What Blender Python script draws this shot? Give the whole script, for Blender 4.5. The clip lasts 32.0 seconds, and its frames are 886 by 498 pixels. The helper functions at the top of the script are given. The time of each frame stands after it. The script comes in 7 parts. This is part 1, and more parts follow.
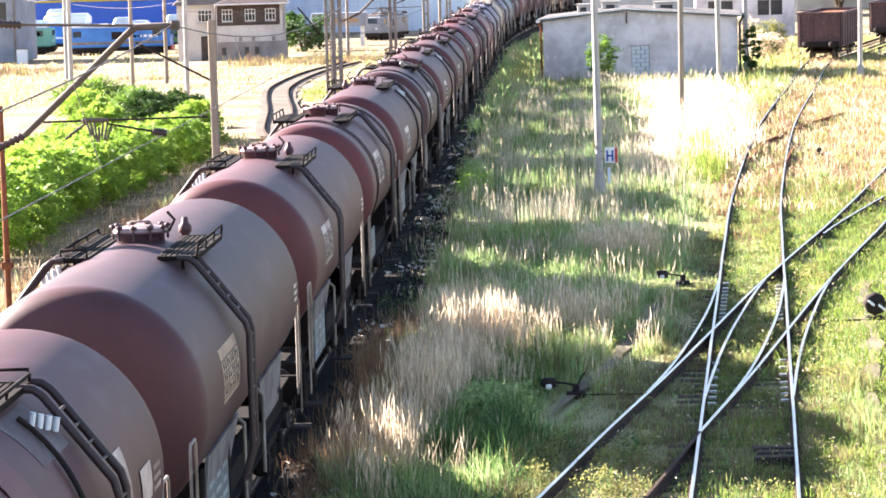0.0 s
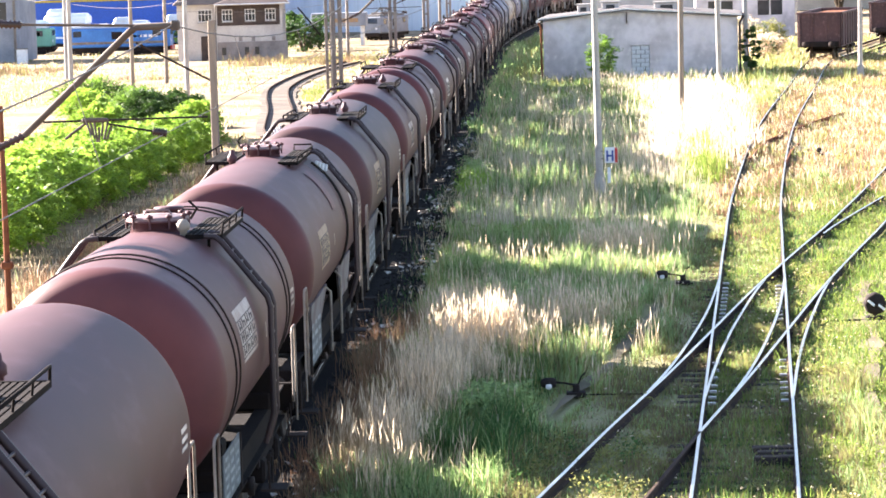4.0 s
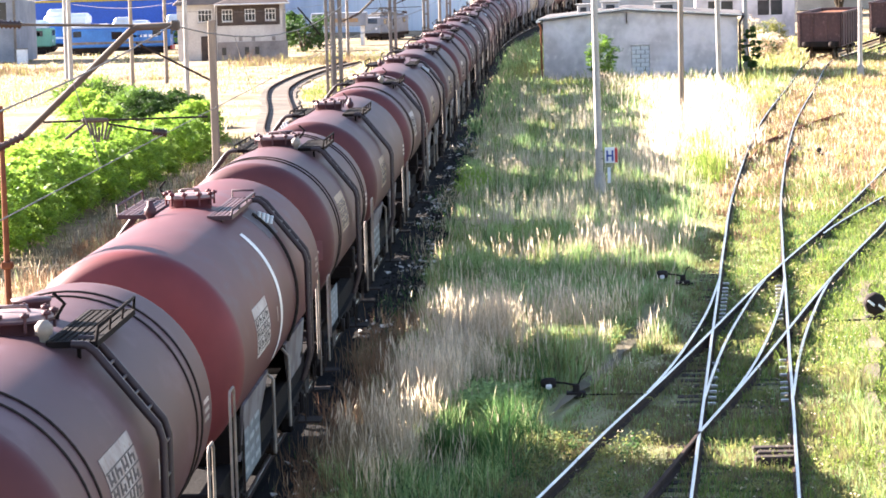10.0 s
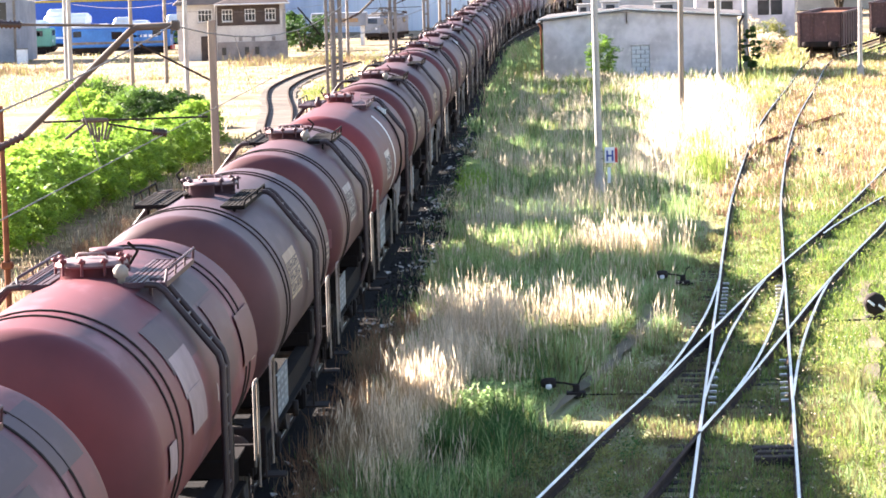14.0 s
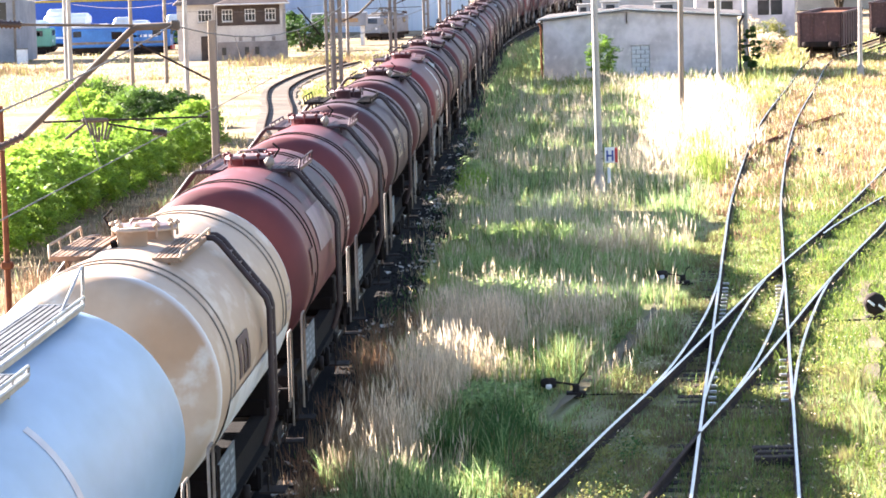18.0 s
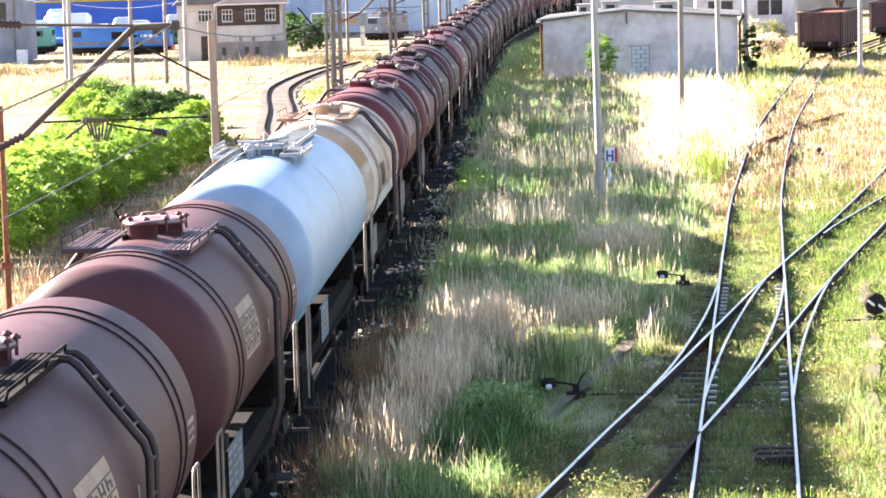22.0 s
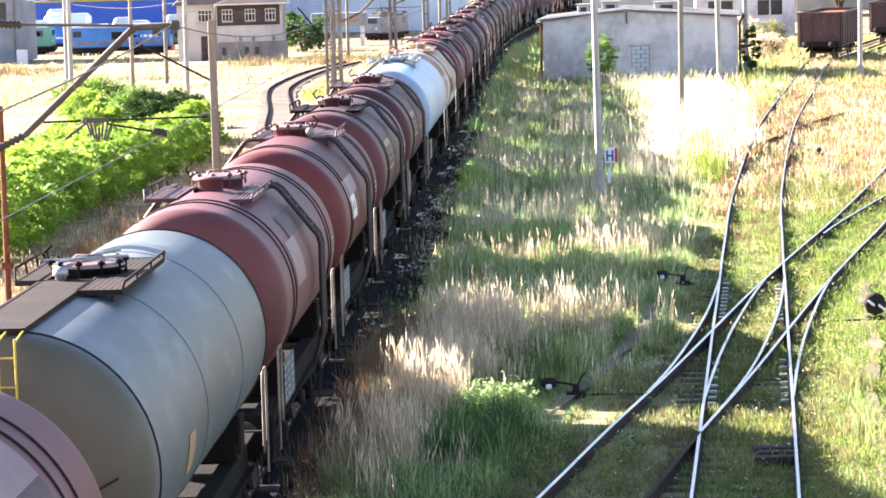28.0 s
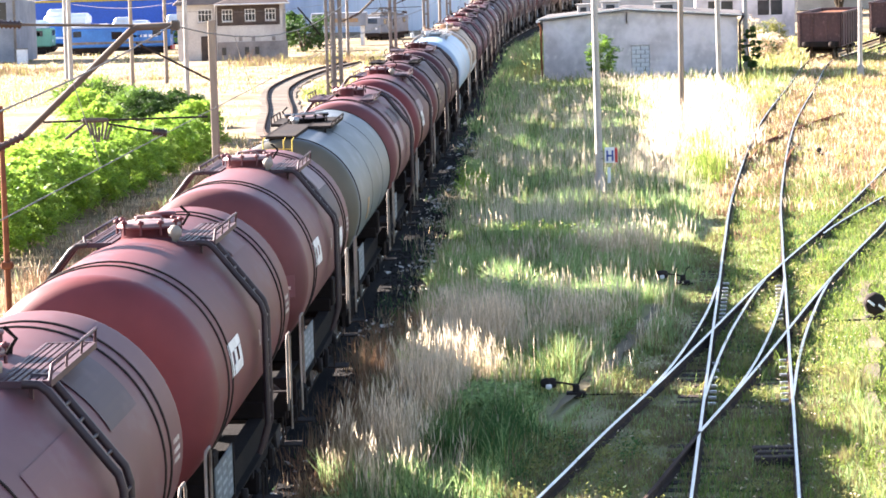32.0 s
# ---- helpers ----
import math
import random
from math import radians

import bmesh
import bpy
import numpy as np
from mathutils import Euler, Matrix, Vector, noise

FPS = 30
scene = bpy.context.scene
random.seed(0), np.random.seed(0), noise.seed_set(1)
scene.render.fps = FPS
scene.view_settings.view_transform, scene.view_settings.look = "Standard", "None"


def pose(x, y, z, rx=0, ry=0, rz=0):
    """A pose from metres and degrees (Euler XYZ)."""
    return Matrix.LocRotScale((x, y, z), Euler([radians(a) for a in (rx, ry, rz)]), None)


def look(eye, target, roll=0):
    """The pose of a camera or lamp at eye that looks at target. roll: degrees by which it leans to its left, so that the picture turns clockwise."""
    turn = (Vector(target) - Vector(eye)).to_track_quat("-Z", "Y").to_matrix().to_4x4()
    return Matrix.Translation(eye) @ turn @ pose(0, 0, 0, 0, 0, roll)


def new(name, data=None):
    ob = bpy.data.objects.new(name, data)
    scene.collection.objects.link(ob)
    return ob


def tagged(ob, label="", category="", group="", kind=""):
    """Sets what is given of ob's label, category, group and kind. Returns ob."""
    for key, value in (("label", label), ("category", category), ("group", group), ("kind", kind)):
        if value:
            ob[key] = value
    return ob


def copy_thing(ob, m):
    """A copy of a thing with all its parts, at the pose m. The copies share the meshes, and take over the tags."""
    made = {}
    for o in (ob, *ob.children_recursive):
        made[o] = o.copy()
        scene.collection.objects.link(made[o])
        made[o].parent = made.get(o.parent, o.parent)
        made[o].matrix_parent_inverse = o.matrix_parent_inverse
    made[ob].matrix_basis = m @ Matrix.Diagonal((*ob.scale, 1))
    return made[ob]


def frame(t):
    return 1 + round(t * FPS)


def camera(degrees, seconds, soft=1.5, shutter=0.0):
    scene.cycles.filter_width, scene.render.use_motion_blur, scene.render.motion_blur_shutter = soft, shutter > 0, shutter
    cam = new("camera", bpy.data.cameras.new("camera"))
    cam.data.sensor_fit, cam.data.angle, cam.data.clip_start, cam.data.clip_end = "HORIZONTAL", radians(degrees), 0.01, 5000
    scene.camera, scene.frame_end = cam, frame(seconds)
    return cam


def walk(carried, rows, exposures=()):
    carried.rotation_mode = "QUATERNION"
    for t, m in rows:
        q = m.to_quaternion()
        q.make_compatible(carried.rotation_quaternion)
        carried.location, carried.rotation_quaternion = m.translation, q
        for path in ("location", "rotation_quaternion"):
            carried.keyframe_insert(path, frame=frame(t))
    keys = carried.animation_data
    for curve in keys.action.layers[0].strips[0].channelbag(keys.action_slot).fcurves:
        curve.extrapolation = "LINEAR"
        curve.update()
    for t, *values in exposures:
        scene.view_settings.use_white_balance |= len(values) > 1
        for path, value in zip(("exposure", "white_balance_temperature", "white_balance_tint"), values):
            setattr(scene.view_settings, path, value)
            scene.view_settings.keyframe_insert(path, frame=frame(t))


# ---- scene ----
cam = camera(18.55, 32.0, soft=1.7)
EYE = pose(0.0, 0.0, 7.68, 83.798, 1.560, 2.325)
walk(cam, [(0.0, EYE), (32.0, EYE)], [(0.0, 3.15, 6500, 19.0), (32.0, 3.15, 6500, 19.0)])

# ---- light ----
SUN_SIDE, SUN_UP = 27.0, 22.6   # degrees: from the left across the tracks towards the far end, and above the horizon
world = bpy.data.worlds.new("world")
scene.world = world
world.use_nodes = True
sky = world.node_tree.nodes.new("ShaderNodeTexSky")
sky.sky_type, sky.sun_disc = "NISHITA", False
sky.sun_elevation = radians(SUN_UP)
sun_x, sun_y = -math.cos(radians(SUN_SIDE)), math.sin(radians(SUN_SIDE))
sky.sun_rotation = math.atan2(sun_x, sun_y)
sky.air_density, sky.dust_density = 1.0, 0.6
background = world.node_tree.nodes["Background"]
background.inputs["Strength"].default_value = 0.05
world.node_tree.links.new(sky.outputs[0], background.inputs["Color"])
sun = new("sun", bpy.data.lights.new("sun", "SUN"))
sun.data.energy, sun.data.angle, sun.data.color = 5.0, radians(0.5), (1.0, 0.93, 0.82)
sun.matrix_world = look((0, 0, 0), (-sun_x, -sun_y, -math.tan(radians(SUN_UP))))


# ---- materials ----
def material(name, colour, second=None, rough=0.7, metal=0.0, grain=8.0, patch=0.6, bump=0.15, mix=(0.35, 0.65),
             vary=0.0, island=0.0, third=None, coat=0.0, through_light=0.0, stretch=(1, 1, 1)):
    """A procedural surface: two colours mixed in broad patches, fine grain on top, relief, and a shade of its own per object or piece."""
    m = bpy.data.materials.new(name)
    m.use_nodes = True
    n, l = m.node_tree.nodes, m.node_tree.links
    b = n["Principled BSDF"]
    where = n.new("ShaderNodeTexCoord")
    turn = n.new("ShaderNodeMapping")
    turn.inputs["Scale"].default_value = stretch
    l.new(where.outputs["Object"], turn.inputs["Vector"])
    broad, fine = n.new("ShaderNodeTexNoise"), n.new("ShaderNodeTexNoise")
    for node, size, detail in ((broad, patch, 6.0), (fine, grain, 4.0)):
        node.inputs["Scale"].default_value, node.inputs["Detail"].default_value = size, detail
        l.new(turn.outputs[0], node.inputs["Vector"])
    spread = n.new("ShaderNodeMapRange")
    spread.inputs["From Min"].default_value, spread.inputs["From Max"].default_value = mix
    l.new(broad.outputs["Fac"], spread.inputs["Value"])
    two = n.new("ShaderNodeMix")
    two.data_type = "RGBA"
    second = second or tuple(c * 0.7 for c in colour)
    two.inputs[6].default_value, two.inputs[7].default_value = (*colour, 1), (*second, 1)
    l.new(spread.outputs[0], two.inputs[0])
    out = two.outputs[2]
    if third:
        more = n.new("ShaderNodeMix")
        more.data_type = "RGBA"
        more.inputs[7].default_value = (*third, 1)
        cut = n.new("ShaderNodeMapRange")
        cut.inputs["From Min"].default_value, cut.inputs["From Max"].default_value = 0.56, 0.68
        l.new(fine.outputs["Fac"], cut.inputs["Value"])
        l.new(cut.outputs[0], more.inputs[0])
        l.new(out, more.inputs[6])
        out = more.outputs[2]
    shade = n.new("ShaderNodeHueSaturation")
    value = n.new("ShaderNodeMath")
    value.operation = "MULTIPLY_ADD"
    value.inputs[1].default_value, value.inputs[2].default_value = 0.5, 0.75
    l.new(fine.outputs["Fac"], value.inputs[0])
    brightness = value.outputs[0]
    if vary or island:
        source = n.new("ShaderNodeNewGeometry" if island else "ShaderNodeObjectInfo")
        own = n.new("ShaderNodeMath")
        own.operation = "MULTIPLY_ADD"
        own.inputs[1].default_value, own.inputs[2].default_value = island or vary, 1 - (island or vary) / 2
        l.new(source.outputs["Random Per Island" if island else "Random"], own.inputs[0])
        both = n.new("ShaderNodeMath")
        both.operation = "MULTIPLY"
        l.new(own.outputs[0], both.inputs[0])
        l.new(brightness, both.inputs[1])
        brightness = both.outputs[0]
    l.new(brightness, shade.inputs["Value"])
    l.new(out, shade.inputs["Color"])
    l.new(shade.outputs[0], b.inputs["Base Color"])
    b.inputs["Roughness"].default_value, b.inputs["Metallic"].default_value = rough, metal
    b.inputs["Coat Weight"].default_value = coat
    b.inputs["Specular IOR Level"].default_value = 0.12 if rough > 0.8 else 0.4
    if bump:
        relief = n.new("ShaderNodeBump")
        relief.inputs["Strength"].default_value, relief.inputs["Distance"].default_value = bump, 0.02
        l.new(fine.outputs["Fac"], relief.inputs["Height"])
        l.new(relief.outputs[0], b.inputs["Normal"])
    if through_light:
        thin = n.new("ShaderNodeBsdfTranslucent")
        l.new(shade.outputs[0], thin.inputs["Color"])
        add = n.new("ShaderNodeMixShader")
        add.inputs[0].default_value = through_light
        l.new(b.outputs[0], add.inputs[1])
        l.new(thin.outputs[0], add.inputs[2])
        l.new(add.outputs[0], n["Material Output"].inputs["Surface"])
    return m


SOIL = material("soil", (0.29, 0.22, 0.14), (0.15, 0.118, 0.065), 0.95, grain=1.2, patch=0.12, bump=0.6, mix=(0.42, 0.58), third=(0.34, 0.27, 0.18))
DIRT = material("bare_path_dirt", (0.20, 0.165, 0.11), (0.13, 0.115, 0.075), 0.95, grain=9.0, patch=0.8, bump=0.4)
# oily black, darkened further to mute sun leaking in under the wagons
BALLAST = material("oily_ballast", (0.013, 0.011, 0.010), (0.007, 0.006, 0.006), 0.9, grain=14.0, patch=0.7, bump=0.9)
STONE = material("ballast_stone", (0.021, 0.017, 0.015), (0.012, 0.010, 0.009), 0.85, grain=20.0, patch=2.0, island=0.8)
LITTER = material("pale_litter", (0.62, 0.58, 0.52), (0.42, 0.38, 0.33), 0.8, grain=20.0, patch=3.0, island=0.5)
GREEN = material("green_grass", (0.36, 0.48, 0.19), (0.27, 0.385, 0.16), 0.7, grain=2.0, patch=0.25, bump=0, island=0.5, through_light=0.6)
MID = material("mid_green_weeds", (0.15, 0.225, 0.06), (0.10, 0.165, 0.045), 0.7, grain=2.0, patch=0.25, bump=0, island=0.6, through_light=0.55)
DEEP = material("deep_green_grass", (0.085, 0.175, 0.045), (0.05, 0.115, 0.038), 0.7, grain=2.0, patch=0.25, bump=0, island=0.8, through_light=0.6)
YELLOW = material("yellow_green_grass", (0.29, 0.28, 0.095), (0.19, 0.205, 0.065), 0.75, grain=2.0, patch=0.25, bump=0, island=0.5, through_light=0.6)
STRAW = material("dry_grass", (0.64, 0.52, 0.36), (0.50, 0.39, 0.26), 0.8, grain=2.0, patch=0.3, bump=0, island=0.5, through_light=0.6)
# paler copy of the dry grass, with sun glare put into its colour
PALE_STRAW = material("pale_straw_grass", (0.66, 0.58, 0.44), (0.52, 0.44, 0.32), 0.8, grain=2.0, patch=0.3, bump=0, island=0.6, through_light=0.4)
RED_DEAD = material("reddish_dead_weeds", (0.34, 0.20, 0.115), (0.24, 0.14, 0.085), 0.85, grain=2.0, patch=0.3, bump=0, island=0.5, through_light=0.3)
HUMUS = material("dark_meadow_soil", (0.29, 0.27, 0.135), (0.20, 0.20, 0.095), 0.95, grain=5.0, patch=0.6, bump=0.6, third=(0.24, 0.19, 0.11))
DEAD = material("dead_brown_weeds", (0.28, 0.21, 0.13), (0.19, 0.145, 0.09), 0.85, grain=2.0, patch=0.3, bump=0, island=0.5, through_light=0.25)
HEAD = material("grass_seed_heads", (0.80, 0.68, 0.51), (0.64, 0.52, 0.38), 0.85, grain=4.0, patch=0.6, bump=0, island=0.6, through_light=0.6)
LIME = material("lime_green_weeds", (0.22, 0.29, 0.055), (0.13, 0.19, 0.035), 0.7, grain=2.0, patch=0.3, bump=0, island=0.8, through_light=0.6)
LEAF = material("acacia_leaves", (0.34, 0.49, 0.075), (0.21, 0.36, 0.05), 0.55, grain=3.0, patch=0.5, bump=0, island=0.5, through_light=0.6)
# darker copies of the leaf colour; inside crowns they stand in for shade
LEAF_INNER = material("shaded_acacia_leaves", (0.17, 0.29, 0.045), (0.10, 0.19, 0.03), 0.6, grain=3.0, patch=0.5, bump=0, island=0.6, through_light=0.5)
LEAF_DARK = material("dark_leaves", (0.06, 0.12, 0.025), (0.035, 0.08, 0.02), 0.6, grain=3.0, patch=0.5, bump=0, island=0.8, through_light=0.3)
BARK = material("bark", (0.11, 0.085, 0.06), (0.06, 0.05, 0.04), 0.9, grain=12.0, patch=2.0, bump=0.6)
RAIL = material("worn_rail_steel", (0.44, 0.45, 0.48), (0.30, 0.30, 0.32), 0.28, 0.9, grain=30.0, patch=1.0, bump=0.03)
RAIL_RUST = material("rusty_rail_web", (0.065, 0.042, 0.032), (0.04, 0.028, 0.022), 0.9, grain=25.0, patch=1.5, bump=0.3)
SLEEPER = material("tarred_wooden_sleeper", (0.07, 0.055, 0.045), (0.035, 0.028, 0.025), 0.9, grain=18.0, patch=1.2, bump=0.5, vary=0.5)
PLATE = material("polished_slide_plate", (0.55, 0.55, 0.54), (0.35, 0.34, 0.33), 0.4, 0.6, grain=25.0, patch=3.0, bump=0.1)
# underframe steels near black: grime, plus the shade below the tanks
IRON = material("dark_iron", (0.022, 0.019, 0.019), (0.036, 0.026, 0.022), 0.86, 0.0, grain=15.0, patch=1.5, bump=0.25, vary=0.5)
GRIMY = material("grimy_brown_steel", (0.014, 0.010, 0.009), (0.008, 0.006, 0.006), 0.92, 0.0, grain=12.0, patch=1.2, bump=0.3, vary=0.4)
WHEEL = material("wheel_steel", (0.14, 0.11, 0.09), (0.06, 0.05, 0.045), 0.5, 0.7, grain=15.0, patch=3.0, bump=0.1)
PALE_RAIL = material("pale_handrail_paint", (0.27, 0.23, 0.19), (0.12, 0.095, 0.08), 0.6, grain=15.0, patch=2.0, bump=0.1)
BOARD_TEXT = material("worn_board_lettering", (0.30, 0.33, 0.35), (0.16, 0.18, 0.20), 0.6, grain=14.0, patch=4.0, bump=0.03)
BOARD = material("data_board", (0.13, 0.16, 0.18), (0.07, 0.085, 0.10), 0.6, grain=14.0, patch=2.5, bump=0.05, vary=0.5)
MARK = material("sign_paint", (0.58, 0.53, 0.49), (0.27, 0.19, 0.17), 0.65, grain=9.0, patch=1.6, bump=0.05, vary=0.6, third=(0.34, 0.25, 0.22))
DECK_BROWN = material("stained_brown_grating", (0.25, 0.165, 0.11), (0.15, 0.09, 0.06), 0.75, grain=14.0, patch=1.5, bump=0.15)
MARK_TAN = material("faded_sign_paint", (0.42, 0.32, 0.22), (0.30, 0.21, 0.16), 0.7, grain=16.0, patch=2.0, bump=0.05)
WHITE = material("white_stripe_paint", (0.80, 0.79, 0.78), (0.62, 0.58, 0.56), 0.55, grain=12.0, patch=2.0, bump=0.05)
INK = material("dark_lettering", (0.05, 0.04, 0.04), (0.08, 0.06, 0.06), 0.7, grain=12.0, patch=2.0, bump=0)
GALVANISED = material("galvanised_grating", (0.42, 0.43, 0.44), (0.28, 0.28, 0.29), 0.45, 0.7, grain=18.0, patch=2.0, bump=0.1)
PALE_PINK = material("fresh_pale_primer", (0.27, 0.19, 0.20), (0.21, 0.14, 0.15), 0.6, grain=5.0, patch=1.0, bump=0.03)
SIGN_PALE = material("pale_ring_paint", (0.66, 0.70, 0.74), (0.55, 0.60, 0.66), 0.5, grain=12.0, patch=2.0, bump=0.05)
RING_PINK = material("pinkish_ring_paint", (0.60, 0.58, 0.60), (0.48, 0.44, 0.46), 0.55, grain=8.0, patch=2.0, bump=0.05)
RUST_PLATE = material("orange_plate_paint", (0.42, 0.24, 0.10), (0.30, 0.22, 0.16), 0.6, grain=12.0, patch=4.0, bump=0.05)
PRIMER = material("worn_grey_primer", (0.15, 0.14, 0.15), (0.09, 0.07, 0.075), 0.7, grain=6.0, patch=1.6, bump=0.05, mix=(0.45, 0.6))
LADDER = material("dark_ladder_paint", (0.030, 0.020, 0.022), (0.045, 0.026, 0.028), 0.55, 0.1, grain=12.0, patch=1.5, bump=0.1)
LID = material("worn_manhole_lid", (0.30, 0.22, 0.21), (0.16, 0.10, 0.10), 0.5, 0.2, grain=9.0, patch=2.5, bump=0.15)
DARK_GRATE = material("dull_steel_grating", (0.13, 0.14, 0.15), (0.08, 0.085, 0.09), 0.7, 0.1, grain=16.0, patch=2.0, bump=0.1)
YELLOW_PAINT = material("yellow_handrail_paint", (0.62, 0.47, 0.06), (0.45, 0.32, 0.05), 0.6, grain=12.0, patch=2.0, bump=0.1)


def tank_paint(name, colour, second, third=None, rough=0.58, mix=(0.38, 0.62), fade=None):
    """Weathered tank paint; fade: a paint blended over the shoulder of a tank end, chiefly to colour in its soft turn
    of shade.
    """
    m = material(name, colour, second, rough, 0.0, grain=2.2, patch=0.45, bump=0.03, mix=mix, third=third, vary=0.25, stretch=(1, 0.45, 1))
    m.node_tree.nodes["Principled BSDF"].inputs["Specular IOR Level"].default_value = 0.28
    if fade:
        n, l = m.node_tree.nodes, m.node_tree.links
        base = n["Principled BSDF"].inputs["Base Color"]
        where, split, edge, two = (n.new("ShaderNode" + k) for k in ("TexCoord", "SeparateXYZ", "MapRange", "Mix"))
        two.data_type = "RGBA"
        # colour carried over the end's rim as painted shading
        dusty = next(k for k in fade.node_tree.nodes if k.bl_idname == "ShaderNodeMix").inputs[6].default_value
        edge.inputs["From Min"].default_value, edge.inputs["From Max"].default_value = 0.0, 0.17
        l.new(where.outputs["Object"], split.inputs[0])
        l.new(split.outputs["Y"], edge.inputs["Value"])
        l.new(edge.outputs[0], two.inputs[0])
        two.inputs[6].default_value = dusty
        l.new(base.links[0].from_socket, two.inputs[7])
        l.new(two.outputs[2], base)
    return m


# brown barrels are greyed for dust and for the sky they reflect
PAINTS = {
    "brown": tank_paint("dusty_brown_tank", (0.085, 0.034, 0.038), (0.068, 0.032, 0.038), (0.091, 0.045, 0.054)),
    "grey_brown": tank_paint("grey_brown_tank", (0.071, 0.036, 0.043), (0.056, 0.030, 0.038), (0.082, 0.045, 0.054)),
    "red": tank_paint("red_brown_tank", (0.123, 0.030, 0.034), (0.091, 0.028, 0.034), (0.100, 0.041, 0.052)),
    "pink": tank_paint("faded_red_tank", (0.138, 0.051, 0.057), (0.109, 0.042, 0.048), (0.123, 0.062, 0.069)),
    "patchy": tank_paint("patched_red_tank", (0.128, 0.032, 0.037), (0.077, 0.032, 0.041), (0.151, 0.060, 0.071), mix=(0.46, 0.54)),
    # pale leading wagons; their paleness also stands in for far haze
    "pale": tank_paint("faded_mauve_tank", (0.25, 0.22, 0.26), (0.19, 0.17, 0.21), (0.29, 0.27, 0.30)),
    "dark": tank_paint("dark_red_brown_tank", (0.109, 0.037, 0.038), (0.081, 0.032, 0.034), (0.071, 0.035, 0.041)),
    "cream": tank_paint("stained_cream_tank", (0.44, 0.32, 0.23), (0.36, 0.24, 0.165), (0.50, 0.41, 0.33), mix=(0.45, 0.7)),
    # white tank; the blue skylight on it is tinted into the paint
    "white": tank_paint("pale_blue_white_tank", (0.30, 0.42, 0.57), (0.255, 0.375, 0.52), None, 0.4),
    "grey": tank_paint("dull_grey_tank", (0.122, 0.142, 0.162), (0.098, 0.112, 0.125), (0.140, 0.162, 0.184), 0.5),
}

CHALK = material("chalky_white_paint", (0.66, 0.66, 0.66), (0.5, 0.46, 0.42), 0.6, grain=4.0, patch=0.8, bump=0.03)
# ends tinted apart from barrels; the blend at the shoulder is painted shading
DOMES = {
    "brown": tank_paint("brown_tank_end", (0.104, 0.031, 0.032), (0.078, 0.025, 0.028), fade=PAINTS["brown"]),
    "grey_brown": tank_paint("dark_brown_tank_end", (0.078, 0.031, 0.032), (0.056, 0.025, 0.028), fade=PAINTS["grey_brown"]),
    "red": tank_paint("red_tank_end", (0.157, 0.031, 0.032), (0.121, 0.027, 0.030), fade=PAINTS["red"]),
    "pink": tank_paint("faded_red_tank_end", (0.133, 0.042, 0.043), (0.100, 0.033, 0.035), fade=PAINTS["pink"]),
    "patchy": tank_paint("patched_tank_end", (0.125, 0.031, 0.034), (0.088, 0.027, 0.032), fade=PAINTS["patchy"]),
    "pale": tank_paint("pale_mauve_tank_end", (0.20, 0.16, 0.19), (0.15, 0.12, 0.15), fade=PAINTS["pale"]),
    "dark": tank_paint("maroon_tank_end", (0.065, 0.022, 0.025), (0.048, 0.018, 0.021), fade=PAINTS["dark"]),
    "cream": tank_paint("stained_cream_tank_end", (0.36, 0.225, 0.135), (0.46, 0.37, 0.29), (0.475, 0.433, 0.384), fade=CHALK),
    "white": tank_paint("pale_tank_end", (0.28, 0.38, 0.50), (0.24, 0.33, 0.45), None, 0.4, fade=PAINTS["white"]),
    "grey": tank_paint("olive_grey_tank_end", (0.115, 0.105, 0.078), (0.092, 0.085, 0.062), fade=PAINTS["grey"]),
}


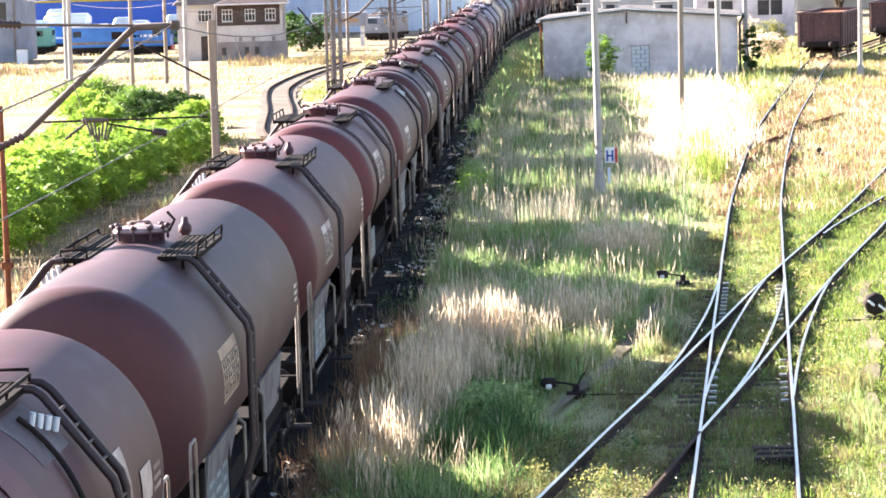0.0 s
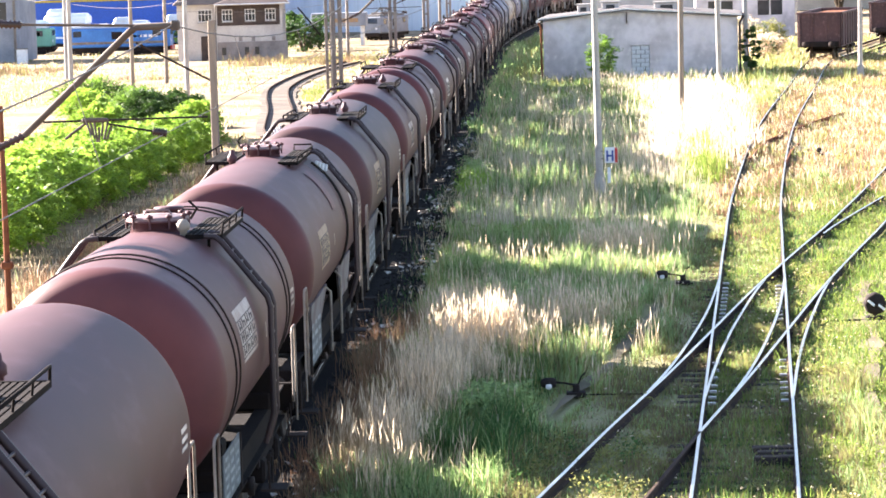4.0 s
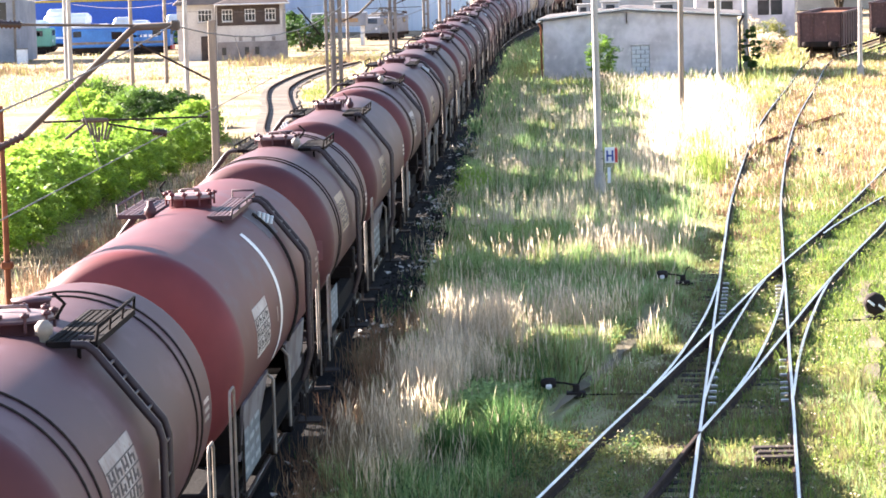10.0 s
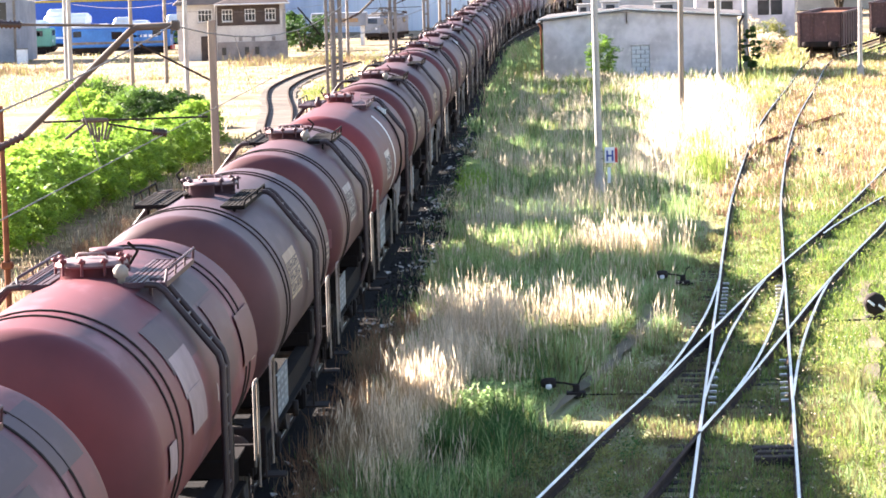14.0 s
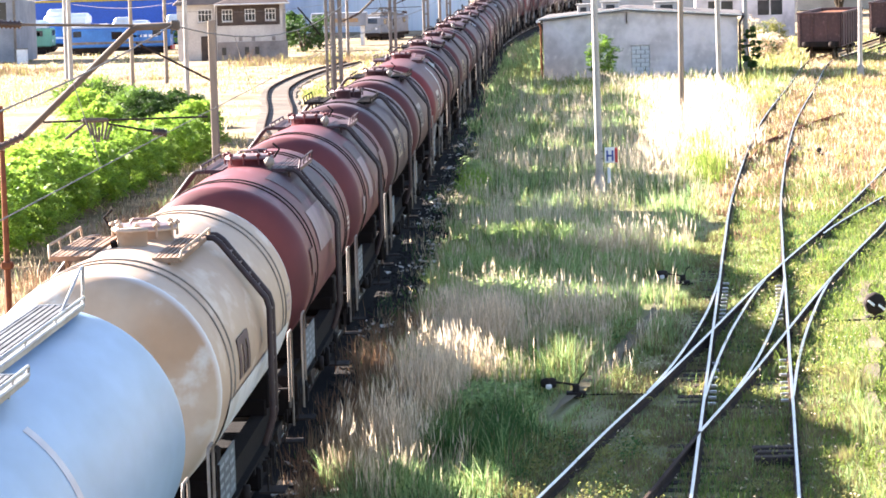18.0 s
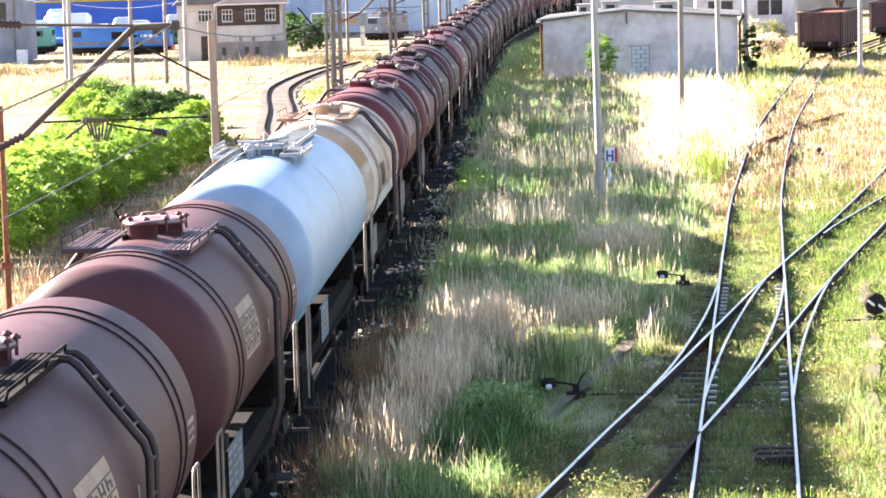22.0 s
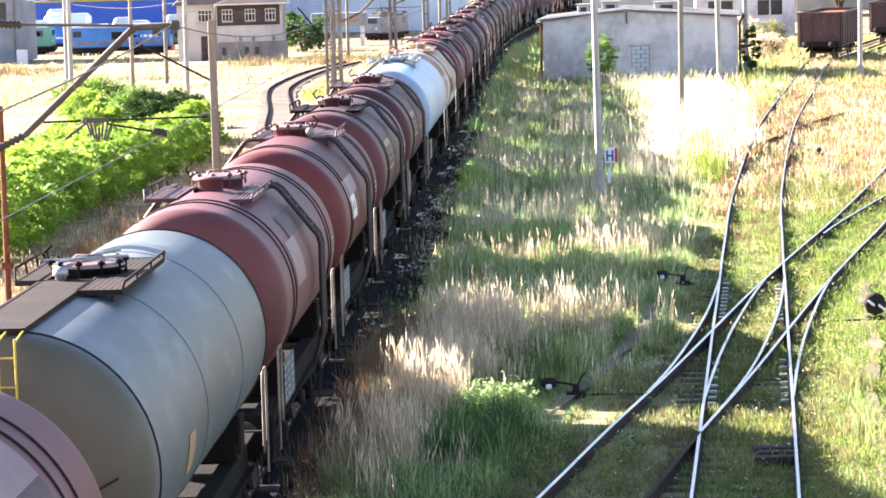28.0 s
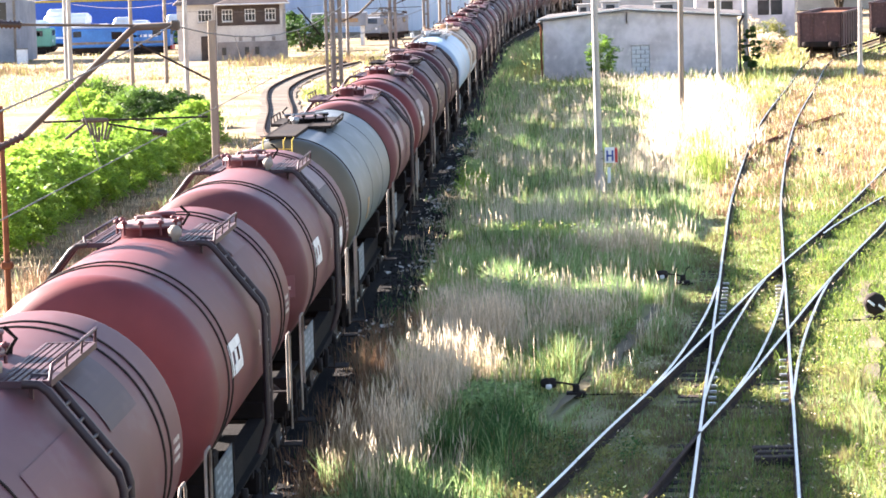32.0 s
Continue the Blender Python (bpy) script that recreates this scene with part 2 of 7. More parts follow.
# ---- mesh making ----
class Shape:
    """Gathers vertices and faces of one mesh."""

    def __init__(self):
        self.v, self.f, self.s = [], [], []

    def add(self, verts, faces, smooth=False):
        k = len(self.v)
        self.v += [tuple(p) for p in verts]
        self.f += [tuple(i + k for i in q) for q in faces]
        self.s += [smooth] * len(faces)
        return self

    def box(self, centre, size, bevel=0.0, turn=None):
        c, h = Vector(centre), Vector(size) / 2
        turn = turn or Matrix.Identity(3)
        if not bevel:
            vs = [c + turn @ Vector((x * h.x, y * h.y, z * h.z)) for x in (-1, 1) for y in (-1, 1) for z in (-1, 1)]
            return self.add(vs, [(0, 1, 3, 2), (4, 6, 7, 5), (0, 4, 5, 1), (2, 3, 7, 6), (0, 2, 6, 4), (1, 5, 7, 3)])
        b = min(bevel, min(h) * 0.9)
        local, index = [], {}
        for x in (-1, 1):
            for y in (-1, 1):
                for z in (-1, 1):
                    for a in range(3):
                        p = [x * (h.x - b), y * (h.y - b), z * (h.z - b)]
                        p[a] = (x, y, z)[a] * h[a]
                        index[x, y, z, a] = len(local)
                        local.append(Vector(p))
        faces = []
        for a in range(3):
            o1, o2 = [i for i in range(3) if i != a]
            for sgn in (-1, 1):
                q = []
                for u, w in ((-1, -1), (1, -1), (1, 1), (-1, 1)):
                    k = [0, 0, 0]
                    k[a], k[o1], k[o2] = sgn, u, w
                    q.append(index[(*k, a)])
                faces.append(q)
            for u in (-1, 1):
                for w in (-1, 1):
                    k1, k2 = [0, 0, 0], [0, 0, 0]
                    k1[a], k2[a] = -1, 1
                    for k in (k1, k2):
                        k[o1], k[o2] = u, w
                    faces.append([index[(*k1, o1)], index[(*k2, o1)], index[(*k2, o2)], index[(*k1, o2)]])
        for x in (-1, 1):
            for y in (-1, 1):
                for z in (-1, 1):
                    faces.append([index[x, y, z, 0], index[x, y, z, 1], index[x, y, z, 2]])
        for i, q in enumerate(faces):
            p = [local[j] for j in q]
            if (p[1] - p[0]).cross(p[2] - p[0]).dot(sum(p, Vector())) < 0:
                faces[i] = q[::-1]
        return self.add([c + turn @ p for p in local], faces)

    def tube(self, points, radius, sides=8, closed=False, caps=True):
        """A round bar along points; radius may be one per point."""
        pts = [Vector(p) for p in points]
        rs = radius if isinstance(radius, (list, tuple)) else [radius] * len(pts)
        n, vs = len(pts), []
        side = None
        for i, p in enumerate(pts):
            a, b = (pts[i - 1], pts[(i + 1) % n]) if closed else (pts[max(i - 1, 0)], pts[min(i + 1, n - 1)])
            d = (b - a).normalized()
            if side is None:
                side = d.cross(Vector((0, 0, 1)) if abs(d.z) < 0.9 else Vector((1, 0, 0))).normalized()
            else:
                side = (side - d * side.dot(d)).normalized()
            up = d.cross(side)
            vs += [p + (side * math.cos(2 * math.pi * k / sides) + up * math.sin(2 * math.pi * k / sides)) * rs[i] for k in range(sides)]
        fs = []
        for i in range(n if closed else n - 1):
            j = (i + 1) % n
            fs += [(i * sides + k, i * sides + (k + 1) % sides, j * sides + (k + 1) % sides, j * sides + k) for k in range(sides)]
        self.add(vs, fs, True)
        if caps and not closed:
            self.add(vs[:sides], [tuple(range(sides))[::-1]])
            self.add(vs[-sides:], [tuple(range(sides))])
        return self

    def lathe(self, profile, sides=32, axis="y", centre=(0, 0, 0), smooth=True):
        """Turns (radius, along) pairs about an axis."""
        c, vs = Vector(centre), []
        for r, t in profile:
            for k in range(sides):
                a, b = r * math.sin(2 * math.pi * k / sides), r * math.cos(2 * math.pi * k / sides)
                vs.append(c + Vector({"y": (a, t, b), "x": (t, b, a), "z": (b, a, t)}[axis]))
        fs = [(i * sides + k, i * sides + (k + 1) % sides, (i + 1) * sides + (k + 1) % sides, (i + 1) * sides + k)
              for i in range(len(profile) - 1) for k in range(sides)]
        fs = [q[::-1] for q in fs]
        self.add(vs, fs, smooth)
        if profile[0][0] > 1e-4:
            self.add(vs[:sides], [tuple(range(sides))])
        if profile[-1][0] > 1e-4:
            self.add(vs[-sides:], [tuple(range(sides))[::-1]])
        return self

    def bent(self, radius, a0, a1, y0, y1, thick=0.004, steps=6, centre=(0, 0, 2.74)):
        """A thin sheet that lies on a cylinder along y, between two angles from the top."""
        vs, fs = [], []
        for i in range(steps + 1):
            a = radians(a0 + (a1 - a0) * i / steps)
            for y in (y0, y1):
                for r in (radius, radius + thick):
                    vs.append((centre[0] + r * math.sin(a), centre[1] + y, centre[2] + r * math.cos(a)))
        for i in range(steps):
            k = i * 4
            fs += [(k + 1, k + 3, k + 7, k + 5), (k, k + 4, k + 6, k + 2), (k, k + 1, k + 5, k + 4), (k + 2, k + 6, k + 7, k + 3)]
        fs += [(0, 2, 3, 1), (steps * 4, steps * 4 + 1, steps * 4 + 3, steps * 4 + 2)]
        return self.add(vs, fs)

    def mesh(self, name, mat):
        me = bpy.data.meshes.new(name)
        me.from_pydata(self.v, [], self.f)
        me.polygons.foreach_set("use_smooth", self.s)
        me.materials.append(mat)
        return me


def part(name, shape, mat, parent=None, label="", at=None):
    ob = new(name, shape.mesh(name, mat))
    if parent:
        ob.parent = parent
    if at is not None:
        ob.matrix_basis = at
    if label:
        ob["label"] = label
    return ob


def thing(name, label, category, group="", kind="", at=None):
    ob = new(name)
    ob.empty_display_size = 0.3
    if at is not None:
        ob.matrix_basis = at
    return tagged(ob, label, category, group, kind)


def quads(name, pts, mat, parent=None):
    """Fast mesh of many loose four-cornered faces: pts is (n, 4, 3)."""
    n = len(pts)
    me = bpy.data.meshes.new(name)
    me.vertices.add(n * 4)
    me.vertices.foreach_set("co", np.ascontiguousarray(pts, dtype=np.float32).ravel())
    me.loops.add(n * 4)
    me.loops.foreach_set("vertex_index", np.arange(n * 4, dtype=np.int32))
    me.polygons.add(n)
    me.polygons.foreach_set("loop_start", np.arange(0, n * 4, 4, dtype=np.int32))
    me.update(calc_edges=True)
    me.materials.append(mat)
    ob = new(name, me)
    if parent:
        ob.parent = parent
    return ob


# ---- the lie of the land ----
def smooth(a, b, x):
    k = np.clip((x - a) / (b - a), 0.0, 1.0)
    return k * k * (3 - 2 * k)


def ground_z(x, y):
    """Rail heads of the long train's track lie at 0; the yard beyond it falls away gently."""
    x, y = np.asarray(x, float), np.asarray(y, float)
    fall = -0.0095 * np.clip(y, 0, 420) * smooth(-9.0, -15.0, x)
    return -0.22 + fall * 1.0


def rail_line(s):
    """Place and heading of the train's track at the distance s along it: straight, then a wide bend."""
    x0, start, radius = -5.35, 200.0, 1350.0
    if s <= start:
        return x0, s, 0.0
    a = (s - start) / radius
    return x0 + radius * (1 - math.cos(a)), start + radius * math.sin(a), a
# ---- ground ----
def path_x(y):
    """Middle of the trodden path that runs to the point levers."""
    return np.interp(y, [42.6, 45.3, 50.8, 54.7, 59.5], [-0.65, -0.25, 0.85, 1.5, 2.05]) + 0.06 * np.sin(y * 0.9)


def make_ground():
    xs = np.concatenate([[-4000, -1500, -600, -250, -120], np.arange(-70, -20, 5.0), np.arange(-20, 16, 1.0), np.arange(16, 60, 6.0), [120, 300, 900, 2500, 4500]])
    ys = np.concatenate([[-600, -150, -40, 0], np.arange(16, 130, 2.0), np.arange(130, 460, 8.0), [520, 700, 1200, 2500, 5000]])
    X, Y = np.meshgrid(xs, ys)
    rough = np.vectorize(lambda a, b: noise.noise((a * 0.35, b * 0.35, 0)))(X, Y) * 0.05
    Z = ground_z(X, Y) + rough * (np.abs(X + 5.2) > 3.0)
    s = Shape()
    nx = len(xs)
    s.add(np.stack([X, Y, Z], -1).reshape(-1, 3).tolist(),
          [(j * nx + i, j * nx + i + 1, (j + 1) * nx + i + 1, (j + 1) * nx + i) for j in range(len(ys) - 1) for i in range(nx - 1)], True)
    g = part("ground", s, SOIL)
    tagged(g, "rough yard ground with dry soil and low weeds", "ground", kind="structure")
    # darker, mossy soil under the meadow and the siding
    s = Shape()
    keep = []
    for j in range(len(ys) - 1):
        for i in range(nx - 1):
            x, y = (xs[i] + xs[i + 1]) / 2, (ys[j] + ys[j + 1]) / 2
            edge = 1.3 * noise.noise((x * 0.3, y * 0.15, 5.0))
            if -4.0 < x < (4.0 + 0.1 * y if y < 84 else 3.4) + edge and 20 < y < 126 + 6 * edge:
                keep.append((j * nx + i, j * nx + i + 1, (j + 1) * nx + i + 1, (j + 1) * nx + i))
    s.add(np.stack([X, Y, Z + 0.015], -1).reshape(-1, 3).tolist(), keep, True)
    tagged(part("meadow_soil", s, HUMUS), "dark mossy soil under the grass", "ground", kind="structure")
    # worn footpath beside the point levers
    p = Shape()
    rows = []
    for i in range(26):
        y = 45.2 + i * 0.58
        x = path_x(y)
        w = (0.13 + 0.05 * math.sin(y * 1.3) + 0.04 * math.sin(y * 3.1)) * min(1, i / 4, (25 - i) / 4)
        rows.append([(x - w, y, -0.135), (x + w, y, -0.135)])
    p.add([q for r in rows for q in r], [(2 * i, 2 * i + 1, 2 * i + 3, 2 * i + 2) for i in range(len(rows) - 1)], True)
    tagged(part("footpath", p, DIRT), "narrow trodden dirt footpath through the grass", "path", kind="structure")
    p = Shape()
    rows = []
    for i in range(30):
        y = 34 + i * 1.0
        x = 4.05 + 0.105 * (y - 34) + 0.08 * math.sin(y * 0.5)
        w = 0.12 + 0.05 * math.sin(y * 1.7) + 0.03 * math.sin(y * 4.3)
        rows.append([(x - w, y, -0.13), (x + w, y, -0.13)])
    p.add([q for r in rows for q in r], [(2 * i, 2 * i + 1, 2 * i + 3, 2 * i + 2) for i in range(len(rows) - 1)], True)
    tagged(part("footpath", p, DIRT), "pale trodden path beside the sidings", "path", kind="structure")


make_ground()


# ---- tracks ----
def spline(points, step):
    """Evenly spaced points along a smooth curve through the given plan points."""
    p = [Vector((*q, 0)) if len(q) == 2 else Vector(q) for q in points]
    p = [p[0] * 2 - p[1], *p, p[-1] * 2 - p[-2]]
    out = []
    for i in range(1, len(p) - 2):
        a, b, c, d = p[i - 1:i + 3]
        n = max(2, int((c - b).length / step))
        for k in range(n):
            t = k / n
            out.append(0.5 * (2 * b + (c - a) * t + (2 * a - 5 * b + 4 * c - d) * t ** 2 + (3 * b - 3 * c + d - a) * t ** 3))
    return out + [p[-2]]


def offset(line, d):
    out = []
    for i, p in enumerate(line):
        t = (line[min(i + 1, len(line) - 1)] - line[max(i - 1, 0)]).normalized()
        out.append(p + Vector((t.y, -t.x, 0)) * d)
    return out


def sweep(shape, line, profile, smooth=False):
    vs, n = [], len(profile)
    for i, p in enumerate(line):
        t = (line[min(i + 1, len(line) - 1)] - line[max(i - 1, 0)]).normalized()
        side = Vector((t.y, -t.x, 0)).normalized()
        vs += [p + side * a + Vector((0, 0, b)) for a, b in profile]
    fs = [(i * n + k, i * n + (k + 1) % n, (i + 1) * n + (k + 1) % n, (i + 1) * n + k) for i in range(len(line) - 1) for k in range(n)]
    shape.add(vs, [q[::-1] for q in fs], smooth)
    shape.add(vs[:n], [tuple(range(n))])
    shape.add(vs[-n:], [tuple(range(n))[::-1]])
    return shape


FOOT = [(-0.065, -0.16), (0.065, -0.16), (0.065, -0.145), (0.012, -0.125), (0.012, -0.045), (0.033, -0.04), (0.034, -0.010), (-0.034, -0.010), (-0.033, -0.04), (-0.012, -0.045), (-0.012, -0.125), (-0.065, -0.145)]
TOP = [(-0.027, -0.0099), (0.027, -0.0099), (0.020, 0.0), (-0.020, 0.0)]


def rail(track, line, d, shiny=RAIL):
    off = offset(line, d)
    web = part("rail", sweep(Shape(), off, FOOT), RAIL_RUST, track)
    part("rail_head", sweep(Shape(), off, TOP), shiny, web, "worn bright running surface")


def track(name, label, points, step=1.5, sleepers=(), shiny=RAIL, lift=0.0, dull=-1e9):
    t = thing(name, label, "railway track", kind="structure")
    line = spline(points, step)
    for q in line:
        q.z += lift
    for d in (-0.753, 0.753):
        cut = next((i for i, q in enumerate(line) if q.y > dull), 0) if d > 0 else 0
        if cut > 1:
            rail(t, line[:cut + 1], d, RAIL_RUST)
        rail(t, line[cut:], d, shiny)
    if sleepers:
        s = Shape().box((0, 0, -0.245), (2.5, 0.24, 0.13), 0.015)
        me, fine, gone, k = s.mesh("sleeper", SLEEPER), spline(points, 0.05), 0.0, 0
        for a, b in zip(fine, fine[1:]):
            gone += (b - a).length
            if gone >= 0.6:
                gone -= 0.6
                if sleepers[0] < b.y < sleepers[1]:
                    o = new("sleeper", me)
                    o.parent = t
                    k += 1
                    dirn = (b - a)
                    o.matrix_basis = Matrix.Translation((b.x, b.y, b.z + lift)) @ Matrix.Rotation(math.atan2(dirn.y, dirn.x) - math.pi / 2 + random.uniform(-0.02, 0.02), 4, "Z")
    return t


MAIN = [rail_line(s)[:2] for s in (-240, -160, -80, -20, 10, 40, 80, 120, 160, 185, 215, 245, 280, 320, 360, 400, 450)]
track("train_track", "railway track on black oily ballast under the train", MAIN, 4.0, (30, 110))
T1 = [(0.8, 15), (2.5, 37.5), (3.15, 46), (3.68, 53), (4.35, 61.7), (5.02, 70.5), (6.38, 87), (9.4, 117), (13.5, 150), (17.3, 180), (20.7, 195), (24.4, 211), (30, 235)]
T4 = [(-1.9, 27), (0.35, 37.7), (1.42, 43), (2.6, 48.5), (3.75, 54.2), (5.12, 61), (6.68, 68.2), (8.4, 76), (11.8, 92.5), (15.6, 112)]
track("siding_track", "overgrown siding track with worn shiny rails", T1, 1.5, (36, 66), lift=0.0)
track("crossing_track", "railway track crossing the siding at a slip", T4, 1.5, lift=0.004, dull=42.5)
track("slip_track", "curved slip rails joining two tracks", [(0.35, 37.7), (1.42, 43), (2.25, 47), (2.95, 51), (3.8, 57), (4.45, 63)], 1.0, lift=-0.004)
track("slip_track", "curved slip rails joining two tracks", [(3.15, 46), (3.72, 51), (4.43, 56.2), (5.45, 62.5), (6.7, 68.3)], 1.0, lift=-0.008)
yard = [(-14.0, 138), (-15.1, 146), (-17.2, 168), (-19.4, 188), (-20.9, 205), (-21.5, 225), (-21.3, 246), (-20.0, 268)]
track("yard_track", "dull curved track in the dry yard", [(x, y, float(ground_z(x, y)) + 0.22) for x, y in yard], 3.0, shiny=RAIL_RUST)
def yard_x(y):
    return np.interp(y, [q[1] for q in yard], [q[0] for q in yard])


BED = material("dusty_track_bed", (0.17, 0.14, 0.115), (0.10, 0.085, 0.07), 0.95, grain=6.0, patch=0.6, bump=0.5)
bed = Shape()
rows = [[(q.x - 1.25 - 0.3 * noise.noise((q.y * 0.3, 0, 1)), q.y, gz0 - 0.02), (q.x + 1.35 + 0.3 * noise.noise((q.y * 0.3, 0, 9)), q.y, gz0 - 0.02)] for q in spline(yard, 3.0) for gz0 in [float(ground_z(q.x, q.y)) + 0.08]]
bed.add([q for r in rows for q in r], [(2 * i, 2 * i + 1, 2 * i + 3, 2 * i + 2) for i in range(len(rows) - 1)], True)
tagged(part("yard_track_bed", bed, BED), "grey-brown dusty bed of the yard track", "track bed", kind="structure")
track("rear_track", "siding track beneath the parked open wagons", [(22.0, 190), (25.6, 206), (30.5, 227), (38, 258)], 8.0, shiny=RAIL_RUST)

# slide plates of the points
for track_points, lo, hi, d in ((T1, 56.5, 62.5, -0.60), (T1, 45.6, 51.0, -0.62), (T1, 56.0, 62.5, 0.60), (T1, 45.8, 50.8, 0.62)):
    plates = thing("slide_plates", "row of bright worn steel slide plates at the points", "rail plates")
    line = offset(spline(track_points, 0.3), d)
    last = -9
    me = Shape().box((0, 0, -0.02), (0.14, 0.07, 0.05), 0.01).mesh("slide_plate", PLATE)
    for q in line:
        if lo < q.y < hi and q.y - last > 0.6:
            last = q.y
            o = new("slide_plate", me)
            o.parent = plates
            o.matrix_basis = pose(q.x, q.y, -0.03)

# ballast under the train
def make_ballast():
    s = Shape()
    line = spline(MAIN, 3.0)
    prof = [(-2.6, -0.24), (-1.7, -0.13), (0, -0.12), (1.6, -0.12), (2.1, -0.18), (2.5, -0.26)]
    vs, n = [], len(prof)
    for i, p in enumerate(line):
        for a, b in prof:
            w = 0.18 * noise.noise((p.y * 0.21, a, 3.0)) if abs(a) > 2.0 else 0
            if a > 1.7:
                a -= 0.55 * (a - 1.3) * float(smooth(95, 140, p.y))
            vs.append((p.x + a + w, p.y, b))
    s.add(vs, [(i * n + k, i * n + k + 1, (i + 1) * n + k + 1, (i + 1) * n + k) for i in range(len(line) - 1) for k in range(n - 1)], True)
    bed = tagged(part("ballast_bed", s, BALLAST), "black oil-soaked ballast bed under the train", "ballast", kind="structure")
    rng = np.random.default_rng(4)

    def stones(name, count, lo, hi, x0, x1, size, mat, up, power=1.0):
        y = lo + (hi - lo) * rng.random(count) ** power
        x = -5.2 + x0 + (x1 - x0) * rng.random(count)
        r = size * (0.5 + rng.random(count))
        tilt = rng.random((count, 3)) * 2 - 1
        a = rng.random(count) * 6.3
        u = np.stack([np.cos(a), np.sin(a), tilt[:, 0] * 0.5], 1) * r[:, None]
        v = np.stack([-np.sin(a), np.cos(a), tilt[:, 1] * 0.5], 1) * r[:, None] * 0.7
        c = np.stack([x, y, np.full(count, up) - np.clip(np.abs(x + 5.2) - 1.7, 0, 1) * 0.1], 1)
        top = c + np.array([0, 0, 1]) * (r * 0.6)[:, None]
        base = [c + u, c + v, c - u, c - v]
        pts = []
        for i in range(4):
            pts.append(np.stack([base[i], base[(i + 1) % 4], top, top], 1))
        return quads(name, np.concatenate(pts), mat)
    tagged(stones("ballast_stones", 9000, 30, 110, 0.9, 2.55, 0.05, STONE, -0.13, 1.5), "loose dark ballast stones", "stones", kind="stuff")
    # pale scraps, some of them standing in for glints on the ballast
    n = 760
    group = rng.random((75, 2)) * np.array([1.7, 96.0]) + np.array([-4.1, 34.0])
    own = rng.integers(0, 75, n)
    xy = group[own] + rng.normal(0, 1, (n, 2)) * np.array([0.22, 0.7])
    a, r = rng.random(n) * 6.283, 0.03 + 0.10 * rng.random(n) ** 3
    u = np.stack([np.cos(a), np.sin(a), rng.normal(0, 0.25, n)], 1) * r[:, None]
    v = np.stack([-np.sin(a), np.cos(a), rng.normal(0, 0.35, n)], 1) * (r * (0.3 + 0.7 * rng.random(n)))[:, None]
    c = np.column_stack([xy, np.full(n, -0.09) - np.clip(xy[:, 0] + 3.4, 0, 1) * 0.08])
    lift = np.array([0, 0, 0.03])
    rubbish = quads("litter", np.concatenate([np.stack([c - u, c - v, c + u * 0.2 + lift, c - u * 0.3 + v], 1), np.stack([c + u * 0.2 + lift, c - v, c + u, c + v * 0.6], 1)]), LITTER)
    tagged(rubbish, "scattered pale stones, litter and painted glints on the black ballast", "litter", kind="stuff")


make_ballast()


# ---- tank wagons ----
R, CZ = 1.414, 2.74
LENGTH = {"smooth": 14.1, "banded": 11.42, "long_walk": 15.2, "grey": 12.7}   # over the buffers


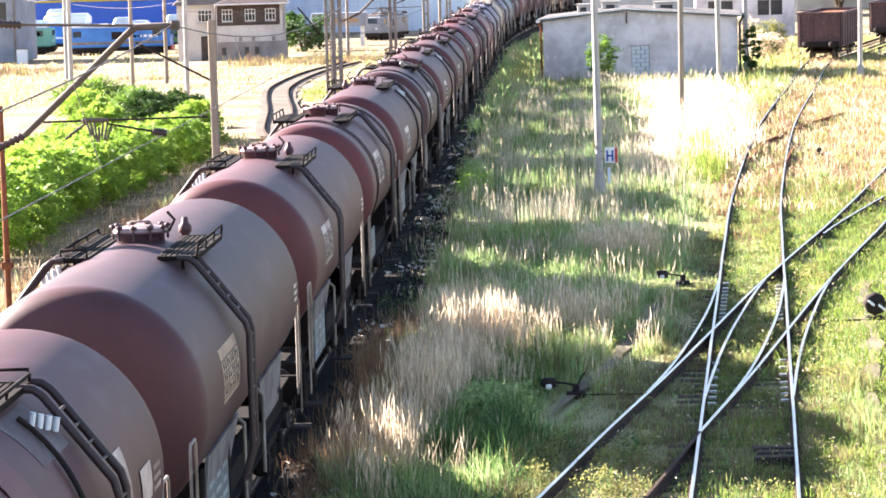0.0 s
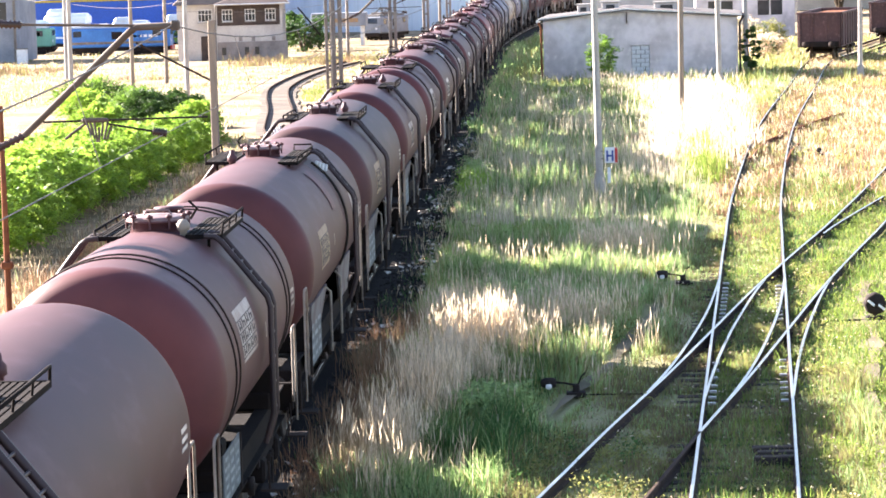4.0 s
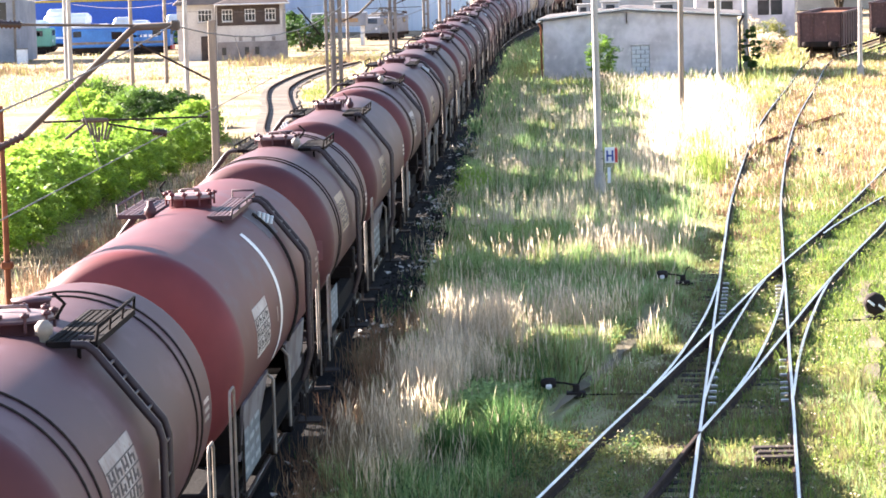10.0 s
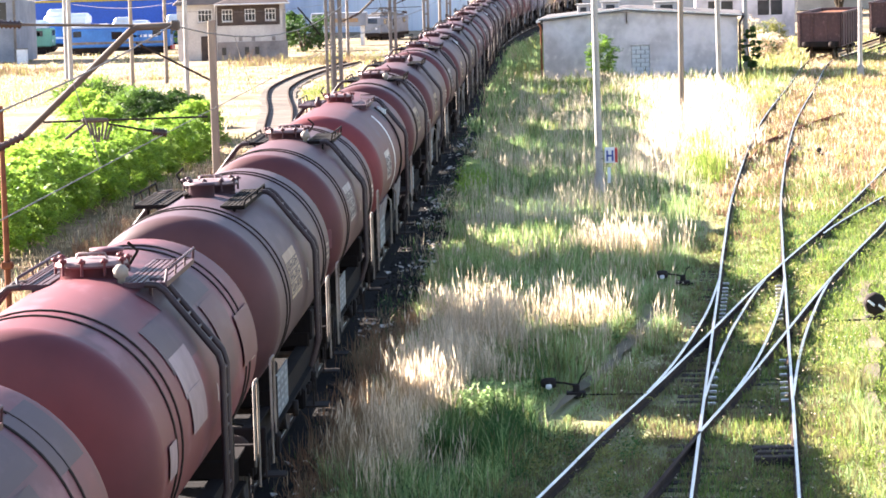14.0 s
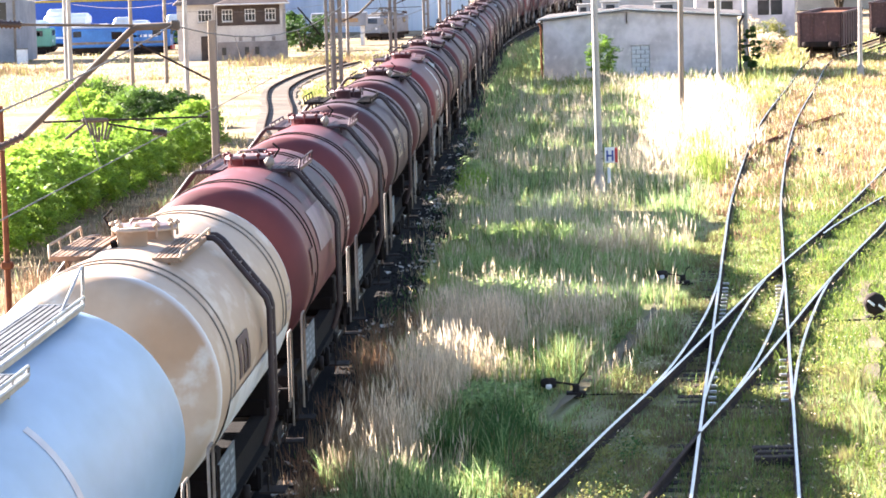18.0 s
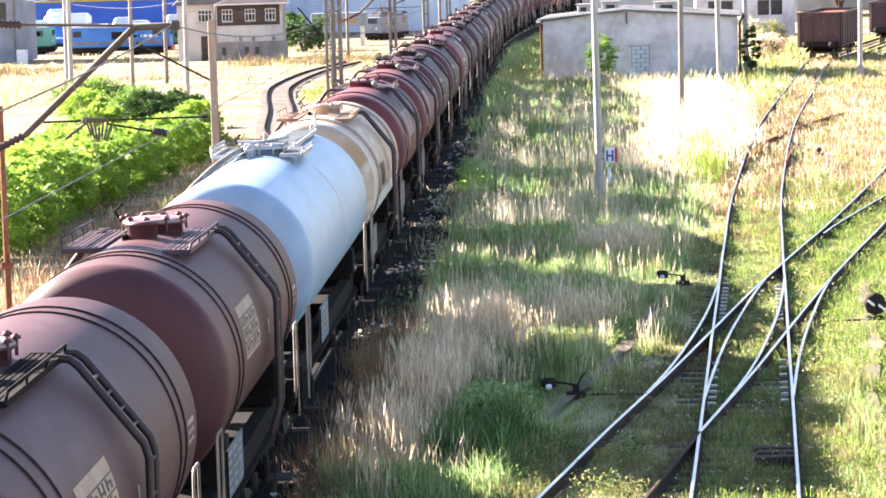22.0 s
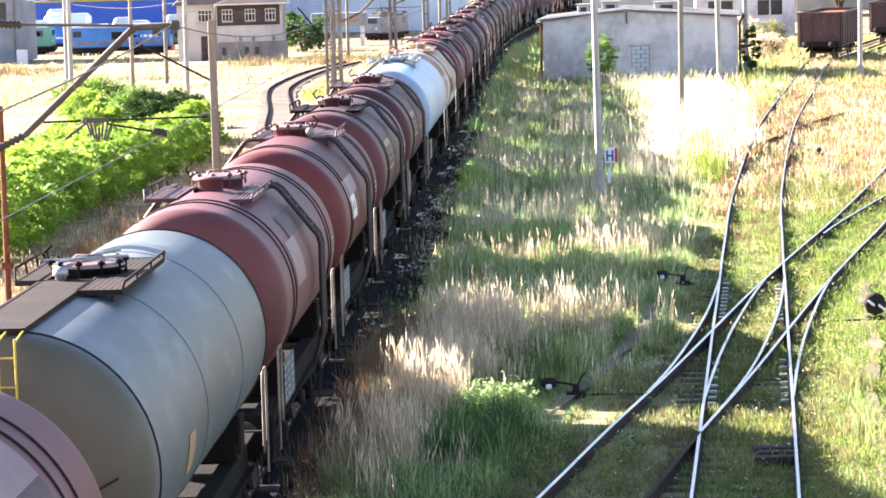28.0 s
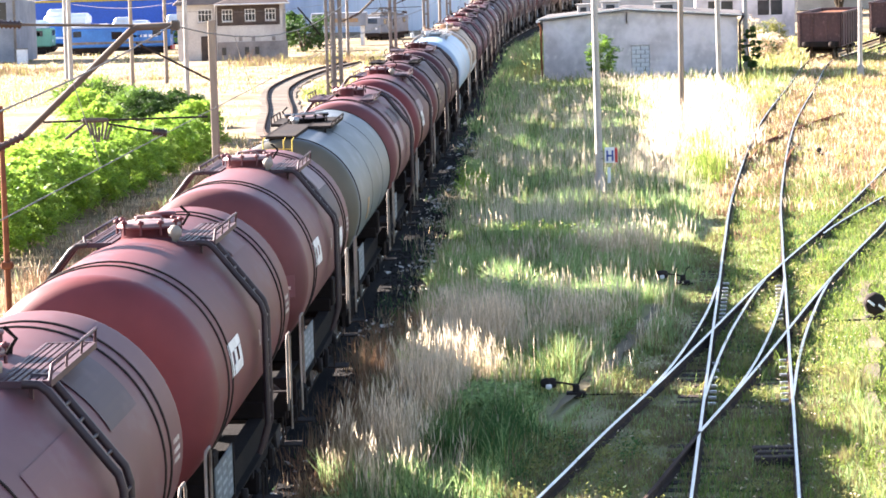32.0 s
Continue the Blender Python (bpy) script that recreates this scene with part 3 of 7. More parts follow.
def build_wagon(style):
    """style: smooth, banded, long_walk or grey. Local y runs along the track, z = 0 on the rail head."""
    half = {"smooth": 5.3, "banded": 4.15, "long_walk": 6.0, "grey": 4.85}[style]
    frame_half = LENGTH[style] / 2 - 0.735
    w = thing("tank_wagon", "", "tank wagon", "tank wagons of the train")
    # running gear
    for s in (-1, 1):
        # made deeper to keep low sun from passing under the wagon
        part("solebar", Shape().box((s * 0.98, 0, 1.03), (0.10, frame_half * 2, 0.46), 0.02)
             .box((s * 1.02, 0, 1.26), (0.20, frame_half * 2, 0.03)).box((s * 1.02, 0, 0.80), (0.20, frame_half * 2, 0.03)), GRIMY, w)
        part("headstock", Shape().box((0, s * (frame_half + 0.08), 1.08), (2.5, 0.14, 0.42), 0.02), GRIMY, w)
        part("drawhook", Shape().box((0, s * (frame_half + 0.3), 1.04), (0.08, 0.34, 0.12), 0.02)
             .tube([(0, s * (frame_half + 0.42), 1.0), (0, s * (frame_half + 0.5), 0.8), (0, s * (frame_half + 0.42), 0.62)], 0.03, 6), IRON, w)
        for x in (-0.875, 0.875):
            b = part("buffer", Shape().lathe([(0.13, 0.0), (0.13, 0.30), (0.09, 0.31), (0.09, 0.52)], 12, "y"), IRON, w,
                     at=pose(x, s * (frame_half + 0.15), 1.06, 0, 0, 0 if s > 0 else 180))
            part("buffer_head", Shape().lathe([(0.05, 0.50), (0.24, 0.53), (0.24, 0.56), (0.12, 0.58), (0.0, 0.585)], 14, "y"), IRON, b)
    # sill height chosen to stop sun slanting through below the tank
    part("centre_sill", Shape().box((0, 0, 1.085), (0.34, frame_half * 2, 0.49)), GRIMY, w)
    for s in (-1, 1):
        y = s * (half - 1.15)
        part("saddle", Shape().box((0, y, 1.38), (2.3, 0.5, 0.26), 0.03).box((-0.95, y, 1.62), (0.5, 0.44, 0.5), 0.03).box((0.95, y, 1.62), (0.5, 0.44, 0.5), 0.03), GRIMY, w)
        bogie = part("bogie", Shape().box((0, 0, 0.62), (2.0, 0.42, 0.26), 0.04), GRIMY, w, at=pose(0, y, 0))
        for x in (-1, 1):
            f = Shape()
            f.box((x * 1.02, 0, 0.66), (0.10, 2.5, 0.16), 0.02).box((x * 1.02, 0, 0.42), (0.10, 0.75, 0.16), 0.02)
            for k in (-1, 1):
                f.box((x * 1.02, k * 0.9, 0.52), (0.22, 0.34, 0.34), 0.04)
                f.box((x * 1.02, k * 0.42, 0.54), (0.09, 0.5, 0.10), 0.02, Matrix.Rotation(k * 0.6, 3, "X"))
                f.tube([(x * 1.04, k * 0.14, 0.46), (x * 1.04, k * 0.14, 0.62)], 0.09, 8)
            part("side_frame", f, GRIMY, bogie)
        for k in (-1, 1):
            ws = Shape()
            for x in (-0.76, 0.76):
                g = 1 if x < 0 else -1
                ws.lathe([(0.10, x - 0.06), (0.15, x - 0.06), (0.40, x - 0.02), (0.46, x - 0.065), (0.46, x + 0.065), (0.40, x + 0.02), (0.15, x + 0.06), (0.10, x + 0.06)], 20, "x")
                for a in range(4):
                    ws.box((x + 0.02 * g, 0.27 * math.cos(a * 1.57), 0.27 * math.sin(a * 1.57)), (0.09, 0.07, 0.07))
            ws.tube([(-1.0, 0, 0), (1.0, 0, 0)], 0.085, 8)
            part("wheelset", ws, WHEEL, bogie, "worn steel wheels on an axle", at=pose(0, k * 0.9, 0.46))
    part("brake_cylinder", Shape().lathe([(0.0, -0.35), (0.17, -0.33), (0.18, 0.3), (0.05, 0.33), (0.04, 0.7)], 12, "y", (0.45, 0.9, 0.8)), IRON, w)
    part("brake_pipe", Shape().tube([(0.3, -frame_half, 0.86), (0.3, -1, 0.8), (0.3, 1, 0.8), (0.3, frame_half, 0.86)], 0.03, 6), IRON, w)
    part("outlet_pipe", Shape().tube([(0, 0, 1.5), (0, 0, 0.75)], 0.14, 10).tube([(-1.15, 0.0, 0.7), (1.15, 0.0, 0.7)], 0.085, 10)
         .lathe([(0.0, 1.12), (0.13, 1.12), (0.13, 1.2), (0.0, 1.2)], 10, "x", (0, 0, 0.7)).lathe([(0.0, -1.2), (0.13, -1.2), (0.13, -1.12), (0.0, -1.12)], 10, "x", (0, 0, 0.7)), IRON, w)
    # shell
    prof = [(R, -half + 0.02)] + [(R, -half + half * 2 * i / 8) for i in range(1, 8)] + [(R, half - 0.02)]
    shell = part("tank_shell", Shape().lathe(prof, 64, "y", (0, 0, CZ)), PAINTS["brown"], w)
    for s in (-1, 1):
        dome = [(R, -0.02), (R * 0.998, 0.05), (R * 0.988, 0.11), (R * 0.965, 0.18), (R * 0.925, 0.25), (R * 0.86, 0.315), (R * 0.75, 0.37), (R * 0.55, 0.425), (R * 0.3, 0.455), (0.0, 0.465)]
        part("end_dome", Shape().lathe(dome, 64, "y"), DOMES["brown"], shell, "dished tank end tinted apart from the barrel, partly as shading",
             at=pose(0, s * half, CZ, 0, 0, 0 if s > 0 else 180))
    bands = {"smooth": [], "banded": [-3.3, -2.9, 2.9, 3.3], "long_walk": [],
             "grey": [-half, -1.2, 2.2, half]}[style]
    for y in bands:
        ring = [(0 + (R + 0.006) * math.sin(radians(a)), y, CZ + (R + 0.006) * math.cos(radians(a))) for a in range(0, 360, 6)]
        part("band", Shape().tube(ring, 0.016 if style == "banded" else 0.014 if abs(abs(y) - half) < 0.01 else 0.004, 5, True), IRON if style == "banded" or abs(abs(y) - half) < 0.01 else PAINTS["grey"], shell)
    for e in (-1, 1) if style != "grey" else ():
        part("lifting_lug", Shape().box((-0.1, e * (half + 0.24), CZ + R * 0.80), (0.04, 0.06, 0.24), 0.018), GRIMY, w)
    # manhole and walkways: the deck lies towards the near end, the ladder hangs from its far end
    my = {"smooth": 0.6, "banded": -0.3, "long_walk": 0.0, "grey": -0.3}[style]
    top = CZ + R
    rim = 0.31 if style == "smooth" else 0.37
    neck = part("manhole", Shape().lathe([(rim * q, z) for q, z in ((1.0, -0.12), (1.0, 0.10), (1.14, 0.10), (1.14, 0.13), (0.0, 0.13))], 24, "z", (0, my, top)), PAINTS["brown"], w)
    part("manhole_lid", Shape().lathe([(rim * q, z) for q, z in ((1.12, 0.13), (1.12, 0.155), (0.9, 0.175), (0.0, 0.19))], 24, "z", (0, my, top))
         .tube([(-rim * 0.5, my, top + 0.18), (-rim * 0.4, my, top + 0.24), (rim * 0.4, my, top + 0.24), (rim * 0.5, my, top + 0.18)], 0.016, 6), LID, neck, "round worn manhole lid with a lifting bar")
    me = Shape().tube([(0, 0, 0.02), (0, 0, 0.22)], 0.018, 6).lathe([(0.0, 0.17), (0.045, 0.17), (0.045, 0.205), (0.0, 0.205)], 6, "z").mesh("eye_bolt", GRIMY)
    for k in range(10):
        a = k * math.pi / 5 + 0.2
        o = new("eye_bolt", me)
        o.parent = neck
        o.matrix_basis = pose(rim * 1.12 * math.cos(a), my + rim * 1.12 * math.sin(a), top)
    part("hinge_arm", Shape().tube([(-rim * 1.2, my + 0.05, top + 0.12), (-rim * 1.45, my + 0.05, top + 0.26), (-rim * 1.15, my + 0.02, top + 0.36)], 0.02, 6), GRIMY, neck)
    if style == "banded":
        drum = part("valve_box", Shape().lathe([(0.19, -0.1), (0.19, 0.17), (0.205, 0.17), (0.205, 0.20), (0.0, 0.21)], 20, "z", (-0.02, my - 0.92, top)), PAINTS["brown"], w, "round valve drum beside the manhole")
        part("drain_cock", Shape().tube([(-0.24, my - 0.98, top - 0.02), (-0.25, my - 1.0, top + 0.06)], 0.045, 8), GRIMY, drum)
        part("relief_valve", Shape().lathe([(0.04, -0.14), (0.05, 0.0), (0.085, 0.02), (0.09, 0.10), (0.05, 0.15), (0.0, 0.16)], 12, "z", (-0.40, my + 0.45, top)), PALE_RAIL, w, "pale relief valve beside the manhole")
    elif style == "smooth":
        part("relief_valve", Shape().lathe([(0.05, -0.1), (0.06, 0.03), (0.09, 0.05), (0.085, 0.13), (0.05, 0.17), (0.04, 0.24), (0.0, 0.25)], 12, "z", (-0.42, my - 1.1, top - 0.06)), PAINTS["brown"], w)
    else:
        part("relief_valve", Shape().lathe([(0.05, -0.1), (0.06, 0.08), (0.09, 0.10), (0.085, 0.17), (0.0, 0.20)], 12, "z", (-0.2, my - 0.7, top)), GALVANISED, w)
    far = {"smooth": 2.2, "banded": 0.3, "long_walk": 1.1, "grey": 1.0}[style]
    long = {"smooth": 2.9, "banded": 2.75, "long_walk": 2.0, "grey": 2.9}[style]
    decks = [(-1, -0.92, -0.46, far - long * 0.85, far), (1, 0.42, 0.74, far - long, far)]
    if style == "long_walk":
        decks = [(-1, -0.85, -0.36, -0.8, 1.2), (1, 0.38, 0.76, -0.85, 1.2), (1, -0.05, 0.42, 1.25, half - 0.1)]
    if style == "grey":
        decks = [(-1, -0.70, -0.38, -1.0, 1.0), (1, 0.16, 0.64, -2.0, 1.1), (0, -0.42, 0.15, -half - 0.1, -1.0)]
    deck_mat = GALVANISED if style == "long_walk" else (IRON if style == "grey" else GRIMY)
    rail_mat = {"long_walk": GALVANISED, "grey": IRON, "banded": GRIMY}.get(style, GRIMY)
    for side, x0, x1, y0, y1 in decks:
        z = top + (0.02 if style in ("long_walk", "grey") else -0.065)
        d = Shape()
        for x in (x0, x1):
            d.box((x, (y0 + y1) / 2, z), (0.035, y1 - y0, 0.06))
        for y in (y0, y1):
            d.box(((x0 + x1) / 2, y, z), (x1 - x0, 0.035, 0.06))
        deck = part("walkway", d, deck_mat, w)
        g = Shape()
        n = max(4, int((x1 - x0) / 0.062))
        for i in range(n):
            g.box((x0 + (i + 0.5) * (x1 - x0) / n, (y0 + y1) / 2, z + 0.012), (0.042 if style != "grey" else 0.062, y1 - y0, 0.022))
        for i in range(int((y1 - y0) / 0.45)):
            g.box(((x0 + x1) / 2, y0 + (i + 0.5) * 0.45, z - 0.008), (x1 - x0, 0.03, 0.03))
        part("grating", g, deck_mat, deck)
        out = x1 if side > 0 else x0
        for y in np.linspace(y0 + 0.12, y1 - 0.12, 3 if y1 - y0 < 3.2 else 5):
            for x in (out,) if abs(x0) > 0.3 and abs(x1) > 0.3 else (x0, x1):
                x *= 0.8
                h = math.sqrt(max(R * R - x * x, 0.0))
                part("bracket", Shape().box((x, y, (CZ + h + z) / 2 - 0.01), (0.035, 0.05, max(z - CZ - h, 0.03) + 0.03)), deck_mat, deck)
        hr = Shape()
        if side:
            lift = 0.10 if side > 0 else 0.16
            for k in (0.0, 0.07) if style == "long_walk" else (0.0,):
                hr.tube([(out, y0, z), (out + side * 0.02, y0 + 0.06, z + lift - k), (out + side * 0.02, y1 - 0.04, z + lift - k), (out, y1, z)], 0.018, 6)
            for f in (0.33, 0.66):
                hr.tube([(out, y0 + (y1 - y0) * f, z), (out + side * 0.02, y0 + (y1 - y0) * f, z + lift)], 0.014, 5)
            if style == "smooth" and side > 0:
                hr.tube([(x0, y1, z), (x0, y1 + 0.02, z + 0.13), (out, y1 + 0.02, z + 0.13), (out, y1, z)], 0.018, 6)
            if style == "long_walk" and y0 > 1:
                hr.tube([(x1, y1 - 1.2, z + lift), (x1 + 0.02, y1 - 0.1, z + 0.42), (x1 + 0.02, y1, z + 0.42), (x1, y1 + 0.02, z)], 0.018, 6)
        else:
            for x in (x0, (x0 + x1) / 2 + 0.12, x1):
                hr.tube([(x, y0 - 0.42, z - 1.6), (x, y0 - 0.42, z - 0.02)], 0.013, 6).tube([(x, y0 - 0.42, z - 0.05), (x, y0, z)], 0.012, 6)
            for k in range(6):
                hr.tube([(x0, y0 - 0.42, z - 0.2 - k * 0.28), (x1, y0 - 0.42, z - 0.2 - k * 0.28)], 0.010, 5)
        part("handrail", hr, rail_mat if side else YELLOW_PAINT, deck)
    if style == "long_walk":
        hose = [(-0.32, -0.2, top + 0.12), (-0.42, -1.2, top + 0.10), (-0.75, -2.4, top - 0.15), (-1.15, -3.4, top - 0.6), (-1.43, -4.0, CZ + 0.3)]
        part("vapour_pipe", Shape().tube(spline(hose, 0.2), 0.055, 8), PALE_RAIL, w, "pale pipe running from the manhole over the tank")
        for a, b in (((-0.5, 0.15, top + 0.22), (0.3, -0.1, top + 0.24)), ((-0.25, -0.35, top + 0.2), (0.42, 0.3, top + 0.28)), ((0.0, 0.0, top + 0.1), (0.02, 0.0, top + 0.4))):
            part("clamp_arm", Shape().tube([a, b], 0.03, 6), GALVANISED, w)
    if style == "grey":
        for a, b in (((-0.5, -0.4, top + 0.2), (0.45, -0.25, top + 0.22)), ((-0.3, -0.65, top + 0.2), (0.3, 0.1, top + 0.26))):
            part("clamp_arm", Shape().tube([a, b], 0.02, 6), GALVANISED, w)
        for f in (-half - 0.42,):
            part("end_seam", Shape().box((0.55, f, CZ - 0.25), (1.2, 0.012, 0.02), 0, Matrix.Rotation(-0.5, 3, "Y")).box((0.75, f + 0.05, CZ - 0.95), (0.9, 0.012, 0.02)), IRON, w)
    # ladders down both sides
    if style in ("smooth", "banded"):
        ly = far - 0.3
        for s in (-1, 1):
            lad = Shape()
            for y in (ly, ly + 0.38):
                lad.tube([(s * 0.70, y, top - 0.05), (s * 0.84, y, top - 0.06), (s * 0.92, y, top - 0.12), (s * 1.50, y, CZ + 0.56), (s * 1.54, y, CZ + 0.42), (s * 1.54, y, 1.75), (s * 1.42, y, 1.35)], 0.042, 6)
            for z in np.linspace(1.8, CZ + 0.38, 5):
                lad.tube([(s * 1.54, ly, z), (s * 1.54, ly + 0.38, z)], 0.018, 5)
            for k in range(1, 5):
                u = k / 5
                q = (s * (0.92 + 0.58 * u), top - 0.12 + (CZ + 0.68 - top) * u)
                lad.tube([(q[0], ly, q[1]), (q[0], ly + 0.38, q[1])], 0.018, 5)
            part("ladder", lad, LADDER, w, "dark steel ladder bent round the tank")
            part("step", Shape().box((s * 1.50, ly + 0.19, 0.72), (0.34, 0.46, 0.03)).tube([(s * 1.45, ly, 0.72), (s * 1.45, ly, 1.1)], 0.015, 5).tube([(s * 1.45, ly + 0.38, 0.72), (s * 1.45, ly + 0.38, 1.1)], 0.015, 5), IRON, w)
    if style == "smooth":
        vent = [((R + 0.04) * math.sin(radians(a)), far - 0.75 - 0.25 * math.cos(radians(a - 95)), CZ + (R + 0.04) * math.cos(radians(a))) for a in range(34, 122, 6)]
        part("vent_pipe", Shape().tube(vent, 0.025, 6), IRON, w)
        part("primer_patch", Shape().bent(R + 0.003, 30, 52, far - 1.35, far - 0.25, 0.002, 6), PRIMER, shell, "worn grey primer round the valves")
        for k in range(4):
            part("vent_valve", Shape().tube([(0.88 + 0.05 * k, far - 0.65 + 0.09 * k, top - 0.32 - 0.03 * k), (0.90 + 0.05 * k, far - 0.65 + 0.09 * k, top - 0.20 - 0.03 * k)], 0.03, 6), SIGN_PALE, w)
        for e in (-1, 1):
            for x in (-1, 1):
                part("saddle_plate", Shape().add([(x * 1.18, e * 2.3, 1.27), (x * 1.18, e * 4.2, 1.27), (x * 1.25, e * 4.2, 2.0), (x * 1.25, e * 1.2, 2.0), (x * 1.14, e * 2.3, 1.27), (x * 1.14, e * 4.2, 1.27), (x * 1.21, e * 4.2, 2.0), (x * 1.21, e * 1.2, 2.0)],
                                              [(0, 1, 2, 3), (7, 6, 5, 4), (0, 4, 5, 1), (3, 2, 6, 7), (0, 3, 7, 4), (1, 5, 6, 2)]), PRIMER, w, "grey support plate under the tank")
    # end posts, boards, steps
    for e in (-1, 1):
        for x in (-1, 1):
            y, tall = e * (frame_half - 0.1), 2.5 if style == "smooth" else 2.2
            part("end_handrail", Shape().tube([(x * 1.32, y, 0.75), (x * 1.32, y, tall - 0.07), (x * 1.32, y - e * 0.06, tall), (x * 1.32, y - e * 0.38, tall), (x * 1.32, y - e * 0.44, tall - 0.07), (x * 1.32, y - e * 0.44, 1.1)], 0.019, 6), PALE_RAIL, w)
            part("corner_step", Shape().box((x * 1.32, y - e * 0.2, 0.56), (0.3, 0.36, 0.03)).tube([(x * 1.22, y, 0.56), (x * 1.22, y, 1.0)], 0.014, 5).tube([(x * 1.22, y - e * 0.4, 0.56), (x * 1.22, y - e * 0.4, 1.0)], 0.014, 5), IRON, w)
            if style == "smooth":
                part("brake_handrail", Shape().tube([(x * 1.30, e * 1.1, 0.8), (x * 1.30, e * 1.1, 1.85), (x * 1.2, e * 1.15, 1.95)], 0.026, 6), PALE_RAIL, w)
            if e == x:
                continue
            long_b, tall_b, zb, yb = (2.0, 0.95, 1.42, 3.1) if style == "smooth" else (1.7, 0.64, 1.38, 2.35)
            bd = part("data_board", Shape().box((x * 1.20, e * yb, zb), (0.02, long_b, tall_b), 0.004), BOARD, w, "grimy blue-grey data board hung on the solebar")
            bars = Shape()
            for k in range(5):
                for j in range(3):
                    bars.box((x * 1.212, e * yb + (j - 1) * long_b * 0.31, zb + tall_b * (0.36 - k * 0.18)), (0.004, long_b * (0.26 - 0.05 * ((k + j) % 3)), tall_b * 0.07))
            part("board_lettering", bars, BOARD_TEXT, bd, "rows of worn pale lettering")
            part("board_frame", Shape().box((x * 1.215, e * yb - long_b / 2, zb - 0.05), (0.03, 0.04, tall_b + 0.1)), IRON, bd)
    # panels of lettering on the shell
    for e in (-1, 1) if style in ("smooth", "banded") else ():
        a0, a1, ya, yb = (72, 98, -3.85, -2.3) if style == "smooth" else (64, 91, -2.45, -0.9)
        wide, high = yb - ya, a1 - a0
        sign = part("sign_panel", Shape().bent(R + 0.002, e * a0, e * a1, *sorted((e * ya, e * yb)), 0.004, 8), MARK, shell, "painted white lettering panel")

        def stroke(shape, u0, u1, v0, v1):
            shape.bent(R + 0.007, e * (a0 + v0 * high), e * (a0 + v1 * high), *sorted((e * (ya + u0 * wide), e * (ya + u1 * wide))), 0.003, 3)
        for r in range(3):
            for c in range(4):
                u, v, k = 0.05 + c * 0.235, (0.24, 0.47, 0.70)[r], Shape()
                stroke(k, u, u + 0.045, v, v + 0.17)
                stroke(k, u + 0.045, u + 0.12, v + (0.05 if (r + c) % 2 else 0.1), v + (0.09 if (r + c) % 2 else 0.14))
                stroke(k, u + 0.12, u + 0.165, v + (0.06 if c % 2 else 0), v + 0.17)
                part("letter", k, INK, sign)
        lines = Shape()
        for v in (0.21, 0.44, 0.67, 0.90):
            stroke(lines, 0.0, 1.0, v, v + 0.022)
        part("ruled_lines", lines, INK, sign)
        part("small_mark", Shape().bent(R + 0.002, e * 84, e * 92, *sorted((e * (yb + 1.0), e * (yb + 1.06)))), MARK, shell)
        for k in range(3):
            part("small_mark", Shape().bent(R + 0.002, e * (84 + k * 4), e * (86 + k * 4), *sorted((e * (half - 0.62), e * (half - 0.22))), 0.003, 2), MARK, shell)
    return w


def recolour(w, paint, sign=None, ring=None, drop=()):
    """Own paint for one wagon: shell, ends and fittings."""
    for o in list(w.children_recursive):
        base = o.name.split(".")[0]
        mat = None
        if base == "tank_shell" or paint != "grey" and base in ("manhole", "valve_box", "eye_bolt"):
            mat = PAINTS[paint]
        elif base == "end_dome":
            mat = DOMES[paint]
        elif base == "sign_panel" and sign:
            mat = sign
        elif base in ("band",) and paint in ("cream",):
            mat = PALE_RAIL
        elif base in ("walkway", "grating", "bracket", "handrail") and paint in ("red", "pink", "dark", "patchy"):
            mat = PAINTS["grey_brown"]
        elif base == "manhole":
            mat = GRIMY
        if paint == "white" and base == "grating":
            mat = DARK_GRATE
        if paint == "cream" and base in ("walkway", "grating", "bracket", "handrail"):
            mat = MARK_TAN if base == "handrail" else DECK_BROWN
        if paint == "white" and base in ("manhole", "valve_box", "manhole_lid", "eye_bolt", "relief_valve"):
            mat = GALVANISED
        if mat:
            o.material_slots[0].link = "OBJECT"
            o.material_slots[0].material = mat
    if ring:
        shell = next(o for o in w.children if o.name.startswith("tank_shell"))
        part("painted_ring", Shape().bent(R + 0.002, 38, 118, ring[0], ring[0] + ring[1], 0.003, 24), ring[2], shell, "painted stripe round the tank")


def patches(w, spots, e=1):
    """Squares of fresh paint over old lettering; e = -1 on a wagon that is turned about."""
    shell = next(o for o in w.children if o.name.startswith("tank_shell"))
    for k, (a0, a1, y0, y1, mat) in enumerate(spots):
        part("paint_patch", Shape().bent(R + 0.008 + 0.003 * k, e * a0, e * a1, *sorted((e * y0, e * y1)), 0.002, 8), mat, shell, "square patch of overpaint")


PROTO = {k: build_wagon(k) for k in ("smooth", "banded", "long_walk", "grey")}
LABELS = {
    "brown": "dusty brown cylindrical tank wagon with rust-red ends", "grey_brown": "grimy grey-brown tank wagon with dark ends",
    "red": "red-brown tank wagon with roof walkway and ladder", "pink": "faded pinkish-red tank wagon with dark bands",
    "dark": "dark red-brown tank wagon with maroon ends", "pale": "pale mauve-grey tank wagon with dark fittings",
    "patchy": "patched red and brown tank wagon with overpainted squares", "cream": "cream tank wagon heavily stained with rust-brown",
    "white": "long pale blue-white tank wagon with galvanised walkway", "grey": "dull grey ribbed tank wagon with olive end"}
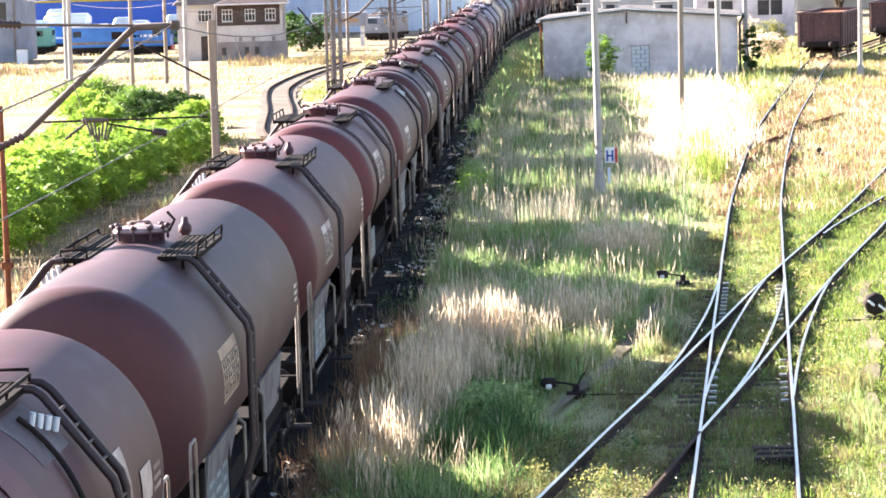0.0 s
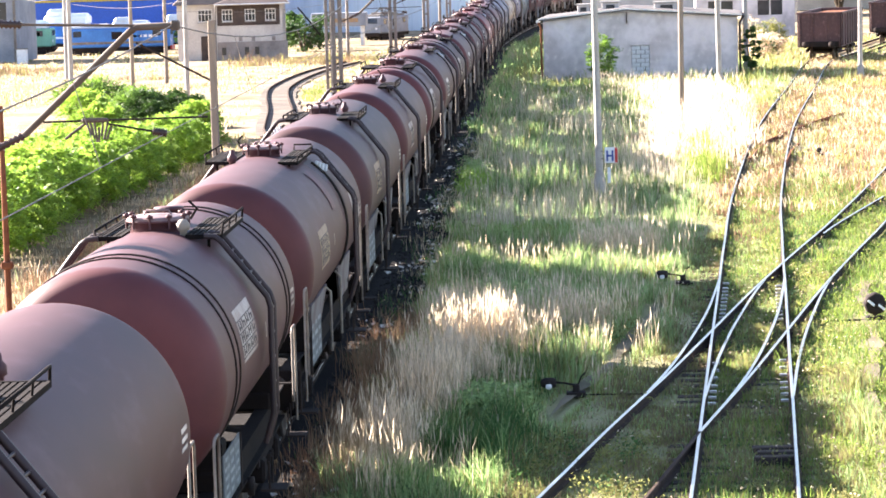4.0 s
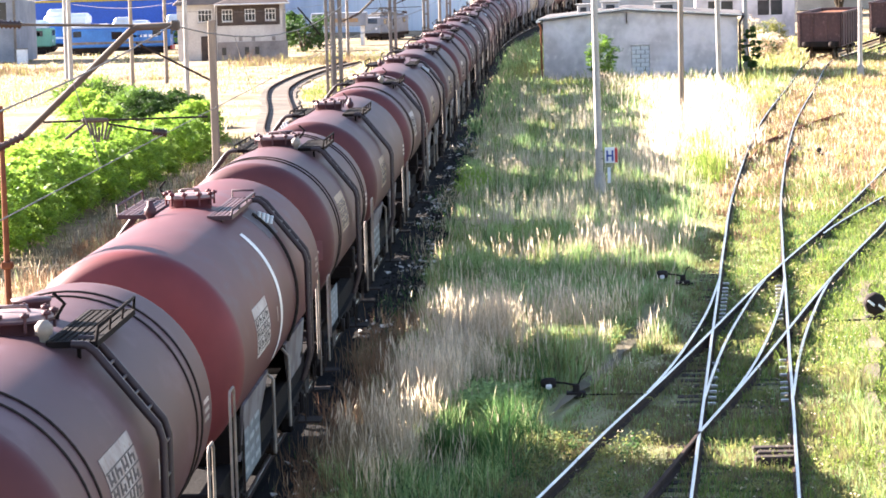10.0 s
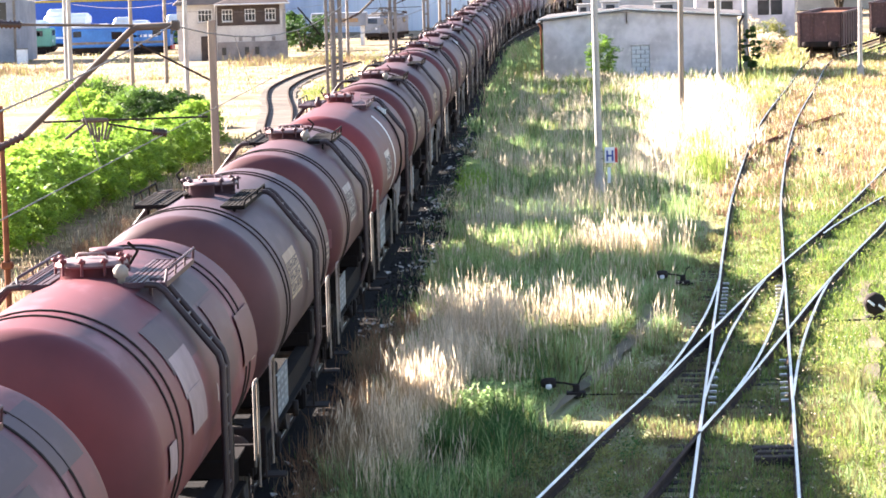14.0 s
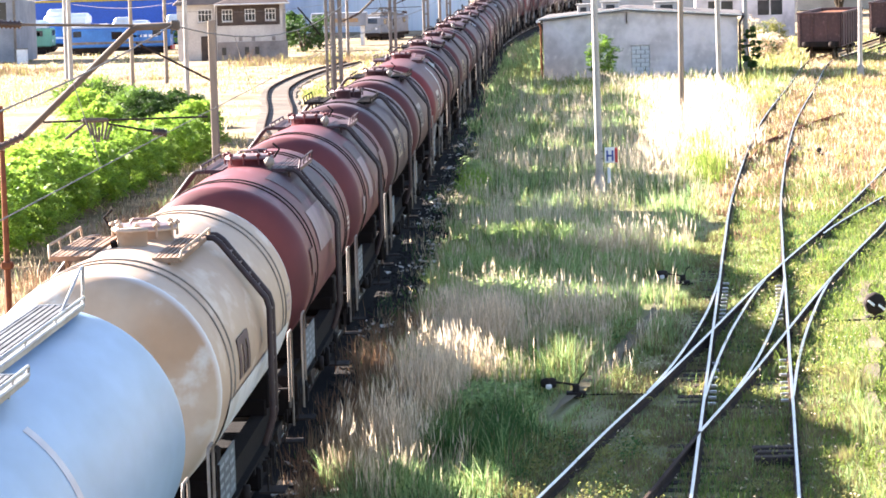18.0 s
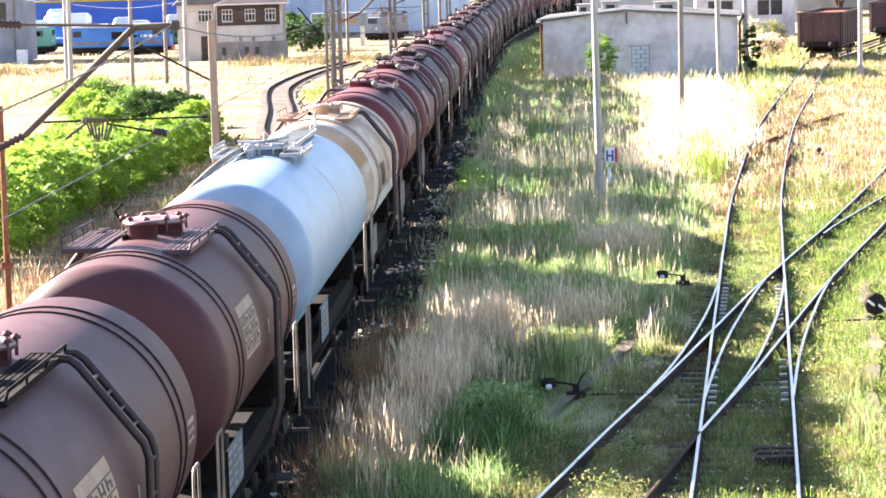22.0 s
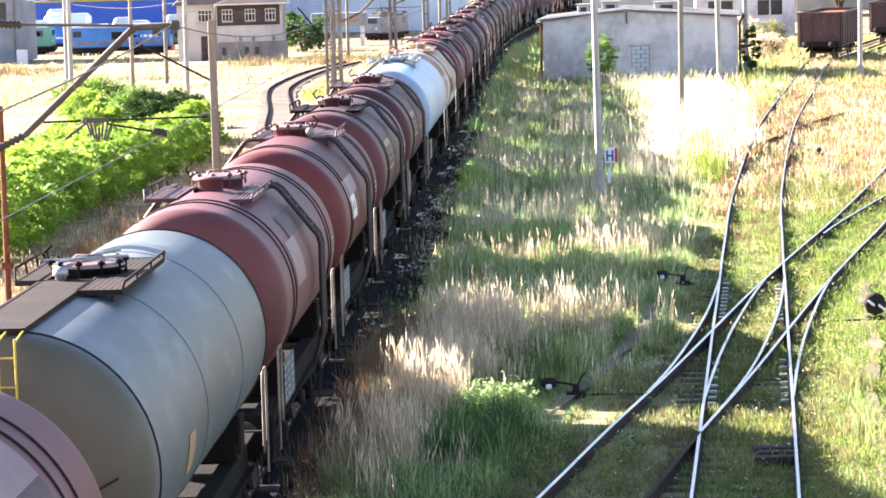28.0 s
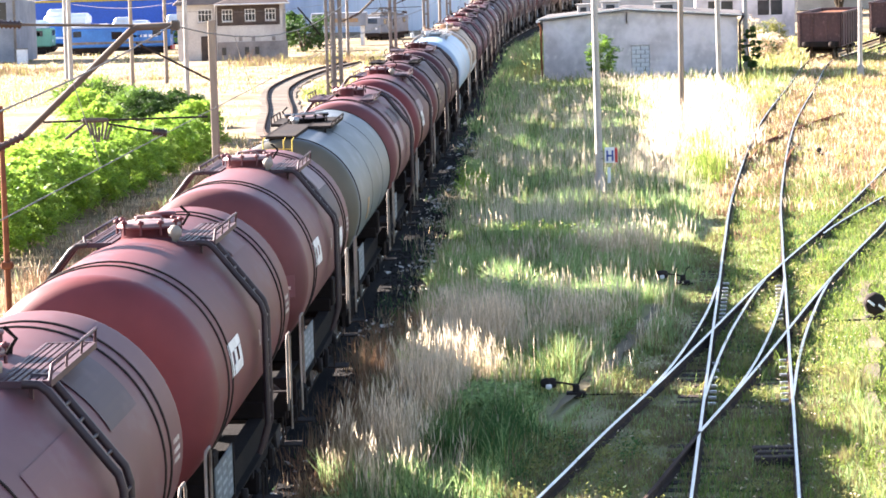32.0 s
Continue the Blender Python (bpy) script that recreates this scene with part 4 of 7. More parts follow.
# from the tail forwards: style, paint, +1 or -1 where the wagon is turned about
TRAIN = [
    ("banded", "brown", 1), ("banded", "grey_brown", -1), ("banded", "pink", -1), ("banded", "red", -1), ("banded", "pink", -1),
    ("grey", "grey", 1), ("banded", "pink", 1), ("banded", "red", -1), ("banded", "brown", 1), ("banded", "dark", 1),
    ("long_walk", "white", 1), ("banded", "cream", 1), ("banded", "patchy", -1), ("banded", "patchy", -1), ("banded", "grey_brown", 1),
    ("banded", "brown", -1), ("smooth", "red", 1), ("banded", "brown", -1), ("smooth", "brown", -1), ("banded", "brown", -1),
    ("smooth", "brown", 1), ("smooth", "grey_brown", -1), ("smooth", "brown", -1), ("banded", "brown", 1), ("smooth", "brown", 1),
    ("banded", "grey_brown", -1), ("smooth", "brown", 1), ("smooth", "brown", -1), ("banded", "brown", 1), ("smooth", "red", 1),
    ("banded", "brown", -1), ("smooth", "pink", 1), ("banded", "pale", 1), ("smooth", "pale", -1), ("smooth", "cream", 1),
    ("banded", "pale", 1), ("smooth", "grey", 1), ("banded", "brown", -1), ("smooth", "pink", 1), ("banded", "grey_brown", 1),
    ("smooth", "brown", 1), ("smooth", "brown", -1), ("banded", "grey", 1), ("smooth", "red", 1), ("banded", "brown", 1),
    ("smooth", "pink", 1),
]
TAIL = -219.4   # middle of the last wagon at the start
PLACES = [TAIL]
for before, after in zip(TRAIN, TRAIN[1:]):
    PLACES.append(PLACES[-1] + (LENGTH[before[0]] + LENGTH[after[0]]) / 2)
WAGONS, used = [], set()
for (style, paint, e), s0 in zip(TRAIN, PLACES):
    if style in used:
        wagon = copy_thing(PROTO[style], pose(0, 0, 0))
    else:
        wagon = PROTO[style]
        used.add(style)
    wagon["label"] = LABELS[paint]
    WAGONS.append((wagon, s0, e))
for k, ((wagon, _, e), (style, paint, _)) in enumerate(zip(WAGONS, TRAIN)):
    sign = MARK_TAN if k in (14, 18, 20, 21, 8, 9, 17) else None
    ring = {16: (-0.85, 0.25, WHITE), 10: (0.35, 0.2, RING_PINK)}.get(k)
    recolour(wagon, paint, sign, ring)


def no_sign(w):
    """Takes the lettering panels off a wagon that bears none."""
    for o in list(w.children_recursive):
        if o.name.split(".")[0] in ("sign_panel", "letter", "ruled_lines"):
            bpy.data.objects.remove(o)


GB, PK = PAINTS["grey_brown"], PAINTS["pink"]
LOGO = [(74, 79, -2.95, -1.85, WHITE), (79, 90, -2.95, -2.72, WHITE), (79, 90, -2.55, -2.32, WHITE), (79, 90, -2.15, -1.92, WHITE), (85, 90, -2.72, -1.92, WHITE)]
for k, spots in {
        13: [(26, 48, -0.6, 2.4, GB), (40, 64, -2.3, -0.4, GB), (57, 76, -2.2, -1.0, PALE_PINK), (50, 72, 1.1, 2.4, PK), (74, 92, -2.1, -1.0, PALE_PINK), (84, 98, -3.9, -3.4, PALE_PINK), (66, 92, 2.6, 4.0, PK)],
        12: [(20, 50, -1.8, 2.6, GB), (30, 58, 2.9, 4.0, GB), (56, 84, -2.2, 0.2, PALE_PINK), (52, 74, 0.9, 2.0, GB), (76, 92, -3.9, -3.3, PK)],
        2: [(48, 80, -2.4, 0.2, PK), (30, 60, 0.9, 2.4, GB)], 3: [*LOGO, (24, 44, 1.0, 2.4, PK)],
        4: [*LOGO, (50, 78, 0.9, 2.6, GB), (30, 52, 1.2, 2.6, PALE_PINK), (84, 98, 1.3, 2.2, WHITE)],
        6: [(60, 88, -2.6, -1.3, PALE_PINK), (44, 60, -1.8, 1.2, GB)],
        7: [(60, 74, -3.2, -1.0, PALE_PINK), (74, 79, -3.0, -1.95, WHITE), (79, 91, -3.0, -2.78, WHITE), (79, 91, -2.6, -2.38, WHITE), (79, 91, -2.2, -1.98, WHITE), (85, 91, -2.78, -1.98, WHITE)],
        9: [(30, 46, 0.9, 2.6, GB), (60, 76, 1.2, 2.2, GB)],
        11: [(76, 96, -2.4, -2.1, GB), (76, 96, -1.95, -1.65, GB), (76, 96, -1.55, -1.3, GB), (76, 80, -2.4, -1.3, GB), (100, 122, -3.4, 3.6, CHALK)],
        20: [(66, 88, 3.0, 3.4, MARK), (80, 94, 3.9, 4.5, MARK), (36, 70, -0.5, 0.1, PK)]}.items():
    patches(WAGONS[k][0], spots, WAGONS[k][2])
    if k not in (9, 20):
        no_sign(WAGONS[k][0])
no_sign(WAGONS[5][0])
part("hazard_plate", Shape().bent(R + 0.006, 90, 108, -2.75, -2.3, 0.006, 4), RUST_PLATE, next(o for o in WAGONS[5][0].children if o.name.startswith("tank_shell")), "small orange plate on the tank side")


def end_panel(w, half, x, z, e=1):
    """A small square of fresh paint with faded writing on the tank end that faces backwards."""
    turn = Matrix.Rotation(radians(18), 3, "Z")
    p = part("end_panel", Shape().box((e * x, e * (-half - 0.385), z), (0.46, 0.02, 0.34), 0.004, turn), PAINTS["pink"], w, "paler square with faded markings on the tank end")
    for k, (a, b) in enumerate(((-0.14, 0.06), (-0.02, 0.0), (0.06, -0.01), (0.13, -0.02))):
        part("marking", Shape().box((e * (x + a), e * (-half - 0.40 + a * 0.32), z + b), (0.05, 0.012, 0.10 if k == 0 else 0.05)), MARK, p)


for k in (4, 17, 15):
    end_panel(WAGONS[k][0], 4.15, 1.0, CZ - 0.12, WAGONS[k][2])


def run(t):
    """How far the train has gone at its steady pace."""
    return 6.87 * t


def motions():
    for wagon, at, e in WAGONS:
        rows = []
        for k in range(0, 33, 2):
            x, y, a = rail_line(at + run(k))
            rows.append((float(k), pose(x, y, 0, 0, 0, -math.degrees(a) + (0 if e > 0 else 180))))
        walk(wagon, rows)
    turning = {}
    for wagon, _, e in WAGONS:
        for bogie in [o for o in wagon.children if o.name.startswith("bogie")]:
            for wheels in [o for o in bogie.children if o.name.startswith("wheelset")]:
                y = round(wheels.matrix_basis.translation.y, 1)
                if (y, e) not in turning:
                    walk(wheels, [(min(k * 0.09, 32.0), pose(0, y, 0.46, -e * math.degrees(run(k * 0.09) / 0.46))) for k in range(356)])
                    turning[y, e] = wheels
                elif wheels is not turning[y, e]:
                    wheels.rotation_mode = "QUATERNION"
                    wheels.animation_data_create()
                    wheels.animation_data.action = turning[y, e].animation_data.action
                    wheels.animation_data.action_slot = turning[y, e].animation_data.action_slot


# ---- posts, masts and wires ----
CONCRETE = material("weathered_concrete", (0.42, 0.40, 0.37), (0.30, 0.28, 0.26), 0.9, grain=12.0, patch=1.0, bump=0.3, vary=0.2)
WOOD = material("grey_weathered_wood", (0.30, 0.25, 0.20), (0.19, 0.16, 0.13), 0.9, grain=14.0, patch=1.5, bump=0.4, vary=0.2, stretch=(1, 1, 0.15))
STEEL = material("painted_grey_steel", (0.22, 0.20, 0.18), (0.14, 0.12, 0.11), 0.6, 0.3, grain=14.0, patch=1.5, bump=0.15)
RUST = material("rusty_steel", (0.22, 0.085, 0.04), (0.12, 0.05, 0.03), 0.9, grain=14.0, patch=2.0, bump=0.3)
BRACKET = material("stained_bracket_tube", (0.13, 0.105, 0.085), (0.09, 0.065, 0.05), 0.8, 0.2, grain=12.0, patch=2.0, bump=0.2)
PORCELAIN = material("brown_insulator", (0.06, 0.035, 0.03), (0.04, 0.025, 0.02), 0.25, grain=10.0, patch=2.0, bump=0)
WIRE = material("dark_copper_wire", (0.16, 0.14, 0.13), (0.10, 0.09, 0.09), 0.6, 0.5, grain=10.0, patch=2.0, bump=0)
BLUE = material("blue_loco_paint", (0.055, 0.22, 0.58), (0.045, 0.17, 0.48), 0.4, grain=6.0, patch=0.6, bump=0.03)
LOCO_GREEN = material("green_loco_paint", (0.13, 0.36, 0.28), (0.10, 0.28, 0.22), 0.5, grain=6.0, patch=0.6, bump=0.03)
HALL_BLUE = material("blue_sheet_wall", (0.035, 0.12, 0.55), (0.03, 0.10, 0.46), 0.5, grain=3.0, patch=0.2, bump=0.05)
RED = material("red_enamel", (0.55, 0.05, 0.05), (0.45, 0.04, 0.04), 0.4, grain=12.0, patch=2.0, bump=0)
SIGN_BLUE = material("blue_enamel", (0.03, 0.07, 0.32), (0.03, 0.06, 0.26), 0.4, grain=12.0, patch=2.0, bump=0)
SIGN_WHITE = material("white_enamel", (0.80, 0.82, 0.85), (0.72, 0.74, 0.78), 0.4, grain=12.0, patch=2.0, bump=0)
PLASTER = material("grey_render_wall", (0.68, 0.63, 0.65), (0.50, 0.46, 0.47), 0.92, grain=2.2, patch=0.5, bump=0.25, mix=(0.42, 0.58), third=(0.60, 0.56, 0.55))
GREY_WALL = material("dark_grey_wall", (0.30, 0.32, 0.36), (0.22, 0.235, 0.27), 0.9, grain=6.0, patch=0.5, bump=0.2)
DAMP = material("damp_brown_plaster", (0.33, 0.29, 0.27), (0.22, 0.19, 0.18), 0.92, grain=5.0, patch=0.7, bump=0.25)
DEPOT = material("pale_blue_white_sheet", (0.72, 0.78, 0.84), (0.58, 0.65, 0.72), 0.7, grain=2.0, patch=0.25, bump=0.05, stretch=(2, 1, 0.1))
PLASTER_PALE = material("pale_plaster", (0.60, 0.56, 0.52), (0.46, 0.42, 0.40), 0.9, grain=6.0, patch=0.5, bump=0.2)
TIMBER_DARK = material("dark_timber_cladding", (0.10, 0.075, 0.065), (0.065, 0.05, 0.045), 0.85, grain=10.0, patch=1.0, bump=0.3)
ROOF_TILE = material("dull_roof_tiles", (0.14, 0.11, 0.10), (0.10, 0.085, 0.08), 0.85, grain=8.0, patch=0.8, bump=0.4)
ROOF_FELT = material("roofing_felt", (0.13, 0.12, 0.12), (0.09, 0.085, 0.085), 0.9, grain=8.0, patch=0.8, bump=0.2)
BLOCK = material("white_concrete_block", (0.68, 0.70, 0.74), (0.56, 0.58, 0.62), 0.9, grain=10.0, patch=2.0, bump=0.2, vary=0.15)
MORTAR = material("recessed_mortar", (0.30, 0.30, 0.31), (0.24, 0.24, 0.25), 0.95, grain=10.0, patch=2.0)
GLASS = material("dark_window_glass", (0.03, 0.035, 0.04), (0.05, 0.055, 0.06), 0.12, grain=4.0, patch=1.0, bump=0)
FRAME_WHITE = material("white_window_paint", (0.78, 0.77, 0.75), (0.66, 0.64, 0.62), 0.6, grain=10.0, patch=2.0, bump=0.05)
WAGON_BROWN = material("brown_wagon_steel", (0.095, 0.048, 0.047), (0.065, 0.036, 0.036), 0.75, grain=5.0, patch=0.8, bump=0.2, third=(0.12, 0.066, 0.062), vary=0.25)
TARP = material("grey_locomotive_roof", (0.62, 0.66, 0.70), (0.50, 0.54, 0.58), 0.6, grain=6.0, patch=0.6, bump=0.1)


def gz(x, y):
    return float(ground_z(x, y))


def round_pole(name, label, x, y, height, r0, r1, mat, lean=0.0, category="pole", foot=True):
    t = thing(name, label, category, at=pose(x, y, gz(x, y) - 0.1, 0, lean))
    part("shaft", Shape().tube([(0, 0, 0), (0, 0, height * 0.5), (0, 0, height)], [r0, (r0 + r1) / 2, r1], 12), mat, t)
    if foot:
        part("foot_collar", Shape().lathe([(r0 * 1.5, 0.0), (r0 * 1.5, 0.75), (r0 * 1.05, 0.95)], 12, "z"), mat, t)
    part("cap", Shape().lathe([(r1 * 1.15, 0.0), (r1 * 1.15, 0.05), (0.0, 0.09)], 12, "z", (0, 0, height)), mat, t)
    return t


h_pole = round_pole("lamp_pole", "tall weathered concrete pole in the grass", 1.31, 86.4, 9.5, 0.125, 0.085, CONCRETE, -0.6)
round_pole("pole", "grey wooden pole in bright dry grass", 5.55, 121.7, 10.5, 0.13, 0.10, WOOD, 0.4)
round_pole("pole", "pale concrete pole beside the shed", 9.2, 153.8, 11.0, 0.15, 0.11, CONCRETE, -0.9)
ivy_pole = round_pole("pole", "concrete pole with dark ivy round its foot", 11.8, 168.8, 11.0, 0.16, 0.12, CONCRETE, -1.2)
round_pole("pole", "pale pole beside the parked open wagon", 17.7, 159.2, 10.0, 0.14, 0.11, CONCRETE, 0.3)
for x, y in ((18.7, 242.6), (19.7, 250.0), (24.5, 279.2)):
    round_pole("pole", "distant pale pole near the sidings", x, y, 12.0, 0.17, 0.13, CONCRETE, 0.3, foot=False)
for x, y, h, m in ((-43.9, 242.1, 12, CONCRETE), (-33.4, 185.8, 11, CONCRETE), (-32.2, 205.3, 11, WOOD), (-32.3, 224.1, 12, WOOD), (-24.4, 178.6, 11, CONCRETE), (-21.6, 282.1, 13, STEEL), (-60.0, 300, 13, STEEL), (-38.0, 300, 13, STEEL), (-14.5, 300, 12, STEEL), (-12.3, 290, 12, STEEL)):
    round_pole("pole", "slender pole standing in the pale dry yard", x, y, h, 0.17, 0.13, m, 0.2, foot=False)

# plate with a letter on the lamp pole
plate = thing("stop_sign_plate", "small enamel plate with letter H and red band", "sign", at=pose(1.68, 86.2, 1.19))
part("backing", Shape().box((0, 0.0, 0), (0.42, 0.02, 0.50), 0.004), SIGN_WHITE, plate)
letter = Shape().box((-0.13, -0.014, -0.02), (0.06, 0.008, 0.34)).box((0.04, -0.014, -0.02), (0.06, 0.008, 0.34)).box((-0.045, -0.014, -0.02), (0.12, 0.008, 0.06))
part("letter", letter, SIGN_BLUE, plate, "dark blue letter H")
part("red_band", Shape().box((0.155, -0.014, 0), (0.09, 0.008, 0.48)), RED, plate)
part("bracket", Shape().box((-0.25, 0.04, 0.12), (0.16, 0.03, 0.03)).box((-0.25, 0.04, -0.12), (0.16, 0.03, 0.03)), STEEL, plate)
low = thing("lower_plate", "narrow white plate below the sign", "sign", at=pose(1.60, 86.2, 0.55))
part("backing", Shape().box((0, 0, 0), (0.10, 0.02, 0.50), 0.004), SIGN_WHITE, low)
part("clip", Shape().box((-0.03, 0.03, 0.12), (0.16, 0.04, 0.03)), STEEL, low)


def mast(x, y, height, double=True, label="steel catenary mast beside the train track"):
    t = thing("catenary_mast", label, "mast", "catenary masts", at=pose(x, y, gz(x, y) - 0.1))
    if double:
        for s in (-1, 1):
            part("channel", Shape().box((s * 0.14, 0, height / 2), (0.15, 0.24, height), 0.01).box((s * 0.12, 0.11, height / 2), (0.14, 0.02, height)), STEEL, t)
        for k in range(int(height / 0.9)):
            part("batten", Shape().box((0, -0.12, 0.5 + k * 0.9), (0.42, 0.015, 0.10)), STEEL, t)
    else:
        part("shaft", Shape().box((0, 0, height / 2), (0.19, 0.18, height), 0.02), WOOD, t)
    part("footing", Shape().box((0, 0, 0.1), (0.8, 0.8, 0.5), 0.03), CONCRETE, t)
    return t


mid = mast(-8.75, 69.0, 6.5, False, "square weathered concrete mast without cap")
part("stay", Shape().tube([(-0.05, 0, 4.95), (-1.95, 0, 5.97)], 0.03, 6), IRON, mid)
for y in (106.0, 143.0, 180.0, 216.0):
    mast(rail_line(y)[0] - 3.2, y, 9.5)
mast(-12.7, 152, 9.5)


def cantilever(x, y, side, name="catenary_cantilever"):
    """Mast-mounted bracket that carries the wires over a track; side: towards the track."""
    t = thing(name, "rust-stained catenary bracket tube with brown insulators over the train", "catenary bracket", "catenary brackets", at=pose(x, y, 0))
    s = side
    part("strut", Shape().tube([(s * 0.81, 0, 5.48), (s * 2.24, 0, 6.79), (s * 2.34, 0, 6.85), (s * 2.83, 0, 6.86)], 0.046, 8), BRACKET, t)
    part("end_plate", Shape().box((s * 2.84, 0, 6.86), (0.12, 0.10, 0.13), 0.02), BRACKET, t)
    part("top_tube", Shape().tube([(s * 0.84, 0, 6.92), (s * 2.34, 0, 6.87)], 0.018, 8), BRACKET, t)
    part("steady_arm", Shape().tube([(s * 1.07, 0, 5.65), (s * 3.22, 0, 5.67)], 0.015, 6), IRON, t)
    part("drop_arm", Shape().tube([(s * 1.9, 0, 5.61), (s * 2.6, 0, 5.48)], 0.016, 6), IRON, t)
    rags = part("bird_guard", Shape().box((s * 1.75, 0, 5.66), (0.36, 0.06, 0.06), 0.02), BRACKET, t, "tattered brown strips hanging from the arm")
    for k in range(7):
        part("strip", Shape().box((s * (1.66 + 0.045 * k), 0.01 * (k % 3), 5.56 - 0.03 * (k % 4)), (0.03, 0.02, 0.2 + 0.03 * (k % 3)), 0.006, Matrix.Rotation(0.12 * (k - 3), 3, "Y")), BRACKET, rags)
    part("slack_strip", Shape().tube([(s * 1.62, 0, 5.62), (s * 1.42, 0, 5.48), (s * 1.35, 0, 5.42)], 0.02, 6), BRACKET, rags)
    for a, b in (((s * 0.42, 5.30), (s * 0.81, 5.48)), ((s * 0.5, 6.94), (s * 0.84, 6.92)), ((s * 2.5, 5.5), (s * 2.68, 5.465))):
        pa, pb = Vector((a[0], 0, a[1])), Vector((b[0], 0, b[1]))
        pts = [pa.lerp(pb, k / 12) for k in range(13)]
        part("insulator", Shape().tube(pts, [0.062 if k % 2 else 0.035 for k in range(13)], 10), PORCELAIN, t)
    part("mast_stub", Shape().tube([(0, 0, 6.95), (s * 0.5, 0, 6.94)], 0.02, 6).tube([(0, 0, 5.12), (s * 0.42, 0, 5.30)], 0.035, 6), BRACKET, t)
    return t


mast(-8.35, 35.0, 8.5)
cantilever(-7.75, 35.0, 1)
for y in (106.0, 143.0):
    copy = cantilever(rail_line(y)[0] - 3.1, y, 1)


def wire(name, label, pts, r=0.011):
    t = thing(name, label, "wire")
    part("strand", Shape().tube(pts, r, 5), WIRE, t)
    return t


spans = [-2.0, 35.0, 69.0, 106.0, 143.0, 180.0]
contact = [(-3.6, -2.0, 5.9), (-5.12, 35.0, 5.45), (-5.3, 69.0, 5.6), (-5.1, 106.0, 5.6), (-5.5, 143.0, 5.6), (-5.3, 180.0, 5.6)]
for drop in (0.0, 0.06):
    wire("contact_wire", "dark contact wire stretched above the train", [(x - drop, y, z - drop * 0.5) for x, y, z in contact], 0.007)
carrier = []
for a, b in zip(spans, spans[1:]):
    carrier += [(-4.95, a + (b - a) * k / 10, 6.86 - 4 * 0.55 * (k / 10) * (1 - k / 10)) for k in range(10)]
wire("carrier_wire", "sagging carrier wire above the contact wire", carrier + [(-4.95, spans[-1], 6.86)], 0.010)
hangers = Shape()
for a, b in zip(spans, spans[1:]):
    for k in (2, 5, 8):
        f = k / 10
        hangers.tube([(-4.95, a + (b - a) * f, 6.86 - 4 * 0.55 * f * (1 - f)), (-4.7, a + (b - a) * f, 5.63)], 0.005, 4)
tagged(part("wire_hangers", hangers, WIRE), "thin droppers between the overhead wires", "wires", kind="stuff")
POSTS = [(-24.4, 178.6), (-33.4, 185.8), (-32.2, 205.3), (-32.3, 224.1), (-43.9, 242.1), (-38.0, 300.0), (-60.0, 300.0), (-21.6, 282.1), (-14.5, 300.0)]
for i, j, h, sag in ((0, 1, 7.0, 0.4), (0, 2, 8.5, 0.5), (1, 4, 6.5, 0.6), (2, 5, 8.0, 0.8), (3, 7, 6.0, 0.5), (4, 6, 7.5, 0.6), (5, 7, 9.0, 0.6), (7, 8, 9.0, 0.3), (0, 3, 5.5, 0.6)):
    (xa, ya), (xb, yb) = POSTS[i], POSTS[j]
    za, zb = gz(xa, ya) + h, gz(xb, yb) + h
    wire("yard_wire", "thin slack wire strung between the yard poles", [(xa + (xb - xa) * k / 8, ya + (yb - ya) * k / 8, za + (zb - za) * k / 8 - sag * math.sin(k * math.pi / 8)) for k in range(9)], 0.016)

rusty = thing("rusty_post", "slim rusty steel post beside the bushes", "post", at=pose(-10.75, 52.0, -0.4))
part("post", Shape().tube([(0, 0, 0), (0, 0, 5.4)], [0.07, 0.05], 10), RUST, rusty)
part("clamp", Shape().box((0, 0, 2.3), (0.22, 0.2, 0.14), 0.02).box((0, 0, 1.0), (0.2, 0.18, 0.3), 0.02), RUST, rusty)


# ---- point levers ----
def lever(x, y, turn, label):
    t = thing("point_lever", label, "point lever", "point levers", at=pose(x, y, -0.2, 0, 0, turn) @ Matrix.Diagonal((0.62, 0.62, 0.62, 1.0)))
    part("stand", Shape().box((0, 0, 0.10), (0.55, 0.34, 0.16), 0.02).box((0, 0, 0.28), (0.2, 0.16, 0.24), 0.03), IRON, t)
    part("arm", Shape().tube([(0, 0, 0.36), (-0.30, 0, 0.42), (-0.62, 0, 0.46)], 0.03, 8), IRON, t)
    w = part("weight", Shape().lathe([(0.0, -0.30), (0.10, -0.28), (0.15, -0.16), (0.15, 0.10), (0.10, 0.16), (0.0, 0.17)], 14, "x", (-0.72, 0, 0.44)), IRON, t, "round black counterweight")
    part("white_mark", Shape().lathe([(0.0, -0.05), (0.085, -0.045), (0.095, 0.0), (0.085, 0.045), (0.0, 0.05)], 16, "y", (-0.78, -0.10, 0.36)), SIGN_WHITE, w, "white-painted lower rim")
    part("handle", Shape().tube([(0.05, 0, 0.36), (0.16, 0.02, 0.62), (0.28, 0.03, 0.72)], 0.022, 8), IRON, t)
    part("pull_rod", Shape().tube([(0.15, 0.0, 0.08), (1.9, 0.05, 0.06)], 0.025, 6), IRON, t)


